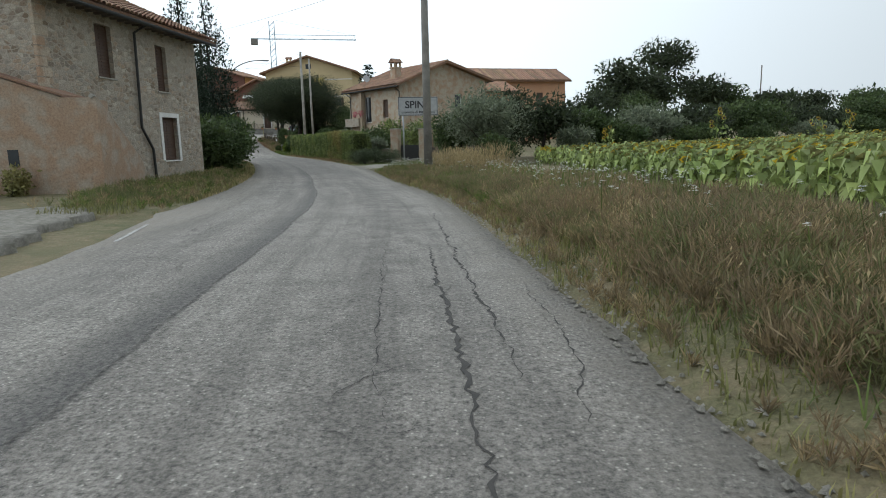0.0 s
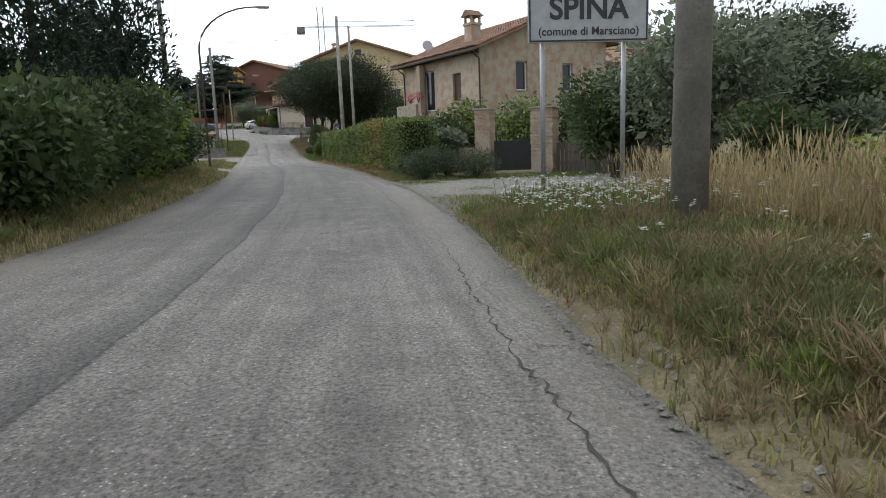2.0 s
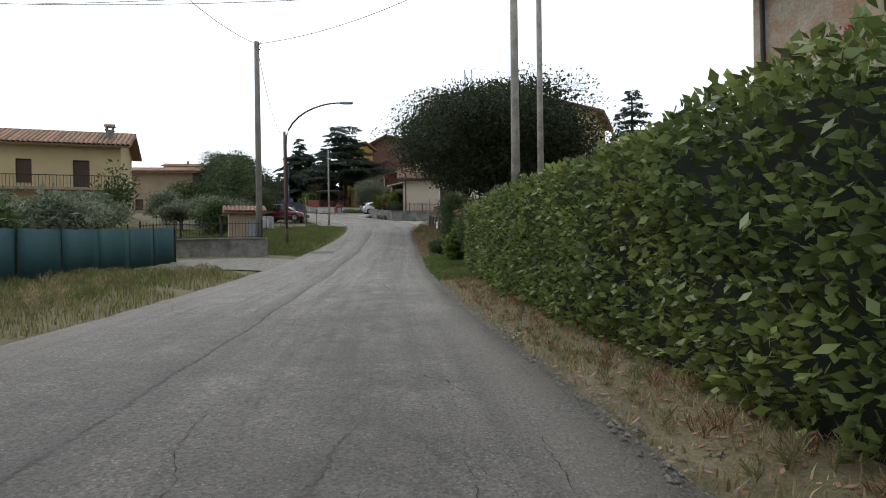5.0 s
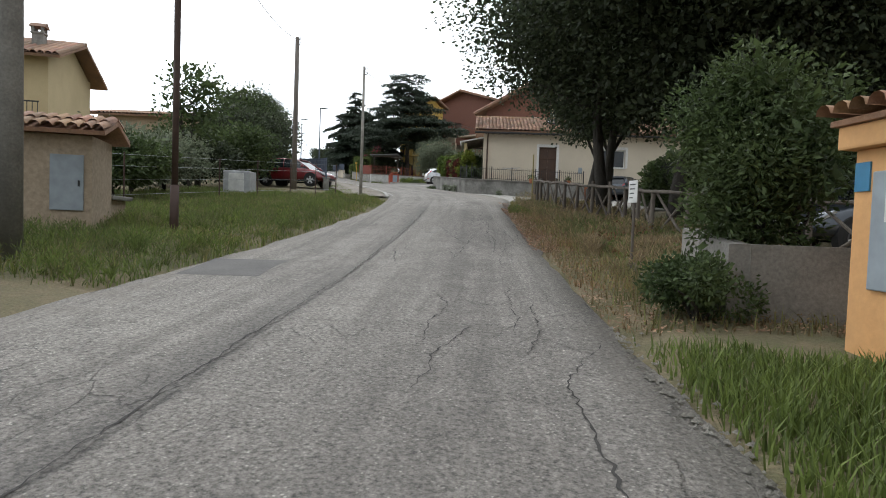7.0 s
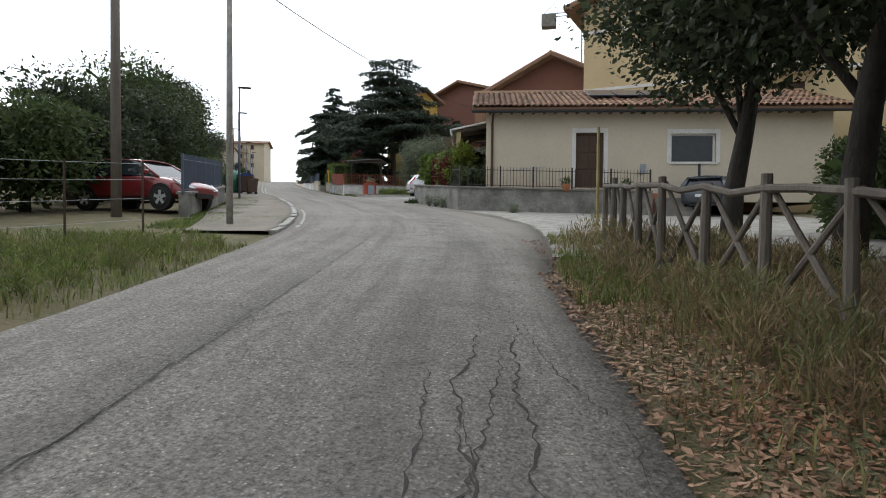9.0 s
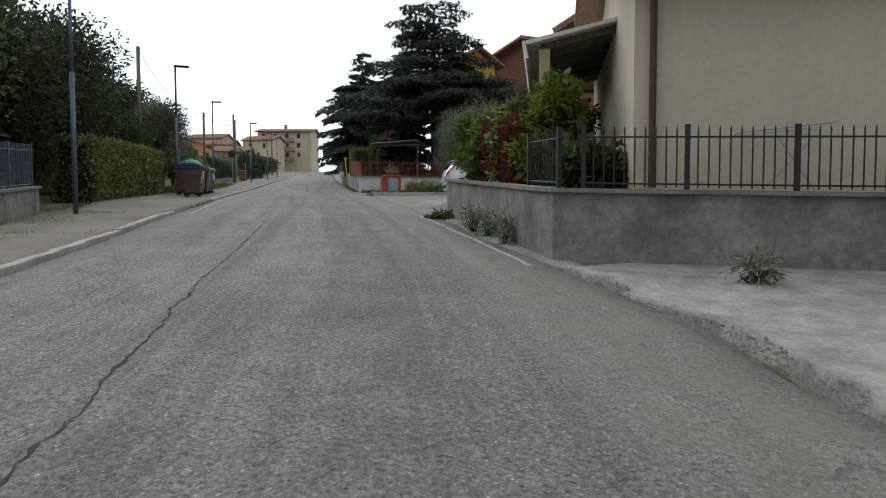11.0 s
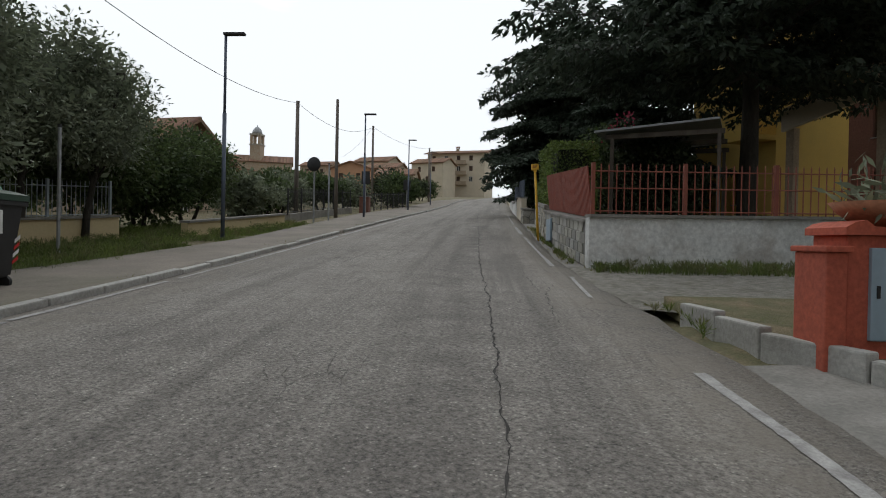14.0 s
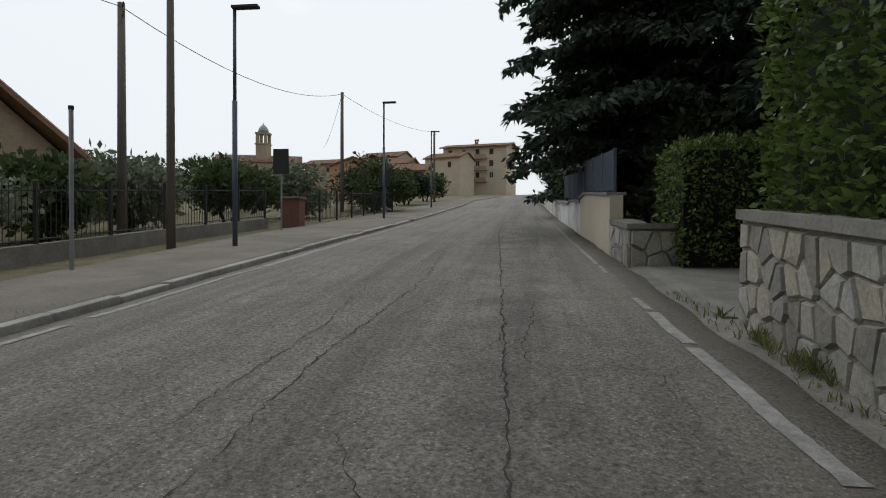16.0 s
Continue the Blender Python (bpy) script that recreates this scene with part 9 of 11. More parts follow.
def hatchback(m, paint, label):
    """A five-door hatchback whose panels all lie on one swept body surface; x forward, y to its left."""
    ob = thing("parked_car", m, label, "car", "parked cars")
    L, W = 3.95, 0.86
    top_z = ([-0.5, -0.492, -0.478, -0.448, -0.41, -0.37, -0.3, -0.15, 0.0, 0.07, 0.13, 0.22, 0.295, 0.34, 0.42, 0.47, 0.49, 0.5], [0.66, 0.84, 1.0, 1.17, 1.34, 1.385, 1.435, 1.468, 1.475, 1.455, 1.38, 1.20, 1.04, 0.99, 0.90, 0.80, 0.70, 0.6])
    waist_z = ([-0.5, -0.485, -0.45, -0.3, 0.0, 0.2, 0.3, 0.4, 0.47, 0.5], [0.60, 0.88, 0.985, 0.97, 0.92, 0.895, 0.89, 0.82, 0.72, 0.56])
    waist_w = ([-0.5, -0.495, -0.48, -0.45, -0.4, -0.3, 0.2, 0.35, 0.44, 0.485, 0.5], [0.46, 0.62, 0.78, 0.89, 0.965, 0.995, 0.99, 0.95, 0.87, 0.75, 0.62])
    top_w = ([-0.5, -0.47, -0.44, -0.2, 0.05, 0.15, 0.3, 0.42, 0.5], [0.58, 0.62, 0.65, 0.70, 0.70, 0.71, 0.80, 0.74, 0.5])
    sill_z = ([-0.5, -0.48, -0.42, 0.42, 0.48, 0.5], [0.40, 0.30, 0.22, 0.19, 0.25, 0.34])

    def skin(t, v, out=0.0):
        """A point of the right half: t along the car, v from sill (0) over waist (0.5) and roof rail (0.85) to the middle (1)."""
        zt, zs = float(np.interp(t, *top_z)), float(np.interp(t, *sill_z))
        zw = min(float(np.interp(t, *waist_z)), zt - 0.02)
        ww, wt = float(np.interp(t, *waist_w)) * W, min(float(np.interp(t, *top_w)), float(np.interp(t, *waist_w)) * 0.95) * W
        rail = zt - min(0.07, (zt - zw) * 0.4)
        if v <= 0.5:
            f = v / 0.5
            return Vector((t * L, -(ww * (0.93 + 0.085 * math.sin(math.pi * min(1, f * 0.92)) - 0.012 * f) + out), zs + (zw - zs) * f))
        if v <= 0.85:
            f = (v - 0.5) / 0.35
            bow = 0.025 * math.sin(math.pi * f)
            return Vector((t * L, -(ww * 0.965 + (wt - ww * 0.965) * f + bow + out), zw + (rail - zw) * f + out * 0.3))
        f = (v - 0.85) / 0.15
        return Vector((t * L, -wt * math.cos(f * math.pi / 2) - out * (1 - f), rail + (zt - rail) * math.sin(f * math.pi / 2) + out))

    def panel_on(name, t0, t1, lo, hi, mat, parent, out=0.006, sides=(-1, 1), nt=14, nv=6, label=""):
        """A thin panel following the skin between two edges v = lo(t), hi(t)."""
        for sg in sides:
            bm = bmesh.new()
            rows = []
            for i in range(nt + 1):
                t = t0 + (t1 - t0) * i / nt
                a, b = lo(t), hi(t)
                row = []
                for j in range(nv + 1):
                    q = skin(t, a + (b - a) * j / nv, out)
                    row.append(bm.verts.new((q.x, q.y * (1 if sg < 0 else -1), q.z)))
                rows.append(row)
            for a, b in zip(rows, rows[1:]):
                for j in range(nv):
                    bm.faces.new((a[j], b[j], b[j + 1], a[j + 1]))
            part(name, bm, mat, parent, label, smooth=True)

    ts = sorted({round(float(q), 4) for q in (*np.linspace(-0.5, 0.5, 51), *top_z[0], *waist_z[0])})
    vs = list(np.linspace(0, 1, 27))
    bm = bmesh.new()
    rings = []
    for t in ts:
        half = [skin(t, v) for v in vs]
        rings.append([bm.verts.new(q) for q in half] + [bm.verts.new((q.x, -q.y, q.z)) for q in half[-2::-1]])
    for a, b in zip(rings, rings[1:]):
        for i in range(len(a) - 1):
            bm.faces.new((a[i], b[i], b[i + 1], a[i + 1]))
        bm.faces.new((a[-1], b[-1], b[0], a[0]))
    bm.faces.new(rings[0])
    bm.faces.new(rings[-1][::-1])
    bmesh.ops.recalc_face_normals(bm, faces=bm.faces[:])
    part("body", bm, paint, ob, smooth=True)
    sharp = lambda t: float(np.interp(t, [-0.385, -0.3, -0.2, 0.27], [0.62, 0.78, 0.845, 0.845]))
    panel_on("side_window", -0.385, 0.275, lambda t: float(np.interp(t, [-0.385, -0.34, 0.275], [0.59, 0.535, 0.535])), sharp, "glass_dark", ob, label="dark tinted side glass", nt=26)
    panel_on("window_trim", -0.36, 0.27, lambda t: 0.522, lambda t: 0.534, "alloy", ob, 0.009, nt=24, nv=1)
    panel_on("door_pillar", -0.085, -0.055, lambda t: 0.535, lambda t: 0.82, "rubber", ob, 0.009, nt=2)
    panel_on("windscreen", 0.085, 0.285, lambda t: 0.87, lambda t: 1.0, "glass_dark", ob, label="dark windscreen glass")
    panel_on("rear_window", -0.474, -0.418, lambda t: 0.875, lambda t: 1.0, "glass_dark", ob, label="dark rear glass")
    panel_on("rear_light", -0.488, -0.398, lambda t: float(np.interp(t, [-0.488, -0.41, -0.398], [0.40, 0.58, 0.68])), lambda t: float(np.interp(t, [-0.488, -0.46, -0.398], [0.50, 0.62, 0.80])), "lens_red", ob, 0.012, label="red rear light cluster")
    panel_on("rear_reflector", -0.489, -0.455, lambda t: 0.10, lambda t: 0.15, "lens_red", ob, 0.01, nt=4, nv=2)
    panel_on("headlight", 0.36, 0.475, lambda t: 0.40, lambda t: float(np.interp(t, [0.36, 0.475], [0.55, 0.5])), "glass_lamp", ob, 0.01)
    panel_on("sill_trim", -0.27, 0.22, lambda t: 0.0, lambda t: 0.07, "rubber", ob, 0.01, nv=2)
    for t in (-0.285, -0.07, 0.2):
        panel_on("door_gap", t - 0.0012, t + 0.0012, lambda q: 0.08, lambda q: 0.52, "rubber", ob, 0.002, nt=1, nv=12)
    panel_on("door_groove", -0.25, 0.18, lambda t: 0.085, lambda t: 0.092, "rubber", ob, 0.002, nv=1)
    for sg in (-1, 1):
        for t in (-0.235, 0.0):
            q = skin(t, 0.46)
            part("door_handle", soft_box(q.x - 0.1, q.x + 0.1, sg * abs(q.y) - 0.025, sg * abs(q.y) + 0.025, q.z - 0.016, q.z + 0.016, 0.012), paint, ob)
        q = skin(0.185, 0.54)
        part("wing_mirror", soft_box(q.x - 0.06, q.x + 0.06, sg * (abs(q.y) + 0.02), sg * (abs(q.y) + 0.2), q.z - 0.01, q.z + 0.12, 0.045, 3) if sg > 0 else soft_box(q.x - 0.06, q.x + 0.06, -abs(q.y) - 0.2, -abs(q.y) - 0.02, q.z - 0.01, q.z + 0.12, 0.045, 3), paint, ob, smooth=True)
    part("rear_spoiler", soft_box(-0.432 * L, -0.39 * L, -0.42, 0.42, 1.325, 1.36, 0.016), paint, ob)
    part("number_plate", soft_box(-0.503 * L, -0.497 * L, -0.25, 0.25, 0.6, 0.71, 0.003), "label_white", ob)
    part("rear_bumper_trim", soft_box(-0.506 * L, -0.48 * L, -0.5, 0.5, 0.34, 0.43, 0.02), "rubber", ob)
    part("front_grille", soft_box(0.49 * L, 0.506 * L, -0.4, 0.4, 0.36, 0.48, 0.01), "rubber", ob)
    bm = bmesh.new()
    tube(bm, [(-0.2 * L, 0, 1.46), (-0.24 * L, 0, 1.62)], [0.006, 0.004], 5)
    part("aerial", bm, "rubber", ob)
    r = 0.305
    for t in (-0.345, 0.285):
        for sg in (-1, 1):
            w = abs(skin(t, 0.15).y)
            bm = bmesh.new()
            tube(bm, [(t * L, sg * (w - 0.18), r + 0.015), (t * L, sg * (w + 0.018), r + 0.015)], r + 0.05, 32)
            part("wheel_arch", bm, "rubber", ob)
            tyre = part("wheel", turned([(r * 0.7, 0.1), (r * 0.92, 0.112), (r * 0.985, 0.08), (r, 0.0), (r * 0.985, -0.08), (r * 0.7, -0.1)], 32), "rubber", ob, matrix=pose(t * L, sg * (w - 0.07), r, 90 * -sg, 0, 0), smooth=True)
            part("rim", turned([(r * 0.72, 0.098), (r * 0.7, 0.118), (r * 0.64, 0.118), (r * 0.62, 0.07), (0.02, 0.07)], 32), "alloy", tyre)
            for k in range(5):
                bm = bmesh.new()
                a = 2 * math.pi * k / 5 + 0.3
                for da in (-0.19, 0.19):
                    tube(bm, [(0.02 * math.cos(a), 0.02 * math.sin(a), 0.108), (r * 0.35 * math.cos(a), r * 0.35 * math.sin(a), 0.116), (r * 0.66 * math.cos(a + da), r * 0.66 * math.sin(a + da), 0.112)], [0.034, 0.026, 0.022], 6)
                part("spoke", bm, "alloy", tyre)
            part("hub", turned([(0.045, 0.1), (0.042, 0.13), (0.02, 0.132)], 12), "alloy", tyre)
    return ob


hatchback(pose(-42.9, 122.92, height(-42.9, 122.9) + 0.06, 0, -2, 39), "car_silver", "silver five-door hatchback with alloy wheels")
q = at(86.2, 7.6)
car(q.x, q.y, yaw_at(86) + 90 + 95, "car_dark", "dark grey parked car facing the road", 4.3, 1.8, 1.52, suv=0.6)
q = at(89.2, 9.6)
car(q.x, q.y, yaw_at(88) + 90 + 95, "car_white", "white parked car behind the bushes", 4.2, 1.78, 1.5, suv=0.3)
car(-41.5, 99.3, 8, "car_red", "dark red parked car beyond the meadow", 4.3, 1.8, 1.5, suv=0.6)
car(-26.0, 114.2, 80, "car_dark", "dark parked car beside the steps", 4.1, 1.75, 1.5)
van = thing("white_cabin", pose(-37.47, 90.54, height(-37.47, 90.54), 0, 0, 25), "small white utility cabin in the meadow", "cabin")
part("body", soft_box(-0.52, 0.52, -0.45, 0.45, 0.1, 1.0, 0.04), "sign_white", van)
part("plinth", soft_box(-0.57, 0.57, -0.5, 0.5, -0.2, 0.1, 0.02), "concrete", van)
dr = part("door", soft_box(-0.3, 0.3, -0.47, -0.44, 0.2, 0.9, 0.01), "label_white", van)


# ================================================================ trees and hedges
for k, (s, d, h, r, n) in enumerate([(88.4, 5.6, 9.4, 4.7, 52000), (90.4, 4.9, 9.2, 4.3, 44000), (91.8, 6.8, 9.0, 4.0, 26000), (94.6, 4.1, 9.6, 4.8, 56000), (98.4, 5.0, 8.8, 4.2, 38000), (102.4, 5.4, 8.4, 3.4, 26000), (92.6, 8.6, 9.6, 4.6, 40000), (89.4, 8.0, 9.6, 4.4, 34000)]):
    q = at(s, d)
    tree(q.x, q.y, h, r, "leaf_oak", "dark evergreen oak with a broad dense crown", "oak", 11 + k, 0.22, 0.3 if k < 6 else 0.14, n, 0.13, 44, aspect=0.6, group="oaks by the fence")
cedar(-57.3, 142.4, 13.8, 7.2, "tall dark cedar with flat layered boughs", 3, 76000, clear=0.43, tiers=11, leaf=0.22)
cedar(-70.7, 151.0, 12.8, 5.1, "dark cedar with drooping layered boughs", 5, 74000, clear=0.27, tiers=14, flat_top=False, leaf=0.24)
cedar(-64.4, 148.4, 11.2, 3.6, "dark cedar with drooping layered boughs", 4, 60000, clear=0.16, tiers=15, flat_top=False, leaf=0.24)
cedar(-76.8, 160.4, 9.8, 4.9, "dark cedar with drooping layered boughs", 6, 40000, clear=0.2, tiers=13, flat_top=False, leaf=0.27)
cedar(-84.0, 171.5, 8.6, 4.7, "dark cedar with drooping layered boughs", 7, 30000, clear=0.2, tiers=12, flat_top=False, leaf=0.29)
cedar(-92.0, 181.0, 8.0, 4.4, "dark conifer up the street", 8, 22000, clear=0.18, tiers=11, flat_top=False, leaf=0.32)
cedar(-104.5, 196.5, 8.0, 4.6, "dark conifer up the street", 18, 16000, clear=0.06, tiers=10, flat_top=False, leaf=0.36)
cedar(-118.0, 212.5, 8.0, 4.8, "dark conifer up the street", 19, 14000, clear=0.06, tiers=10, flat_top=False, leaf=0.4)
cedar(-12.5, 112.0, 12.0, 3.5, "dark conifer beside the yellow house", 9, 12000, tiers=12, flat_top=False, leaf=0.28)

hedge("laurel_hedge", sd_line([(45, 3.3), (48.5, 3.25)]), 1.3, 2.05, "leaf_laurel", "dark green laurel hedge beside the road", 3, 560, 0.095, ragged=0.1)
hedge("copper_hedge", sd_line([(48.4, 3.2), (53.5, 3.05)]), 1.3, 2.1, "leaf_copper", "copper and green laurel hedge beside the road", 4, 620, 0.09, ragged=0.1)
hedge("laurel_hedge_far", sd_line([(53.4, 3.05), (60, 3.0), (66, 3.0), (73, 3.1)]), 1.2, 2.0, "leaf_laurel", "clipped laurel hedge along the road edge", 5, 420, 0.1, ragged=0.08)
for k, (s, d, r, h) in enumerate([(41.9, 2.9, 0.75, 0.85), (42.6, 3.8, 0.85, 0.95), (41.7, 4.6, 0.8, 0.85), (43.3, 2.75, 0.7, 0.8)]):
    q = at(s, d)
    shrub(q.x, q.y, r * 1.15, h * 1.1, "leaf_rosemary", "dense dark rosemary bush at the driveway", 20 + k, 5500, 0.09, "rosemary", 12, aspect=0.18, group="rosemary bushes")
# garden shrubs in front of the brick house
for k, (x, y, r, h, m) in enumerate([(-5.2, 47.5, 1.1, 2.2, "leaf_olive"), (-5.5, 50.0, 1.3, 2.6, "leaf_bush"), (-4.2, 52.5, 1.6, 3.2, "leaf_laurel"), (-6.8, 54.0, 1.3, 2.9, "leaf_bush"), (-1.6, 49.5, 1.8, 3.0, "leaf_laurel"), (0.8, 46.0, 1.5, 2.8, "leaf_bush"), (-8.4, 58.5, 1.2, 2.8, "leaf_olive"), (-11.5, 64.0, 1.4, 2.8, "leaf_bush"), (1.2, 51.5, 1.8, 3.4, "leaf_bush"), (3.2, 48.5, 1.7, 3.2, "leaf_laurel")]):
    tree(x, y, h, r, m, "leafy garden shrub before the brick house", "garden_shrub", 400 + k, 0.06, 0.08, 4200, 0.15, 12, category="bush", stems=3)
for k, (x, y) in enumerate([(-6.4, 51.2), (-5.8, 52.0), (1.8, 44.4)]):
    shrub(x, y, 0.6, 2.6, "flower_white", "white oleander flowers among the shrubs", 430 + k, 60, 0.1, "oleander", 8, "flower")
# big olive beside the driveway and thicket towards the field
tree(2.6, 38.2, 5.4, 2.9, "leaf_olive", "spreading grey-green olive tree by the driveway", "olive_tree", 31, 0.2, 0.2, 9000, 0.16, 20, aspect=0.3)
tree(0.9, 41.0, 4.0, 1.7, "leaf_bush", "dense dark bush by the gate", "thicket", 32, 0.1, 0.05, 6000, 0.16, 14, category="bush", stems=3)
tree(4.2, 42.2, 5.0, 2.6, "leaf_oak", "dense dark tree by the gate", "garden_tree", 33, 0.15, 0.05, 8000, 0.18, 18)
tree(3.2, 35.4, 2.0, 1.3, "leaf_bush", "dark bush behind the sign", "thicket", 34, 0.06, 0.05, 3000, 0.14, 10, category="bush", stems=3)
ROWX = [(7.5, 46, 5.0, 2.6, "leaf_oak"), (11.5, 47, 3.6, 2.6, "leaf_bush"), (16.0, 49, 3.8, 3.0, "leaf_olive"), (21.0, 51, 4.2, 3.0, "leaf_oak"), (26.5, 53, 4.4, 3.4, "leaf_bush"), (32.5, 56, 4.0, 3.2, "leaf_oak"), (39.0, 58, 4.2, 3.6, "leaf_bush"), (13.5, 58, 5.6, 3.2, "leaf_oak"), (19.0, 62, 5.2, 3.4, "leaf_bush"),
        (27.0, 96.0, 10.0, 5.0, "leaf_oak"), (33.0, 99, 9.0, 5.0, "leaf_oak"), (43.5, 122, 16.0, 6.5, "leaf_oak"), (49.0, 121, 9.0, 5.5, "leaf_oak"), (56, 124, 7.5, 5.0, "leaf_bush"), (64, 122, 6.0, 5.0, "leaf_oak"), (72, 126, 6.0, 5.5, "leaf_oak"), (82, 122, 6.5, 5.0, "leaf_bush"), (92, 120, 7.0, 5.5, "leaf_oak"), (103, 118, 6.0, 5.0, "leaf_oak"), (112, 112, 5.5, 5.0, "leaf_bush"), (120, 104, 6.0, 5.0, "leaf_oak")]
for k, (x, y, h, r, m) in enumerate(ROWX):
    tree(x, y, h, r, m, "dark tree in the row beyond the sunflowers", "field_tree", 500 + k, 0.12 + 0.012 * h, 0.06 if h < 7 else 0.22, 5000 if y < 90 else 3600, 0.24 if y < 90 else 0.5, 18)
for k, (x, y, r, h, m) in enumerate([(9.5, 44, 1.4, 2.4, "leaf_olive"), (14, 45.5, 1.5, 2.2, "leaf_bush"), (19, 47, 1.8, 2.2, "leaf_bush"), (24.5, 49, 1.8, 2.6, "leaf_bush"), (30, 51.5, 2, 2.4, "leaf_olive"), (36, 53.5, 2, 2.4, "leaf_bush")]):
    tree(x, y, h, r, m, "wild shrub at the edge of the sunflower field", "thicket", 530 + k, 0.06, 0.04, 3600, 0.17, 12, category="bush", stems=3)

# left of the first stretch
for k, (x, y, h, r, m) in enumerate([(-11.5, 31.5, 2.6, 1.9, "leaf_bush"), (-12.6, 34.0, 3.2, 2.2, "leaf_bush"), (-13.2, 37.0, 3.3, 2.3, "leaf_bush"), (-14.3, 40.3, 3.0, 2.1, "leaf_fresh"), (-15.4, 43.0, 2.8, 1.9, "leaf_bush"), (-16.6, 46.0, 2.4, 1.7, "leaf_bush"), (-17.4, 38.0, 5.0, 2.8, "leaf_bush"), (-19.5, 43.0, 4.4, 2.6, "leaf_olive"), (-21.5, 47.5, 3.8, 2.2, "leaf_bush"), (-23.5, 52.5, 3.4, 2.2, "leaf_bush")]):
    tree(x, y, h, r, m, "dense green thicket beside the road", "thicket", 40 + k, 0.08, 0.03, 7000, 0.17, 18, category="bush", stems=3)
cypress(-15.0, 37.5, 12.0, 1.1, "tall slim dark cypress", 1, count=9000)
cypress(-14.6, 41.0, 11.5, 1.1, "tall slim dark cypress", 2, count=9000)
tree(-20.5, 48.0, 8.2, 3.0, "leaf_cypress", "broad dark fir behind the thicket", "fir", 48, 0.2, 0.08, 12000, 0.24, 24, aspect=0.3)
# trees of the gardens in the middle stretch, left
for k, (x, y, h, r, m, n) in enumerate([(-33.0, 70.0, 3.2, 2.0, "leaf_olive", 4500), (-38.5, 75.0, 2.6, 1.9, "leaf_olive", 4500), (-41.0, 79.5, 2.6, 1.9, "leaf_olive", 4500), (-46.0, 82.5, 2.8, 2.2, "leaf_olive", 4500), (-44.5, 84.0, 4.8, 1.6, "leaf_bush", 900), (-40.02, 90.45, 6.0, 1.7, "leaf_bush", 1500), (-49.5, 88.0, 2.8, 2.2, "leaf_olive", 4500), (-48.0, 92.5, 2.8, 1.9, "leaf_olive", 4000), (-30.0, 64.5, 2.6, 1.8, "leaf_bush", 4000),
                                         (-54.0, 103.0, 3.8, 2.6, "leaf_bush", 6000), (-54.6, 110.3, 5.6, 2.7, "leaf_oak", 9000), (-49.5, 104.5, 3.4, 2.0, "leaf_olive", 6000), (-27.0, 60.0, 2.4, 1.6, "leaf_bush", 3500), (-38.0, 66.0, 2.8, 2.0, "leaf_olive", 4500), (-56.0, 84.0, 3.4, 2.4, "leaf_olive", 4500)]):
    tree(x, y, h, r, m, "grey-green olive in the garden" if m == "leaf_olive" else "leafy green garden tree by the houses", "olive_tree" if m == "leaf_olive" else "garden_tree", 600 + k, 0.1, 0.18, n, 0.17, 16, aspect=0.35 if m == "leaf_olive" else 0.55)
for k, (x, y) in enumerate([(-35.9, 83.7), (-38.0, 86.0), (-38.2, 87.5), (-43.3, 88.8), (-45.0, 93.3)]):
    tree(x, y, (2.3, 2.7, 2.5)[k % 3] if k < 9 else 4.6, (1.7, 2.0, 1.8)[k % 3] if k < 9 else 2.6, "leaf_olive" if k % 4 else "leaf_bush", "grey-green olive in the garden behind the wire" if k % 4 else "leafy garden bush behind the wire", "olive_tree" if k % 4 else "garden_bush", 640 + k, 0.09, 0.1, 7000, 0.13, 18, aspect=0.32 if k % 4 else 0.5)
# garden trees of the upper street, left
for k, (s, d, h, r, n) in enumerate([(110, -11.5, 3.4, 2.2, 9000), (114, -11.5, 4.6, 2.6, 12000), (119, -11.0, 5.2, 2.8, 14000), (124, -11.6, 6.8, 3.2, 17000), (128.5, -11.3, 7.2, 3.4, 18000), (133, -11.6, 8.2, 3.5, 18000), (138, -11.8, 8.4, 3.3, 18000), (142, -12.6, 7.6, 3.0, 15000), (144.5, -11.6, 7.1, 2.5, 15000), (147.0, -13.5, 5.3, 2.6, 15000), (106.5, -13, 3.0, 2.0, 7000)]):
    q = at(s, d)
    tree(q.x, q.y, h, r, "leaf_oak" if k % 3 else "leaf_bush", "dense dark garden tree behind the footway", "garden_tree", 60 + k, 0.16, 0.04, n, 0.16, 26)
hedge("garden_hedge", sd_line([(129.5, -8.6), (134, -8.5), (141.5, -8.9)]), 1.2, 2.1, "leaf_laurel", "tall dark green garden hedge behind the bins", 15, 240, 0.12)
for k, (s, d, h, r) in enumerate([(150.6, -11.6, 3.9, 2.2), (153.4, -11.4, 4.0, 2.3), (156.2, -11.2, 3.8, 2.0)]):
    q = at(s, d)
    tree(q.x, q.y, h, r, "leaf_bush", "round dark garden bush on the lawn", "garden_bush", 80 + k, 0.08, 0.04, 14000, 0.13, 22, category="bush", stems=2)
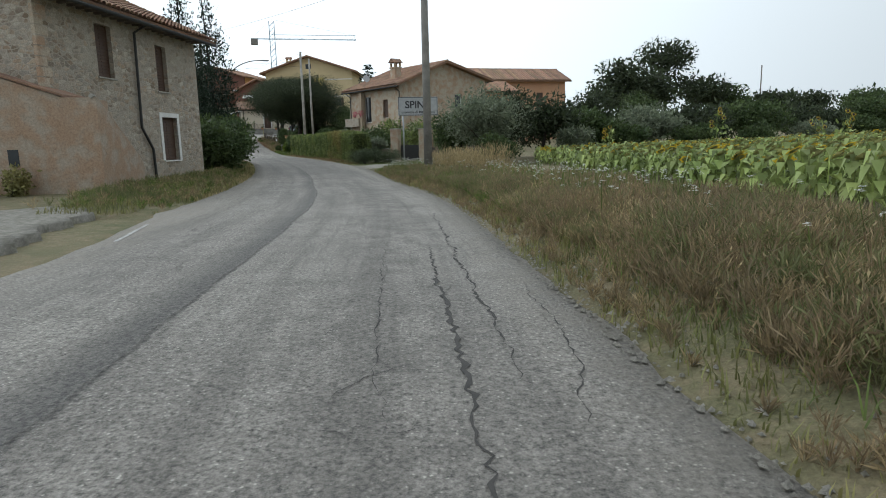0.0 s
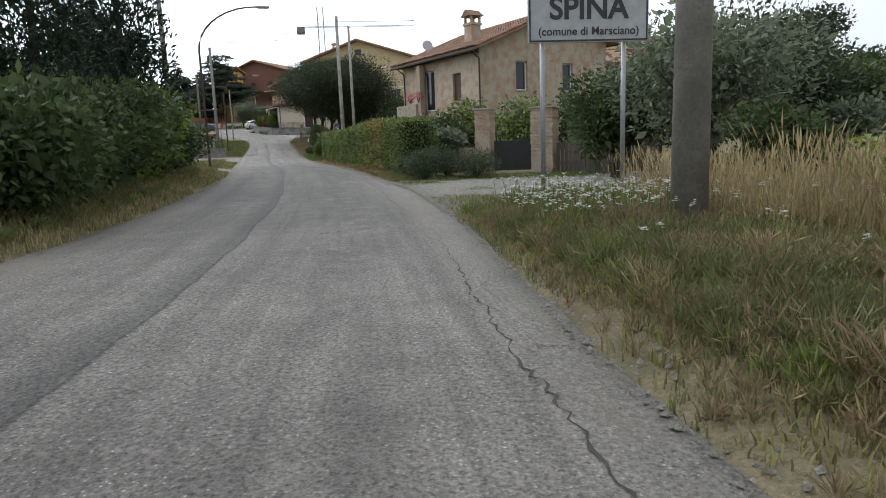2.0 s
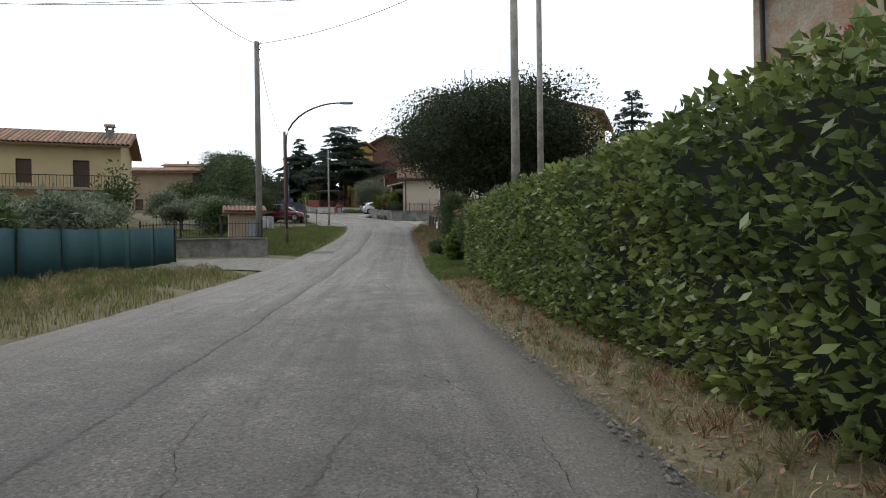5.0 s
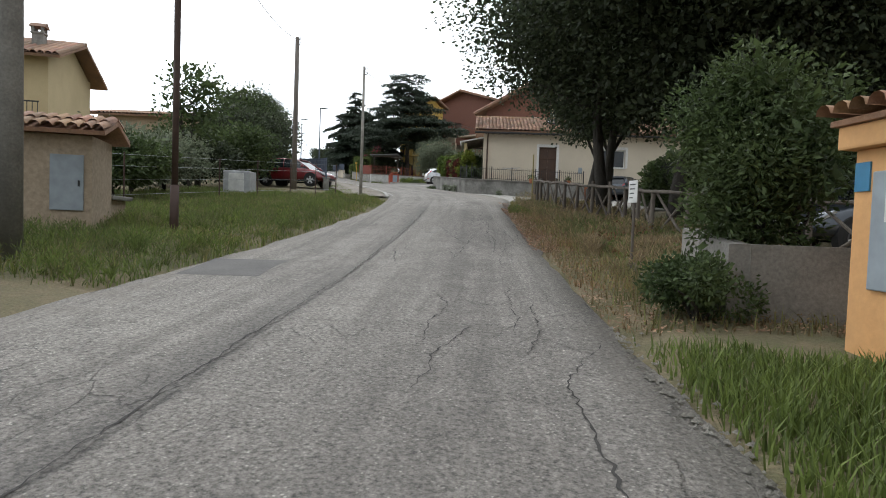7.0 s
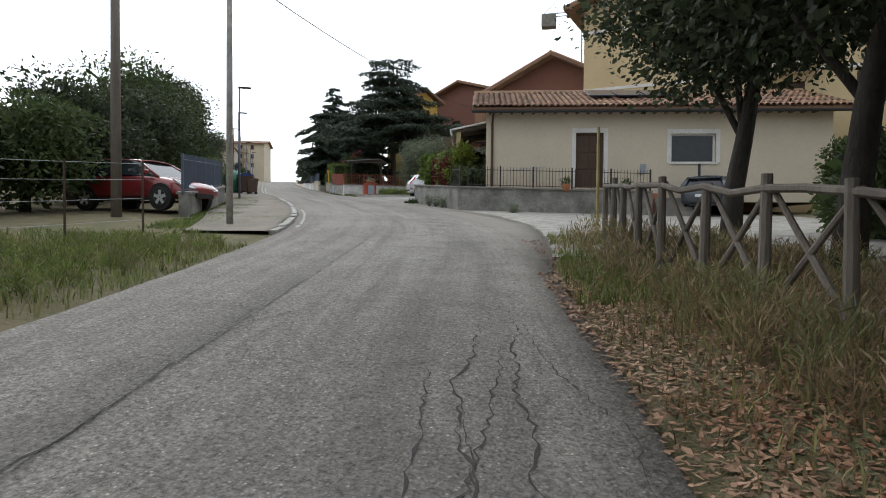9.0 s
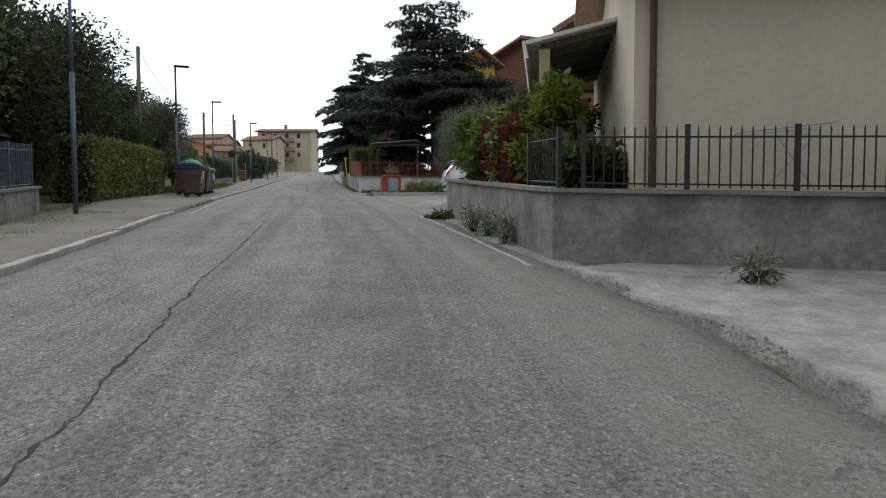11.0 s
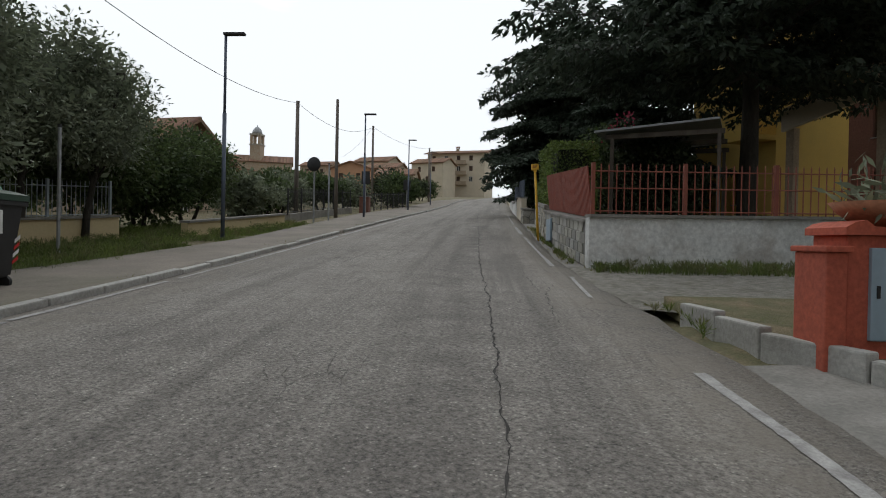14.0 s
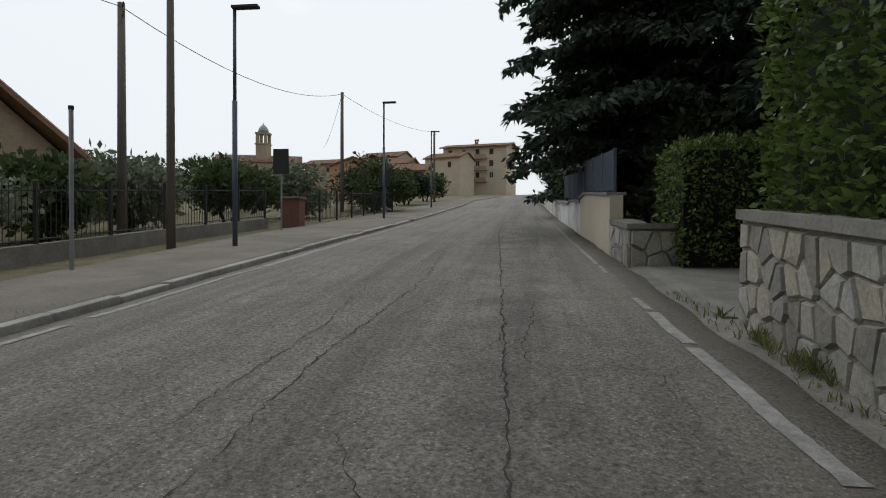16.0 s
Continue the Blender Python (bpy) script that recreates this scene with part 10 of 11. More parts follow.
for k, (s, d, h, r, m) in enumerate([(162, -11.5, 2.2, 1.8, "leaf_olive"), (166, -12, 2.4, 2.0, "leaf_bush"), (170, -12.5, 2.6, 2.0, "leaf_olive"), (175, -11.5, 2.6, 2.0, "leaf_bush"), (180, -11, 2.8, 2.2, "leaf_olive"), (187, -8.5, 3.0, 2.2, "leaf_bush"), (190, -9.5, 3.4, 2.4, "leaf_oak"), (170, -20, 3.0, 2.6, "leaf_bush"), (178, -20, 3.2, 2.8, "leaf_olive"), (160, -22, 3.0, 2.6, "leaf_bush"), (187, -18, 3.4, 2.8, "leaf_bush"), (200, -9, 3.0, 2.2, "leaf_oak"), (210, -9, 3.0, 2.2, "leaf_bush"), (165, -32, 3.5, 3.2, "leaf_olive"), (180, -34, 3.8, 3.4, "leaf_bush"), (195, -28, 3.8, 3.2, "leaf_olive"), (208, -22, 3.6, 3.0, "leaf_bush")]):
    q = at(s, d)
    tree(q.x, q.y, h, r, m, "shrubs and small trees in the sloping gardens", "garden_tree", 700 + k, 0.08, 0.05, 4500, 0.2, 14, stems=2)
for k, (s, d, h, r, m) in enumerate([(143.2, -8.8, 5.4, 1.7, "leaf_olive"), (139.5, -9.6, 4.6, 1.7, "leaf_bush"), (147.0, -10.4, 6.6, 2.2, "leaf_olive"), (150.8, -11.3, 6.2, 1.9, "leaf_olive"), (148.4, -9.8, 6.2, 1.6, "leaf_olive")]):
    q = at(s, d)
    tree(q.x, q.y, h, r, m, "slender grey-green tree behind the bins", "garden_tree", 740 + k, 0.1, 0.15, 9000, 0.12, 18, aspect=0.35)
# right side of the upper street
for k, (s, d, r, h, m) in enumerate([(120.8, 3.2, 0.75, 2.6, "leaf_fresh"), (122.4, 3.1, 0.7, 2.3, "leaf_fresh"), (119.4, 3.2, 0.7, 2.4, "leaf_laurel"), (118.0, 3.3, 0.75, 2.8, "leaf_fresh")]):
    q = at(s, d, 0.0)
    tree(q.x, q.y, h + 0.5, r, m, "bright green and yellow shrub over the wall", "wall_shrub", 90 + k, 0.05, 0.22, 7000, 0.11, 12, category="bush", stems=3)
hedge("red_vine_hedge", sd_line([(120.6, 2.95), (118.2, 2.95)]), 0.5, 2.15, "leaf_redvine", "dark red vine screen behind the wall", 16, 320, 0.12)
for k, (s, d, h, r) in enumerate([(116.6, 3.4, 1.7, 0.7), (121.0, 4.6, 3.0, 1.2)]):
    q = at(s, d)
    tree(q.x, q.y, h, r, "leaf_bush", "leafy shrub between wall and canopy", "wall_shrub", 95 + k, 0.06, 0.3, 5000, 0.15, 12, category="bush", stems=3)
for k, (s, d, h, r) in enumerate([(141.2, 7.6, 4.9, 1.9), (139.6, 8.6, 5.3, 2.4), (139.8, 10.9, 5.3, 2.5), (139.6, 13.8, 5.2, 2.4), (142.5, 9.0, 4.6, 1.9)]):
    q = at(s, d)
    tree(q.x, q.y, h, r, "leaf_olive", "grey-green olive tree in the garden bed", "olive_tree", 100 + k, 0.13, 0.2, 20000, 0.11, 26, aspect=0.24, inside=0.1)
for k, (s, d, r, h) in enumerate([(138.6, 4.6, 0.6, 0.5), (137.4, 5.0, 0.6, 0.5), (136.9, 7.4, 0.6, 0.5), (136.8, 6.5, 0.5, 0.45), (137.9, 5.6, 0.7, 0.6), (138.2, 5.8, 0.6, 0.5), (138.4, 7.0, 0.6, 0.5), (138.6, 8.4, 0.7, 0.55), (139.3, 4.6, 0.75, 0.75), (139.0, 6.2, 0.7, 0.6), (140.0, 5.4, 0.8, 0.9)]):
    q = at(s, d)
    shrub(q.x, q.y, r, h, "leaf_fresh" if k % 2 == 0 else "leaf_bush", "low green garden plant in the bed", 110 + k, 1500, 0.12, "bed_plant", 7, aspect=0.3)
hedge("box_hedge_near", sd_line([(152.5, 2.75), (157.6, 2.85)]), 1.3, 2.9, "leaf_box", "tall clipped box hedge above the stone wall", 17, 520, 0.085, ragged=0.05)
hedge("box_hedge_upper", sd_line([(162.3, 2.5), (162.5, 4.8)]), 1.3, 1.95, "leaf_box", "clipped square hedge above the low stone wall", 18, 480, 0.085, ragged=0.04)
q = at(160.5, 6.0)
tree(q.x, q.y, 4.6, 2.2, "leaf_bush", "dark leafy shrub with red flowers behind the hedge", "oleander", 120, 0.1, 0.1, 9000, 0.17, 18, stems=3)
v, f = leaves(np.random.default_rng(9), [(0, -1.2, 3.6), (-0.8, -1.6, 3.0), (0.6, -1.4, 4.2)], [(0.5, 0.5, 0.4)] * 3, 160, 0.12, aspect=0.7)
ob = arrays("red_blossom", v, f, "flower_pink")
ob.matrix_basis = pose(q.x, q.y, q.z)
tagged(ob, "clusters of red blossom on the dark shrub", "flower", kind="stuff")
for k, (s, d, h, r) in enumerate([(166, 4.2, 3.2, 1.6), (172, 4.0, 3.0, 1.8), (180, 3.6, 2.6, 1.6), (188, 3.6, 3.6, 1.7), (200, 4.4, 5.4, 2.3), (212, 4.4, 5.8, 2.4), (224, 4.4, 6.0, 2.5), (236, 4.6, 6.4, 2.7), (250, 4.6, 6.6, 2.8), (155, 6.0, 4.0, 1.9), (197, 3.2, 2.4, 1.5)]):
    q = at(s, d)
    tree(q.x, q.y, h, r, "leaf_oak", "dense dark garden tree behind the wall", "garden_tree", 130 + k, 0.12, 0.06, 8000, 0.19, 18)
# bushes by the orange shed and the oaks
tree(*at(81.3, 3.05)[:2], 2.9, 1.05, "leaf_bush", "tall dark-green evergreen bush at the roadside", "roadside_bush", 140, 0.07, 0.04, 30000, 0.065, 34, category="bush", stems=3, aspect=0.4)
shrub(*at(80.5, 2.05)[:2], 0.55, 0.62, "leaf_bush", "ivy tumbling over the low wall", 142, 6000, 0.055, "ivy", 9)
for k, (s, d, h, r) in enumerate([(77.0, 3.3, 2.4, 0.9), (75.6, 3.1, 2.2, 1.0), (74.3, 3.2, 2.0, 1.0), (76.4, 2.6, 1.3, 0.6)]):
    tree(*at(s, d)[:2], h, r, "leaf_bush" if k != 3 else "leaf_fresh", "overgrown vine and bush beside the orange shed", "overgrown_bush", 145 + k, 0.05, 0.03, 6500, 0.1, 14, category="bush", stems=3, aspect=0.45)
for k, (s, d, h, r) in enumerate([(86, 13, 5.0, 2.6), (92, 14, 5.5, 3.0), (98, 14, 5.5, 3.0), (104, 16, 4.5, 2.6), (94, 9.5, 2.4, 1.6), (99, 9.5, 2.4, 1.8), (103, 9.0, 2.2, 1.5)]):
    tree(*at(s, d)[:2], h, r, "leaf_bush", "green garden trees beyond the oaks", "garden_tree", 160 + k, 0.12, 0.06, 5000, 0.19, 16)
shrub(*at(122.6, 2.15)[:2], 0.45, 0.3, "leaf_bush", "low dark tuft at the foot of the wall", 170, 1200, 0.09, "wall_tuft", 7)
for k, (s, d) in enumerate([(119.2, 2.15), (118.4, 2.2), (117.2, 2.2)]):
    shrub(*at(s, d)[:2], 0.22, 0.5, "leaf_olive", "weeds growing at the foot of the wall", 171 + k, 300, 0.12, "weed", 6, aspect=0.2)
shrub(-33.0, 108.9, 0.25, 0.35, "leaf_olive", "weeds in the joint before the wall", 176, 350, 0.12, "weed", 6, aspect=0.2)

hedge("garden_screen", sd_line([(86.5, 10.2), (95, 9.4), (104, 9.2)]), 1.4, 2.2, "leaf_bush", "loose green garden hedge behind the oaks", 27, 220, 0.12, ragged=0.2)
# ================================================================ grasses and field
grass("dry_verge_grass", [(-8, 16, 2.6, 4.6), (16, 32, 3.2, 5.2)], "grass_brown", "dry brown verge grass", 14000, 0.24, 1, 0.004, 1.5, True)
grass("straw_verge_grass", [(-8, 14, 2.2, 3.4), (14, 31, 2.8, 4.6), (22, 31, 3.5, 5.6)], "grass_dry", "pale straw-coloured verge grass with seed heads", 12000, 0.27, 2, 0.004, 1.5, True)
grass("tall_straw", [(22, 31, 4.0, 5.6)], "grass_dry", "tall pale straw stalks at the field edge", 7000, 0.7, 21, 0.005, 0.6, True)
grass("verge_grass", [(-8, 31, 1.5, 3.4), (20, 33, 1.6, 4.6)], "grass_mid", "short mixed verge grass at the road edge", 46000, 0.13, 3, 0.006, 1.0)
grass("green_verge_grass", [(-8, 32, 1.9, 3.9), (-8, 30, 3.2, 5.0)], "grass_green", "fresh green verge grass", 22000, 0.2, 4, 0.005, 1.4)
grass("gate_grass", [(40.3, 42.8, 3.4, 9.5), (40.0, 41.2, 2.0, 4.5), (37.4, 38.3, 2.9, 3.9)], "grass_green", "short green grass along the foot of the gate", 16000, 0.07, 24, 0.007, 1.0)
grass("drive_grass", [(32, 36, 2.2, 6.5), (33, 36.5, 1.8, 3.2)], "grass_mid", "sparse short grass in the grit by the driveway", 9000, 0.08, 23, 0.006, 1.0)
grass("left_verge_grass", [(-6, 5, -9, -4.0), (14, 56, -7.5, -4.2), (62, 74, -9.0, -4.2)], "grass_mid", "short grass along the left verge", 44000, 0.17, 5, 0.008, 0.9)
grass("left_dry_grass", [(-6, 5, -7, -4.0), (18, 56, -6.0, -4.3)], "grass_dry", "dry grass along the left verge", 14000, 0.16, 6, 0.008, 0.9)
grass("meadow_grass", [(81, 101, -12, -3.6), (84, 100, -22, -10), (61, 80, -22, -9)], "grass_green", "green meadow grass with dry tips", 150000, 0.14, 7, 0.006, 1.4)
grass("meadow_dry_grass", [(81, 101, -10, -3.6)], "grass_mid", "mixed dry grass in the meadow", 9000, 0.18, 8, 0.007, 0.9, True)
grass("hedge_foot_grass", [(41.7, 47, 1.75, 3.2), (43, 50, 1.8, 2.7)], "grass_green", "short green grass at the hedge foot", 16000, 0.06, 9, 0.006, 0.9)
grass("hedge_foot_dry", [(40, 74, 1.5, 2.5)], "grass_dry", "sparse dry grass under the hedge", 9000, 0.08, 10, 0.006, 0.9)
grass("oak_verge_grass", [(80, 103, 1.2, 3.6)], "grass_brown", "sparse dry brown grass under the oaks", 12000, 0.1, 11, 0.006, 1.0, True)
grass("shed_grass", [(70, 79.4, 1.35, 3.4)], "grass_green", "bright green grass before the orange shed", 24000, 0.16, 12, 0.007, 1.0)
grass("forecourt_grass", [(96, 103, 1.3, 2.6)], "grass_green", "green grass tufts at the road edge", 4000, 0.14, 22, 0.007, 0.9)
grass("lawn", [(142, 158, -11.5, -6.6), (104, 124, -6.8, -5.6)], "grass_green", "mown green lawn behind the footway", 80000, 0.1, 13, 0.006, 1.3)
grass("oak_verge_mixed", [(80, 103, 1.5, 4.2)], "grass_mid", "mixed green and straw weeds under the fence", 7000, 0.18, 25, 0.006, 1.1)
grass("path_grass", [(144.7, 145.5, 2.3, 8.0)], "grass_green", "grass at the foot of the white wall", 2500, 0.12, 26, 0.007, 1.0)
grass("bed_grass", [(136.6, 139.0, 3.9, 9.0), (138.2, 141.2, 3.0, 8.0)], "grass_green", "green grass and weeds in the garden bed", 14000, 0.14, 24, 0.007, 1.0)
grass("kerb_weeds", [(104, 160, -5.0, -4.6), (104, 124, -4.9, -3.95), (144.8, 145.6, 2.2, 5.5), (146, 160, 1.65, 1.95), (124, 137, -8.2, -7.6)], "grass_mid", "weeds along kerb and walls", 12000, 0.1, 14, 0.007, 0.9)


def weeds(name, areas, plants, mats, label, h, seed=1, sprays=34, leaf=0.05, spread=0.5, slim=0.05):
    """Bushy dry weeds: thin stems fanning out of a root, set with many small leaves and seed heads."""
    rng = np.random.default_rng(seed)
    sizes = np.array([(b - a) * (d - c) for a, b, c, d in areas], float)
    ar = np.array(areas, float)[rng.choice(len(areas), plants, p=sizes / sizes.sum())]
    s = ar[:, 0] + (ar[:, 1] - ar[:, 0]) * rng.random(plants)
    d = ar[:, 2] + (ar[:, 3] - ar[:, 2]) * rng.random(plants)
    left, right = edges(s)
    keep = (d > right + 0.12) | (d < left - 0.12)
    s, d = s[keep], d[keep]
    x = np.interp(s, LINE_S, LINE[:, 0]) + np.interp(s, LINE_S, TAN[:, 1]) * d
    y = np.interp(s, LINE_S, LINE[:, 1]) - np.interp(s, LINE_S, TAN[:, 0]) * d
    xy = np.c_[x, y]
    lump = np.array([noise.noise(Vector((a * 0.5, b * 0.5, seed))) for a, b in xy])
    _, _, z = station(xy)
    root = np.c_[xy, lie(s, d, z, xy) - 0.02]
    n = len(root)
    ph = h * (0.55 + 0.6 * rng.random(n)) * (1 + 0.7 * lump) * np.clip((np.maximum(d - right[keep], left[keep] - d)) / 0.8 + 0.35, 0.3, 1)
    tone = rng.integers(0, len(mats), n)
    k = np.repeat(np.arange(n), sprays)
    m = len(k)
    a = rng.random(m) * 6.283
    t = 0.15 + 0.85 * rng.random(m) ** 0.8
    r = spread * t * (0.25 + 0.75 * rng.random(m))
    pos = root[k] + np.c_[np.cos(a) * r * ph[k], np.sin(a) * r * ph[k], t * ph[k]]
    out = np.c_[np.cos(a) * 0.45, np.sin(a) * 0.45, np.full(m, 0.9)] + rng.normal(size=(m, 3)) * 0.42
    out /= np.linalg.norm(out, axis=1)[:, None]
    sd = np.cross(out, rng.normal(size=(m, 3)))
    sd /= np.linalg.norm(sd, axis=1)[:, None] + 1e-9
    L = leaf * (0.5 + rng.random(m))[:, None]
    V = [np.stack([pos, pos + out * L * 0.5 + sd * L * slim, pos + out * L, pos + out * L * 0.5 - sd * L * slim], 1).reshape(-1, 3)]
    M = [tone[k]]
    # stems
    j = np.repeat(np.arange(n), 5)
    pick = rng.integers(0, sprays, len(j)) + j * sprays
    w = rng.normal(size=(len(j), 3)) * (0.003, 0.003, 0.0)
    V.append(np.stack([root[j] - w, root[j] + w, pos[pick] + w * 0.6, pos[pick] - w * 0.6], 1).reshape(-1, 3))
    M.append(tone[j])
    verts = np.concatenate(V)
    return tagged(arrays(name, verts, np.arange(len(verts)).reshape(-1, 4), mats, slots=np.concatenate(M)), label, "weeds", kind="stuff")


weeds("dry_weeds", [(-6, 31, 1.9, 5.2), (-4, 12, 2.0, 4.6)], 3800, ["weed_brown", "weed_straw", "weed_olive", "weed_olive", "weed_brown"], "dense brown and olive dry weeds along the verge", 0.3, 3, 95, 0.1, 0.75, 0.04)
weeds("edge_weeds", [(-6, 32, 1.5, 2.3)], 900, ["weed_straw", "weed_brown"], "low straw-coloured weeds at the road edge", 0.14, 5, 50, 0.07, 0.7)
weeds("green_weeds", [(10, 33, 1.9, 4.2)], 1300, ["grass_green", "weed_olive"], "fresh green weeds in the verge", 0.24, 6, 70, 0.1, 0.7)
weeds("bank_weeds", [(81, 101, 1.8, 4.8), (82, 90, 2.3, 5.0)], 1100, ["weed_straw", "weed_olive", "weed_brown"], "brown and olive weeds on the bank under the fence", 0.34, 7, 70, 0.11, 0.6)
weeds("bank_vines", [(81.2, 90, 2.1, 4.2)], 260, ["weed_rust", "weed_olive", "grass_green"], "rust-brown leafy creepers on the bank", 0.3, 17, 44, 0.06, 0.9, 0.26)
weeds("left_weeds", [(15, 56, -8.0, -4.9), (62, 74, -9.4, -5.0)], 1700, ["weed_olive", "grass_green", "weed_straw"], "olive and green weeds along the verge", 0.24, 8, 60, 0.11, 0.7)
weeds("hedge_weeds", [(42, 73, 1.7, 2.6)], 600, ["weed_rust", "weed_straw", "weed_olive"], "low dry weeds at the hedge foot", 0.1, 9, 40, 0.06, 0.8)
weeds("kerb_tufts", [(146, 158, 1.66, 1.95), (144.7, 145.6, 2.2, 8.0), (139.5, 141, 1.9, 2.3), (105, 124, -4.02, -3.8)], 420, ["grass_green", "weed_olive"], "green tufts along kerbs and wall feet", 0.15, 10, 50, 0.09, 0.7)
weeds("lawn_weeds", [(142, 158, -11.5, -6.8)], 1100, ["grass_green", "grass_green", "weed_olive"], "longer green tufts in the lawn", 0.18, 11, 50, 0.09, 0.8)
weeds("meadow_weeds", [(81, 101, -12, -4.0)], 2600, ["grass_green", "weed_olive", "grass_green"], "soft green plants in the meadow", 0.24, 12, 60, 0.1, 0.8)


def litter(name, areas, n, label, seed=1, size=0.032):
    """Fallen leaves lying on the ground."""
    rng = np.random.default_rng(seed)
    k = rng.integers(0, len(areas), n)
    ar = np.array(areas, float)[k]
    s = ar[:, 0] + (ar[:, 1] - ar[:, 0]) * rng.random(n)
    d = ar[:, 2] + (ar[:, 3] - ar[:, 2]) * rng.random(n)
    x = np.interp(s, LINE_S, LINE[:, 0]) + np.interp(s, LINE_S, TAN[:, 1]) * d
    y = np.interp(s, LINE_S, LINE[:, 1]) - np.interp(s, LINE_S, TAN[:, 0]) * d
    xy = np.c_[x, y]
    _, _, z = station(xy)
    left, right = edges(s)
    h = np.where((d > left) & (d < right), z + 0.012, lie(s, d, z, xy)) + 0.012
    a = rng.random(n) * 6.283
    u = np.c_[np.cos(a), np.sin(a), rng.normal(size=n) * 0.25] * size * (0.5 + rng.random(n))[:, None]
    v = np.c_[-np.sin(a), np.cos(a), rng.normal(size=n) * 0.25] * size * 0.4
    p = np.c_[xy, h]
    verts = np.stack([p - u, p + v, p + u, p - v], 1).reshape(-1, 3)
    return tagged(arrays(name, verts, np.arange(n * 4).reshape(-1, 4), "litter"), label, "leaf litter", kind="stuff")


litter("oak_leaf_litter", [(80, 102, 1.2, 4.5), (86, 98, 1.0, 3.0)], 30000, "brown fallen oak leaves under the fence", 3)
litter("hedge_litter", [(44, 72, 1.5, 2.6)], 2500, "fallen leaves along the hedge foot", 4)


def stones(name, areas, n, mat, label, seed=1, size=0.018):
    """Loose grit: small four-sided pebbles."""
    rng = np.random.default_rng(seed)
    k = rng.integers(0, len(areas), n)
    ar = np.array(areas, float)[k]
    s = ar[:, 0] + (ar[:, 1] - ar[:, 0]) * rng.random(n)
    lo, hi = edges(s)
    d = np.where(ar[:, 2] > 0, hi, lo) + ar[:, 2] * 0 + np.where(ar[:, 2] > 0, 1, -1) * (ar[:, 3] * np.abs(rng.normal(size=n)) * 0.5 - 0.1)
    x = np.interp(s, LINE_S, LINE[:, 0]) + np.interp(s, LINE_S, TAN[:, 1]) * d
    y = np.interp(s, LINE_S, LINE[:, 1]) - np.interp(s, LINE_S, TAN[:, 0]) * d
    xy = np.c_[x, y]
    _, _, z = station(xy)
    h = np.where((d > lo) & (d < hi), z + 0.012, lie(s, d, z, xy)) + 0.004
    r = size * (0.4 + 1.2 * rng.random(n) ** 2)[:, None]
    a = rng.random(n) * 6.283
    c = np.c_[xy, h]
    e1, e2 = np.c_[np.cos(a), np.sin(a), np.zeros(n)] * r, np.c_[-np.sin(a), np.cos(a), np.zeros(n)] * r * 0.7
    up = np.c_[np.zeros((n, 2)), np.ones(n)] * r * 0.8
    verts = np.stack([c - e1, c - e2, c + e1, c + e2, c + up], 1).reshape(-1, 3)
    i = np.arange(n) * 5
    tri = np.concatenate([np.stack([i + a0, i + b0, i + 4], 1) for a0, b0 in ((0, 1), (1, 2), (2, 3), (3, 0))])
    return tagged(arrays(name, verts, tri, mat), label, "gravel", kind="stuff")


stones("verge_grit", [(-4, 34, 1, 0.5), (34, 42, 1, 0.6), (36, 41.5, 1, 5.0), (36.3, 41.3, 1, 8.0), (33, 36, 1, 3.0), (42, 80, 1, 0.3)], 16000, "gravel", "loose grit and small stones along the road edge", 6, 0.022)


stones("forecourt_grit", [(100.5, 114.4, 1, 1.6), (101, 114, 1, 4.0)], 9000, "gravel", "loose pale grit on the forecourt edge", 9, 0.02)


def umbels(n, areas, seed=3):
    """White umbellifer flowers on thin stems."""
    rng = np.random.default_rng(seed)
    bm_v, bm_f = [], []
    mats = []
    for k in range(n):
        a = areas[rng.integers(0, len(areas))]
        p = at(a[0] + (a[1] - a[0]) * rng.random(), a[2] + (a[3] - a[2]) * rng.random())
        h = 0.34 + 0.28 * rng.random()
        tip = np.array(p) + np.array([rng.normal() * 0.08, rng.normal() * 0.08, h])
        b = len(bm_v)
        bm_v += [tuple(np.array(p) + (0.006, 0, 0)), tuple(np.array(p) - (0.006, 0, 0)), tuple(tip - (0.004, 0, 0)), tuple(tip + (0.004, 0, 0))]
        bm_f.append((b, b + 1, b + 2, b + 3))
        mats.append(0)
        for j in range(7):
            c = tip + np.array([rng.normal() * 0.017, rng.normal() * 0.017, rng.normal() * 0.012])
            r = 0.021
            b = len(bm_v)
            bm_v += [tuple(c + (r, 0, 0)), tuple(c + (0, r, 0.004)), tuple(c - (r, 0, 0)), tuple(c - (0, r, -0.004))]
            bm_f.append((b, b + 1, b + 2, b + 3))
            mats.append(1)
    return tagged(arrays("wild_carrot", bm_v, bm_f, ["grass_green", "flower_white"], slots=mats), "white wild carrot flowers in the verge", "flower", kind="stuff")


umbels(620, [(-4, 30, 2.4, 5.0), (28, 32, 2.3, 4.6), (28.2, 31, 2.1, 3.8), (8, 20, 3.0, 5.0)])


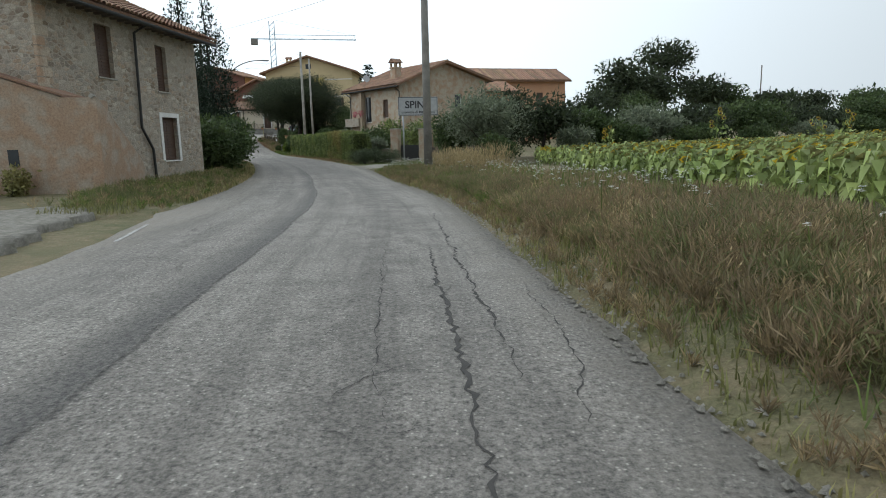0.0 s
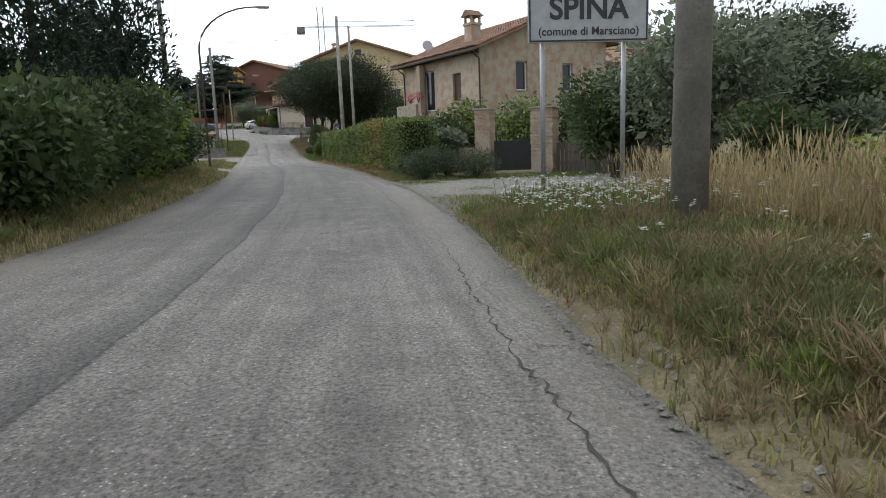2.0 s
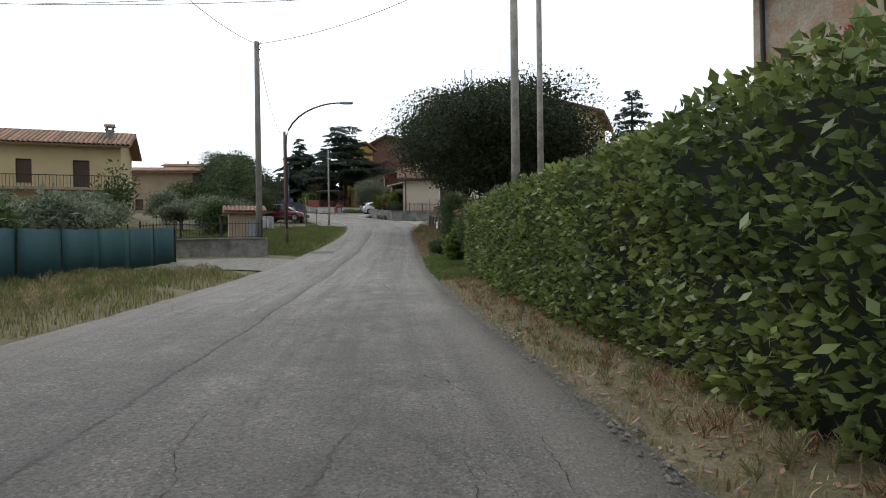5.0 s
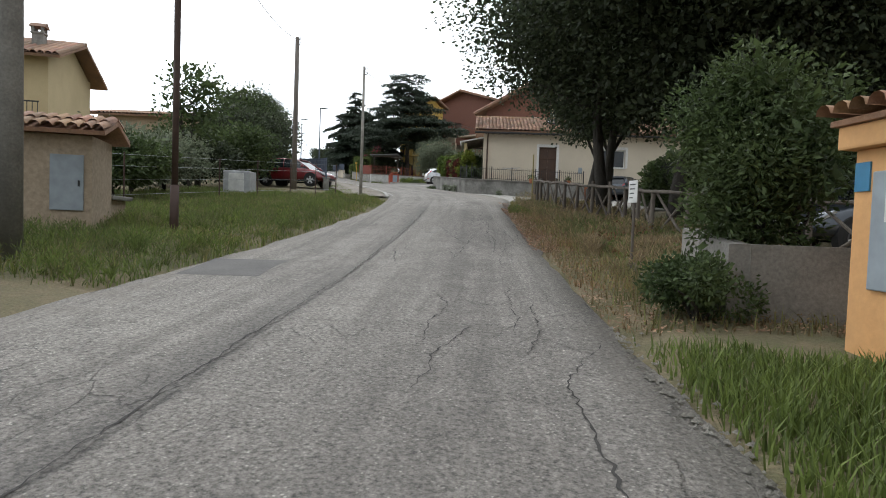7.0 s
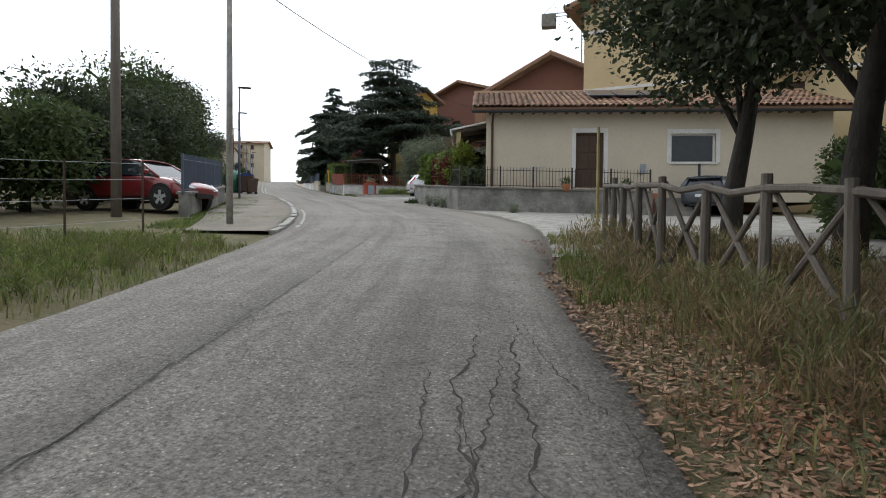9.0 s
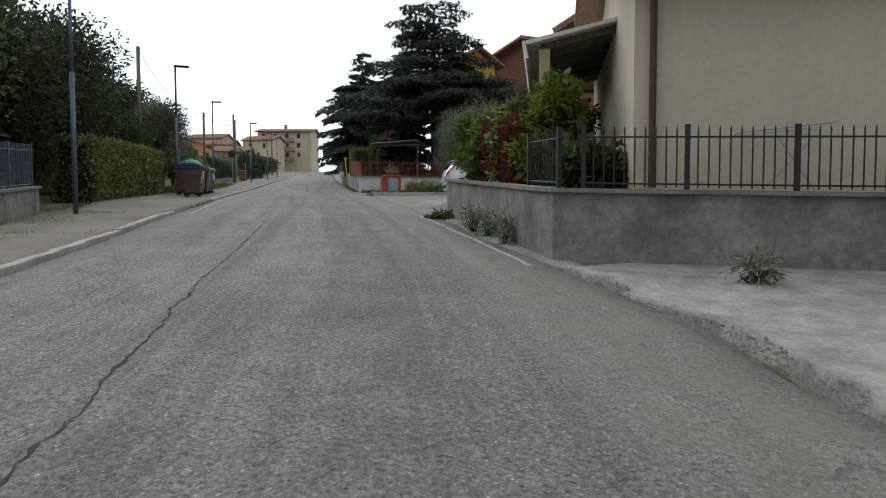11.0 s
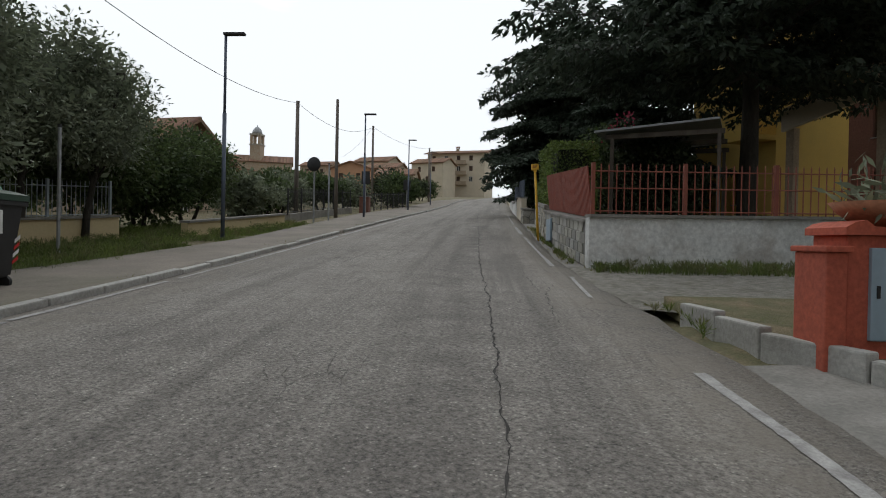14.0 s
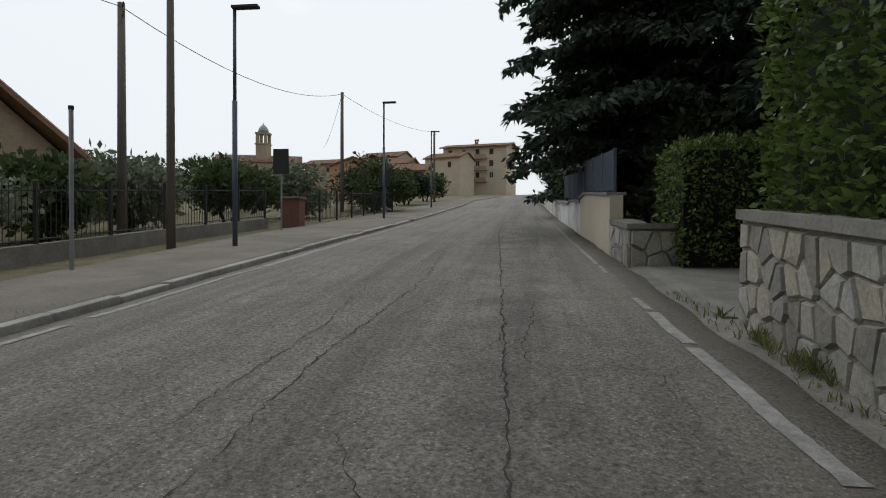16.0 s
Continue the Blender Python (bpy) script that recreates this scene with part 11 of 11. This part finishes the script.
def sunflowers():
    """A ripening field: stems, broad drooping leaves, hanging heads with withered yellow rims."""
    rng = np.random.default_rng(8)
    pts = []
    for x in np.arange(4.8, 24, 0.55):
        for y in np.arange(-8, 42, 0.34):
            pts.append((x + rng.normal() * 0.07, y + rng.normal() * 0.07, 1))
    for x in np.arange(24, 95, 1.1):
        for y in np.arange(-8, 112 if x > 40 else 46, 0.8):
            pts.append((x + rng.normal() * 0.1, y + rng.normal() * 0.1, 0))
    P = np.array(pts)
    P = P[P[:, 0] > np.interp(P[:, 1], [-8, 14, 26, 40], [5.0, 4.8, 5.2, 5.8]) + 0.25 * np.sin(P[:, 1] * 0.5)]
    xy = P[:, :2]
    s, d, z = station(xy)
    g = lie(s, d, z, xy)
    ht = np.interp(d, [5, 9, 40, 90], [0.72, 0.82, 1.2, 1.6]) + 0.06 * rng.normal(size=len(P)) + 0.06 * np.sin(xy[:, 0] * 0.4) * np.sin(xy[:, 1] * 0.3)
    V, F, M = [], [], []
    off = 0
    for near, per in ((1, 15), (0, 7)):
        idx = np.where(P[:, 2] == near)[0]
        n = len(idx)
        base = np.c_[xy[idx], g[idx]]
        h = ht[idx]
        # stems
        w = 0.014 if near else 0.02
        top = base + np.c_[np.zeros((n, 2)), h]
        a = rng.random(n) * 6.283
        side = np.c_[np.cos(a), np.sin(a), np.zeros(n)] * w
        v = np.stack([base - side, base + side, top + side, top - side], 1).reshape(-1, 3)
        V.append(v)
        F.append(np.arange(n * 4).reshape(-1, 4) + off)
        M.append(np.zeros(n, int))
        off += n * 4
        # leaves: two bent quads each
        for k in range(per):
            f = 0.3 + 0.68 * (k + 0.5) / per
            az = a + k * 2.4 + rng.normal(size=n) * 0.3
            ln = (0.19 - 0.08 * abs(f - 0.65)) * (0.7 + 0.6 * rng.random(n)) * (1.0 if near else 1.7)
            dirv = np.c_[np.cos(az), np.sin(az), np.zeros(n)]
            sd2 = np.c_[-np.sin(az), np.cos(az), np.zeros(n)] * (ln * 0.42)[:, None]
            p0 = base + np.c_[np.zeros((n, 2)), h * f]
            p1 = p0 + dirv * (ln * 0.55)[:, None] + np.c_[np.zeros((n, 2)), 0.05 + 0.05 * rng.normal(size=n)]
            p2 = p0 + dirv * (ln * 0.95)[:, None] - np.c_[np.zeros((n, 2)), ln * (0.35 + 0.6 * rng.random(n))]
            v = np.stack([p0, p1 + sd2, p2, p1 - sd2], 1).reshape(-1, 3)
            V.append(v)
            F.append(np.arange(n * 4).reshape(-1, 4) + off)
            M.append(np.zeros(n, int))
            off += n * 4
        # heads hang towards the south-east, rims as a ring of petals
        az = -0.9 + rng.normal(size=n) * 0.4
        dirv = np.c_[np.cos(az), np.sin(az), np.zeros(n)]
        c = top + dirv * 0.1 + np.c_[np.zeros((n, 2)), -0.02 + 0.03 * rng.normal(size=n)]
        nn = dirv * 0.55 + np.array([0, 0, -0.8])
        nn /= np.linalg.norm(nn, axis=1)[:, None]
        e1 = np.cross(nn, [0, 0, 1.0])
        e1 /= np.linalg.norm(e1, axis=1)[:, None]
        e2 = np.cross(nn, e1)
        r = (0.085 + 0.02 * rng.random(n))[:, None] * (1 if near else 1.6)
        ring = [c + e1 * r * math.cos(t) + e2 * r * math.sin(t) for t in np.linspace(0, 2 * math.pi, 7)[:-1]]
        back = c - nn * r * 0.5
        for i in range(6):
            v = np.stack([back, ring[i], c + nn * 0.01, ring[(i + 1) % 6]], 1).reshape(-1, 3)
            V.append(v)
            F.append(np.arange(n * 4).reshape(-1, 4) + off)
            M.append(np.full(n, 1))
            off += n * 4
        lively = rng.random(n) < (0.22 if near else 0.5)
        m = int(lively.sum())
        for i in range(6):
            o1 = ring[i][lively] + (ring[i][lively] - c[lively]) * 0.7
            o2 = ring[(i + 1) % 6][lively] + (ring[(i + 1) % 6][lively] - c[lively]) * 0.35
            v = np.stack([ring[i][lively], o1, o2, ring[(i + 1) % 6][lively]], 1).reshape(-1, 3)
            V.append(v)
            F.append(np.arange(m * 4).reshape(-1, 4) + off)
            M.append(np.full(m, 2))
            off += m * 4
    return tagged(arrays("sunflower_field", np.concatenate(V), np.concatenate(F), ["leaf_sun", "sun_head", "petal_yellow"], slots=np.concatenate(M)),
                  "ripening sunflower field with drooping heads", "sunflowers", kind="stuff")


sunflowers()


def tall_sunflower(x, y, h, seed):
    rng = np.random.default_rng(seed)
    ob = thing("sunflower", pose(x, y, height(x, y) - 0.03), "tall flowering sunflower above the field", "sunflower", "tall sunflowers")
    bm = bmesh.new()
    limb(rng, bm, (0, 0, 0), (0, 0, 1), h, 0.018, 5, 0.01, 0.05)
    for k in range(4):
        a = rng.random() * 6.28
        limb(rng, bm, (0, 0, h * (0.6 + 0.08 * k)), (math.cos(a), math.sin(a), 1.4), 0.45, 0.01, 3, 0.006, 0.1)
    part("stem", bm, "leaf_sun", ob)
    v, f = leaves(rng, [(0, 0, h * 0.55)], [(0.3, 0.3, h * 0.35)], 40, 0.2, aspect=0.7)
    arrays("leaves", v, f, "leaf_sun", ob)
    for k in range(5):
        a = rng.random() * 6.28
        r = 0.0 if k == 0 else 0.3
        bm = bmesh.new()
        for i in range(12):
            t = 2 * math.pi * i / 12
            vs = [bm.verts.new(q) for q in ((0.05 * math.cos(t), 0.05 * math.sin(t), 0), (0.13 * math.cos(t + 0.2), 0.13 * math.sin(t + 0.2), 0.01), (0.05 * math.cos(t + 0.5), 0.05 * math.sin(t + 0.5), 0.0))]
            bm.faces.new(vs)
        part("petals", bm, "petal_yellow", ob, matrix=Matrix.Translation((math.cos(a) * r, math.sin(a) * r, h * (1.0 - 0.07 * k))) @ Matrix.Rotation(radians(rng.uniform(50, 100)), 4, "X"))
        part("seed_disc", turned([(0.055, 0.0), (0.05, 0.02), (0.02, 0.028)], 10), "bark", ob, matrix=Matrix.Translation((math.cos(a) * r, math.sin(a) * r, h * (1.0 - 0.07 * k))) @ Matrix.Rotation(radians(70), 4, "X"))


for k, (x, y, h) in enumerate([(11.5, 26.0, 2.3), (15.5, 24.0, 2.0), (18.0, 30.0, 1.95), (9.0, 33.5, 1.9), (26.0, 29.0, 2.2), (22.0, 22.0, 1.9)]):
    tall_sunflower(x, y, h, 60 + k)
for k in range(3):
    p = [(-14.6, 19.3), (-13.4, 19.2), (-12.3, 19.1)][k]
    shrub(p[0], p[1] - 1.4, 0.5, 0.9, "grass_mid", "potted shrub against the lean-to", 200 + k, 700, 0.12, "potted_shrub", 6)


# ================================================================ stones and blocks of the walls
def cells(width, hgt, step, seed):
    """Irregular convex cells filling a rectangle."""
    rnd = random.Random(seed)
    nx, nz = max(2, round(width / step)), max(2, round(hgt / step))
    pts = [((i + 0.5 + rnd.uniform(-0.38, 0.38)) * width / nx, (j + 0.5 + rnd.uniform(-0.38, 0.38)) * hgt / nz) for i in range(nx) for j in range(nz)]
    out = []
    for i, p in enumerate(pts):
        poly = [(0, 0), (width, 0), (width, hgt), (0, hgt)]
        for j, q in enumerate(pts):
            if i == j or math.dist(p, q) > step * 3.2:
                continue
            mx, mz, nxv, nzv = (p[0] + q[0]) / 2, (p[1] + q[1]) / 2, q[0] - p[0], q[1] - p[1]
            res = []
            for a, b in zip(poly, poly[1:] + poly[:1]):
                da, db = (a[0] - mx) * nxv + (a[1] - mz) * nzv, (b[0] - mx) * nxv + (b[1] - mz) * nzv
                if da <= 0:
                    res.append(a)
                if da * db < 0:
                    t = da / (da - db)
                    res.append((a[0] + (b[0] - a[0]) * t, a[1] + (b[1] - a[1]) * t))
            poly = res
            if not poly:
                break
        if len(poly) >= 3:
            out.append((p, poly))
    return out


def stone_face(wall, a, b, foot_a, foot_b, hgt, seed, step=0.27, gap=0.018, proud=0.04):
    """Flat irregular stones set proud on a wall face from a to b (x, y), outward to the left of a-b."""
    a, b = Vector((*a, 0)), Vector((*b, 0))
    ln = (b - a).length
    t = (b - a).normalized()
    nrm = Vector((-t.y, t.x, 0))
    rnd = random.Random(seed)
    for c, poly in cells(ln, hgt, step, seed):
        bm = bmesh.new()
        inner, outer = [], []
        cx, cz = sum(p[0] for p in poly) / len(poly), sum(p[1] for p in poly) / len(poly)
        pr = proud * rnd.uniform(0.6, 1.2)
        for u, v in poly:
            f = max(0.0, 1 - gap / max(0.03, math.hypot(u - cx, v - cz)))
            x, z = cx + (u - cx) * f, cz + (v - cz) * f
            base = foot_a + (foot_b - foot_a) * x / ln
            outer.append(bm.verts.new(a + t * x + nrm * 0.004 + Vector((0, 0, base + z))))
            x2, z2 = cx + (u - cx) * f * 0.9, cz + (v - cz) * f * 0.9
            inner.append(bm.verts.new(a + t * x2 + nrm * (pr + rnd.uniform(-0.008, 0.008)) + Vector((0, 0, base + z2))))
        bm.faces.new(inner)
        for i in range(len(poly)):
            j = (i + 1) % len(poly)
            bm.faces.new((outer[i], outer[j], inner[j], inner[i]))
        bmesh.ops.recalc_face_normals(bm, faces=bm.faces[:])
        part("stone", bm, "stone_piece", wall)


p0, p1 = at(152.38, 1.95), at(157.68, 2.02)
stone_face(stone_wall, p0[:2], p1[:2], p0.z - 0.03, p1.z - 0.03, 0.99, 3, 0.25)
p0, p1 = at(161.88, 1.75), at(163.6, 1.72)
stone_face(stone_wall2, p0[:2], p1[:2], p0.z - 0.03, p1.z - 0.03, 0.63, 5, 0.26)
p0, p1 = at(162.4, 4.2), at(161.9, 1.75)
stone_face(stone_wall2, p0[:2], p1[:2], p0.z - 0.03, p1.z - 0.03, 0.63, 6, 0.28)

# concrete blocks
block_me = None
for row in range(4):
    for k in range(14):
        s0 = 145.66 + k * 0.48 + (0.24 if row % 2 else 0.0)
        if s0 + 0.46 > 152.25 or (150.15 < s0 + 0.24 < 151.35 and row < 3):
            continue
        d0 = float(np.interp(s0 + 0.23, [145.62, 149, 152.25], [2.12, 1.98, 1.92]))
        p0 = at(s0 + 0.23, d0)
        if block_me is None:
            ob = part("block", soft_box(-0.225, 0.225, -0.022, 0.02, 0.0, 0.2, 0.008, 1), "block_piece", block_wall)
            block_me = ob.data
        else:
            ob = new("block", block_me)
            ob.parent = block_wall
        ob.matrix_basis = Matrix.Translation((p0.x, p0.y, p0.z + 0.03 + row * 0.21)) @ Matrix.Rotation(radians(yaw_at(s0) + 91.5), 4, "Z") @ Matrix.Rotation(radians(-4.5 * (1 if row >= 0 else 0)), 4, "Y")
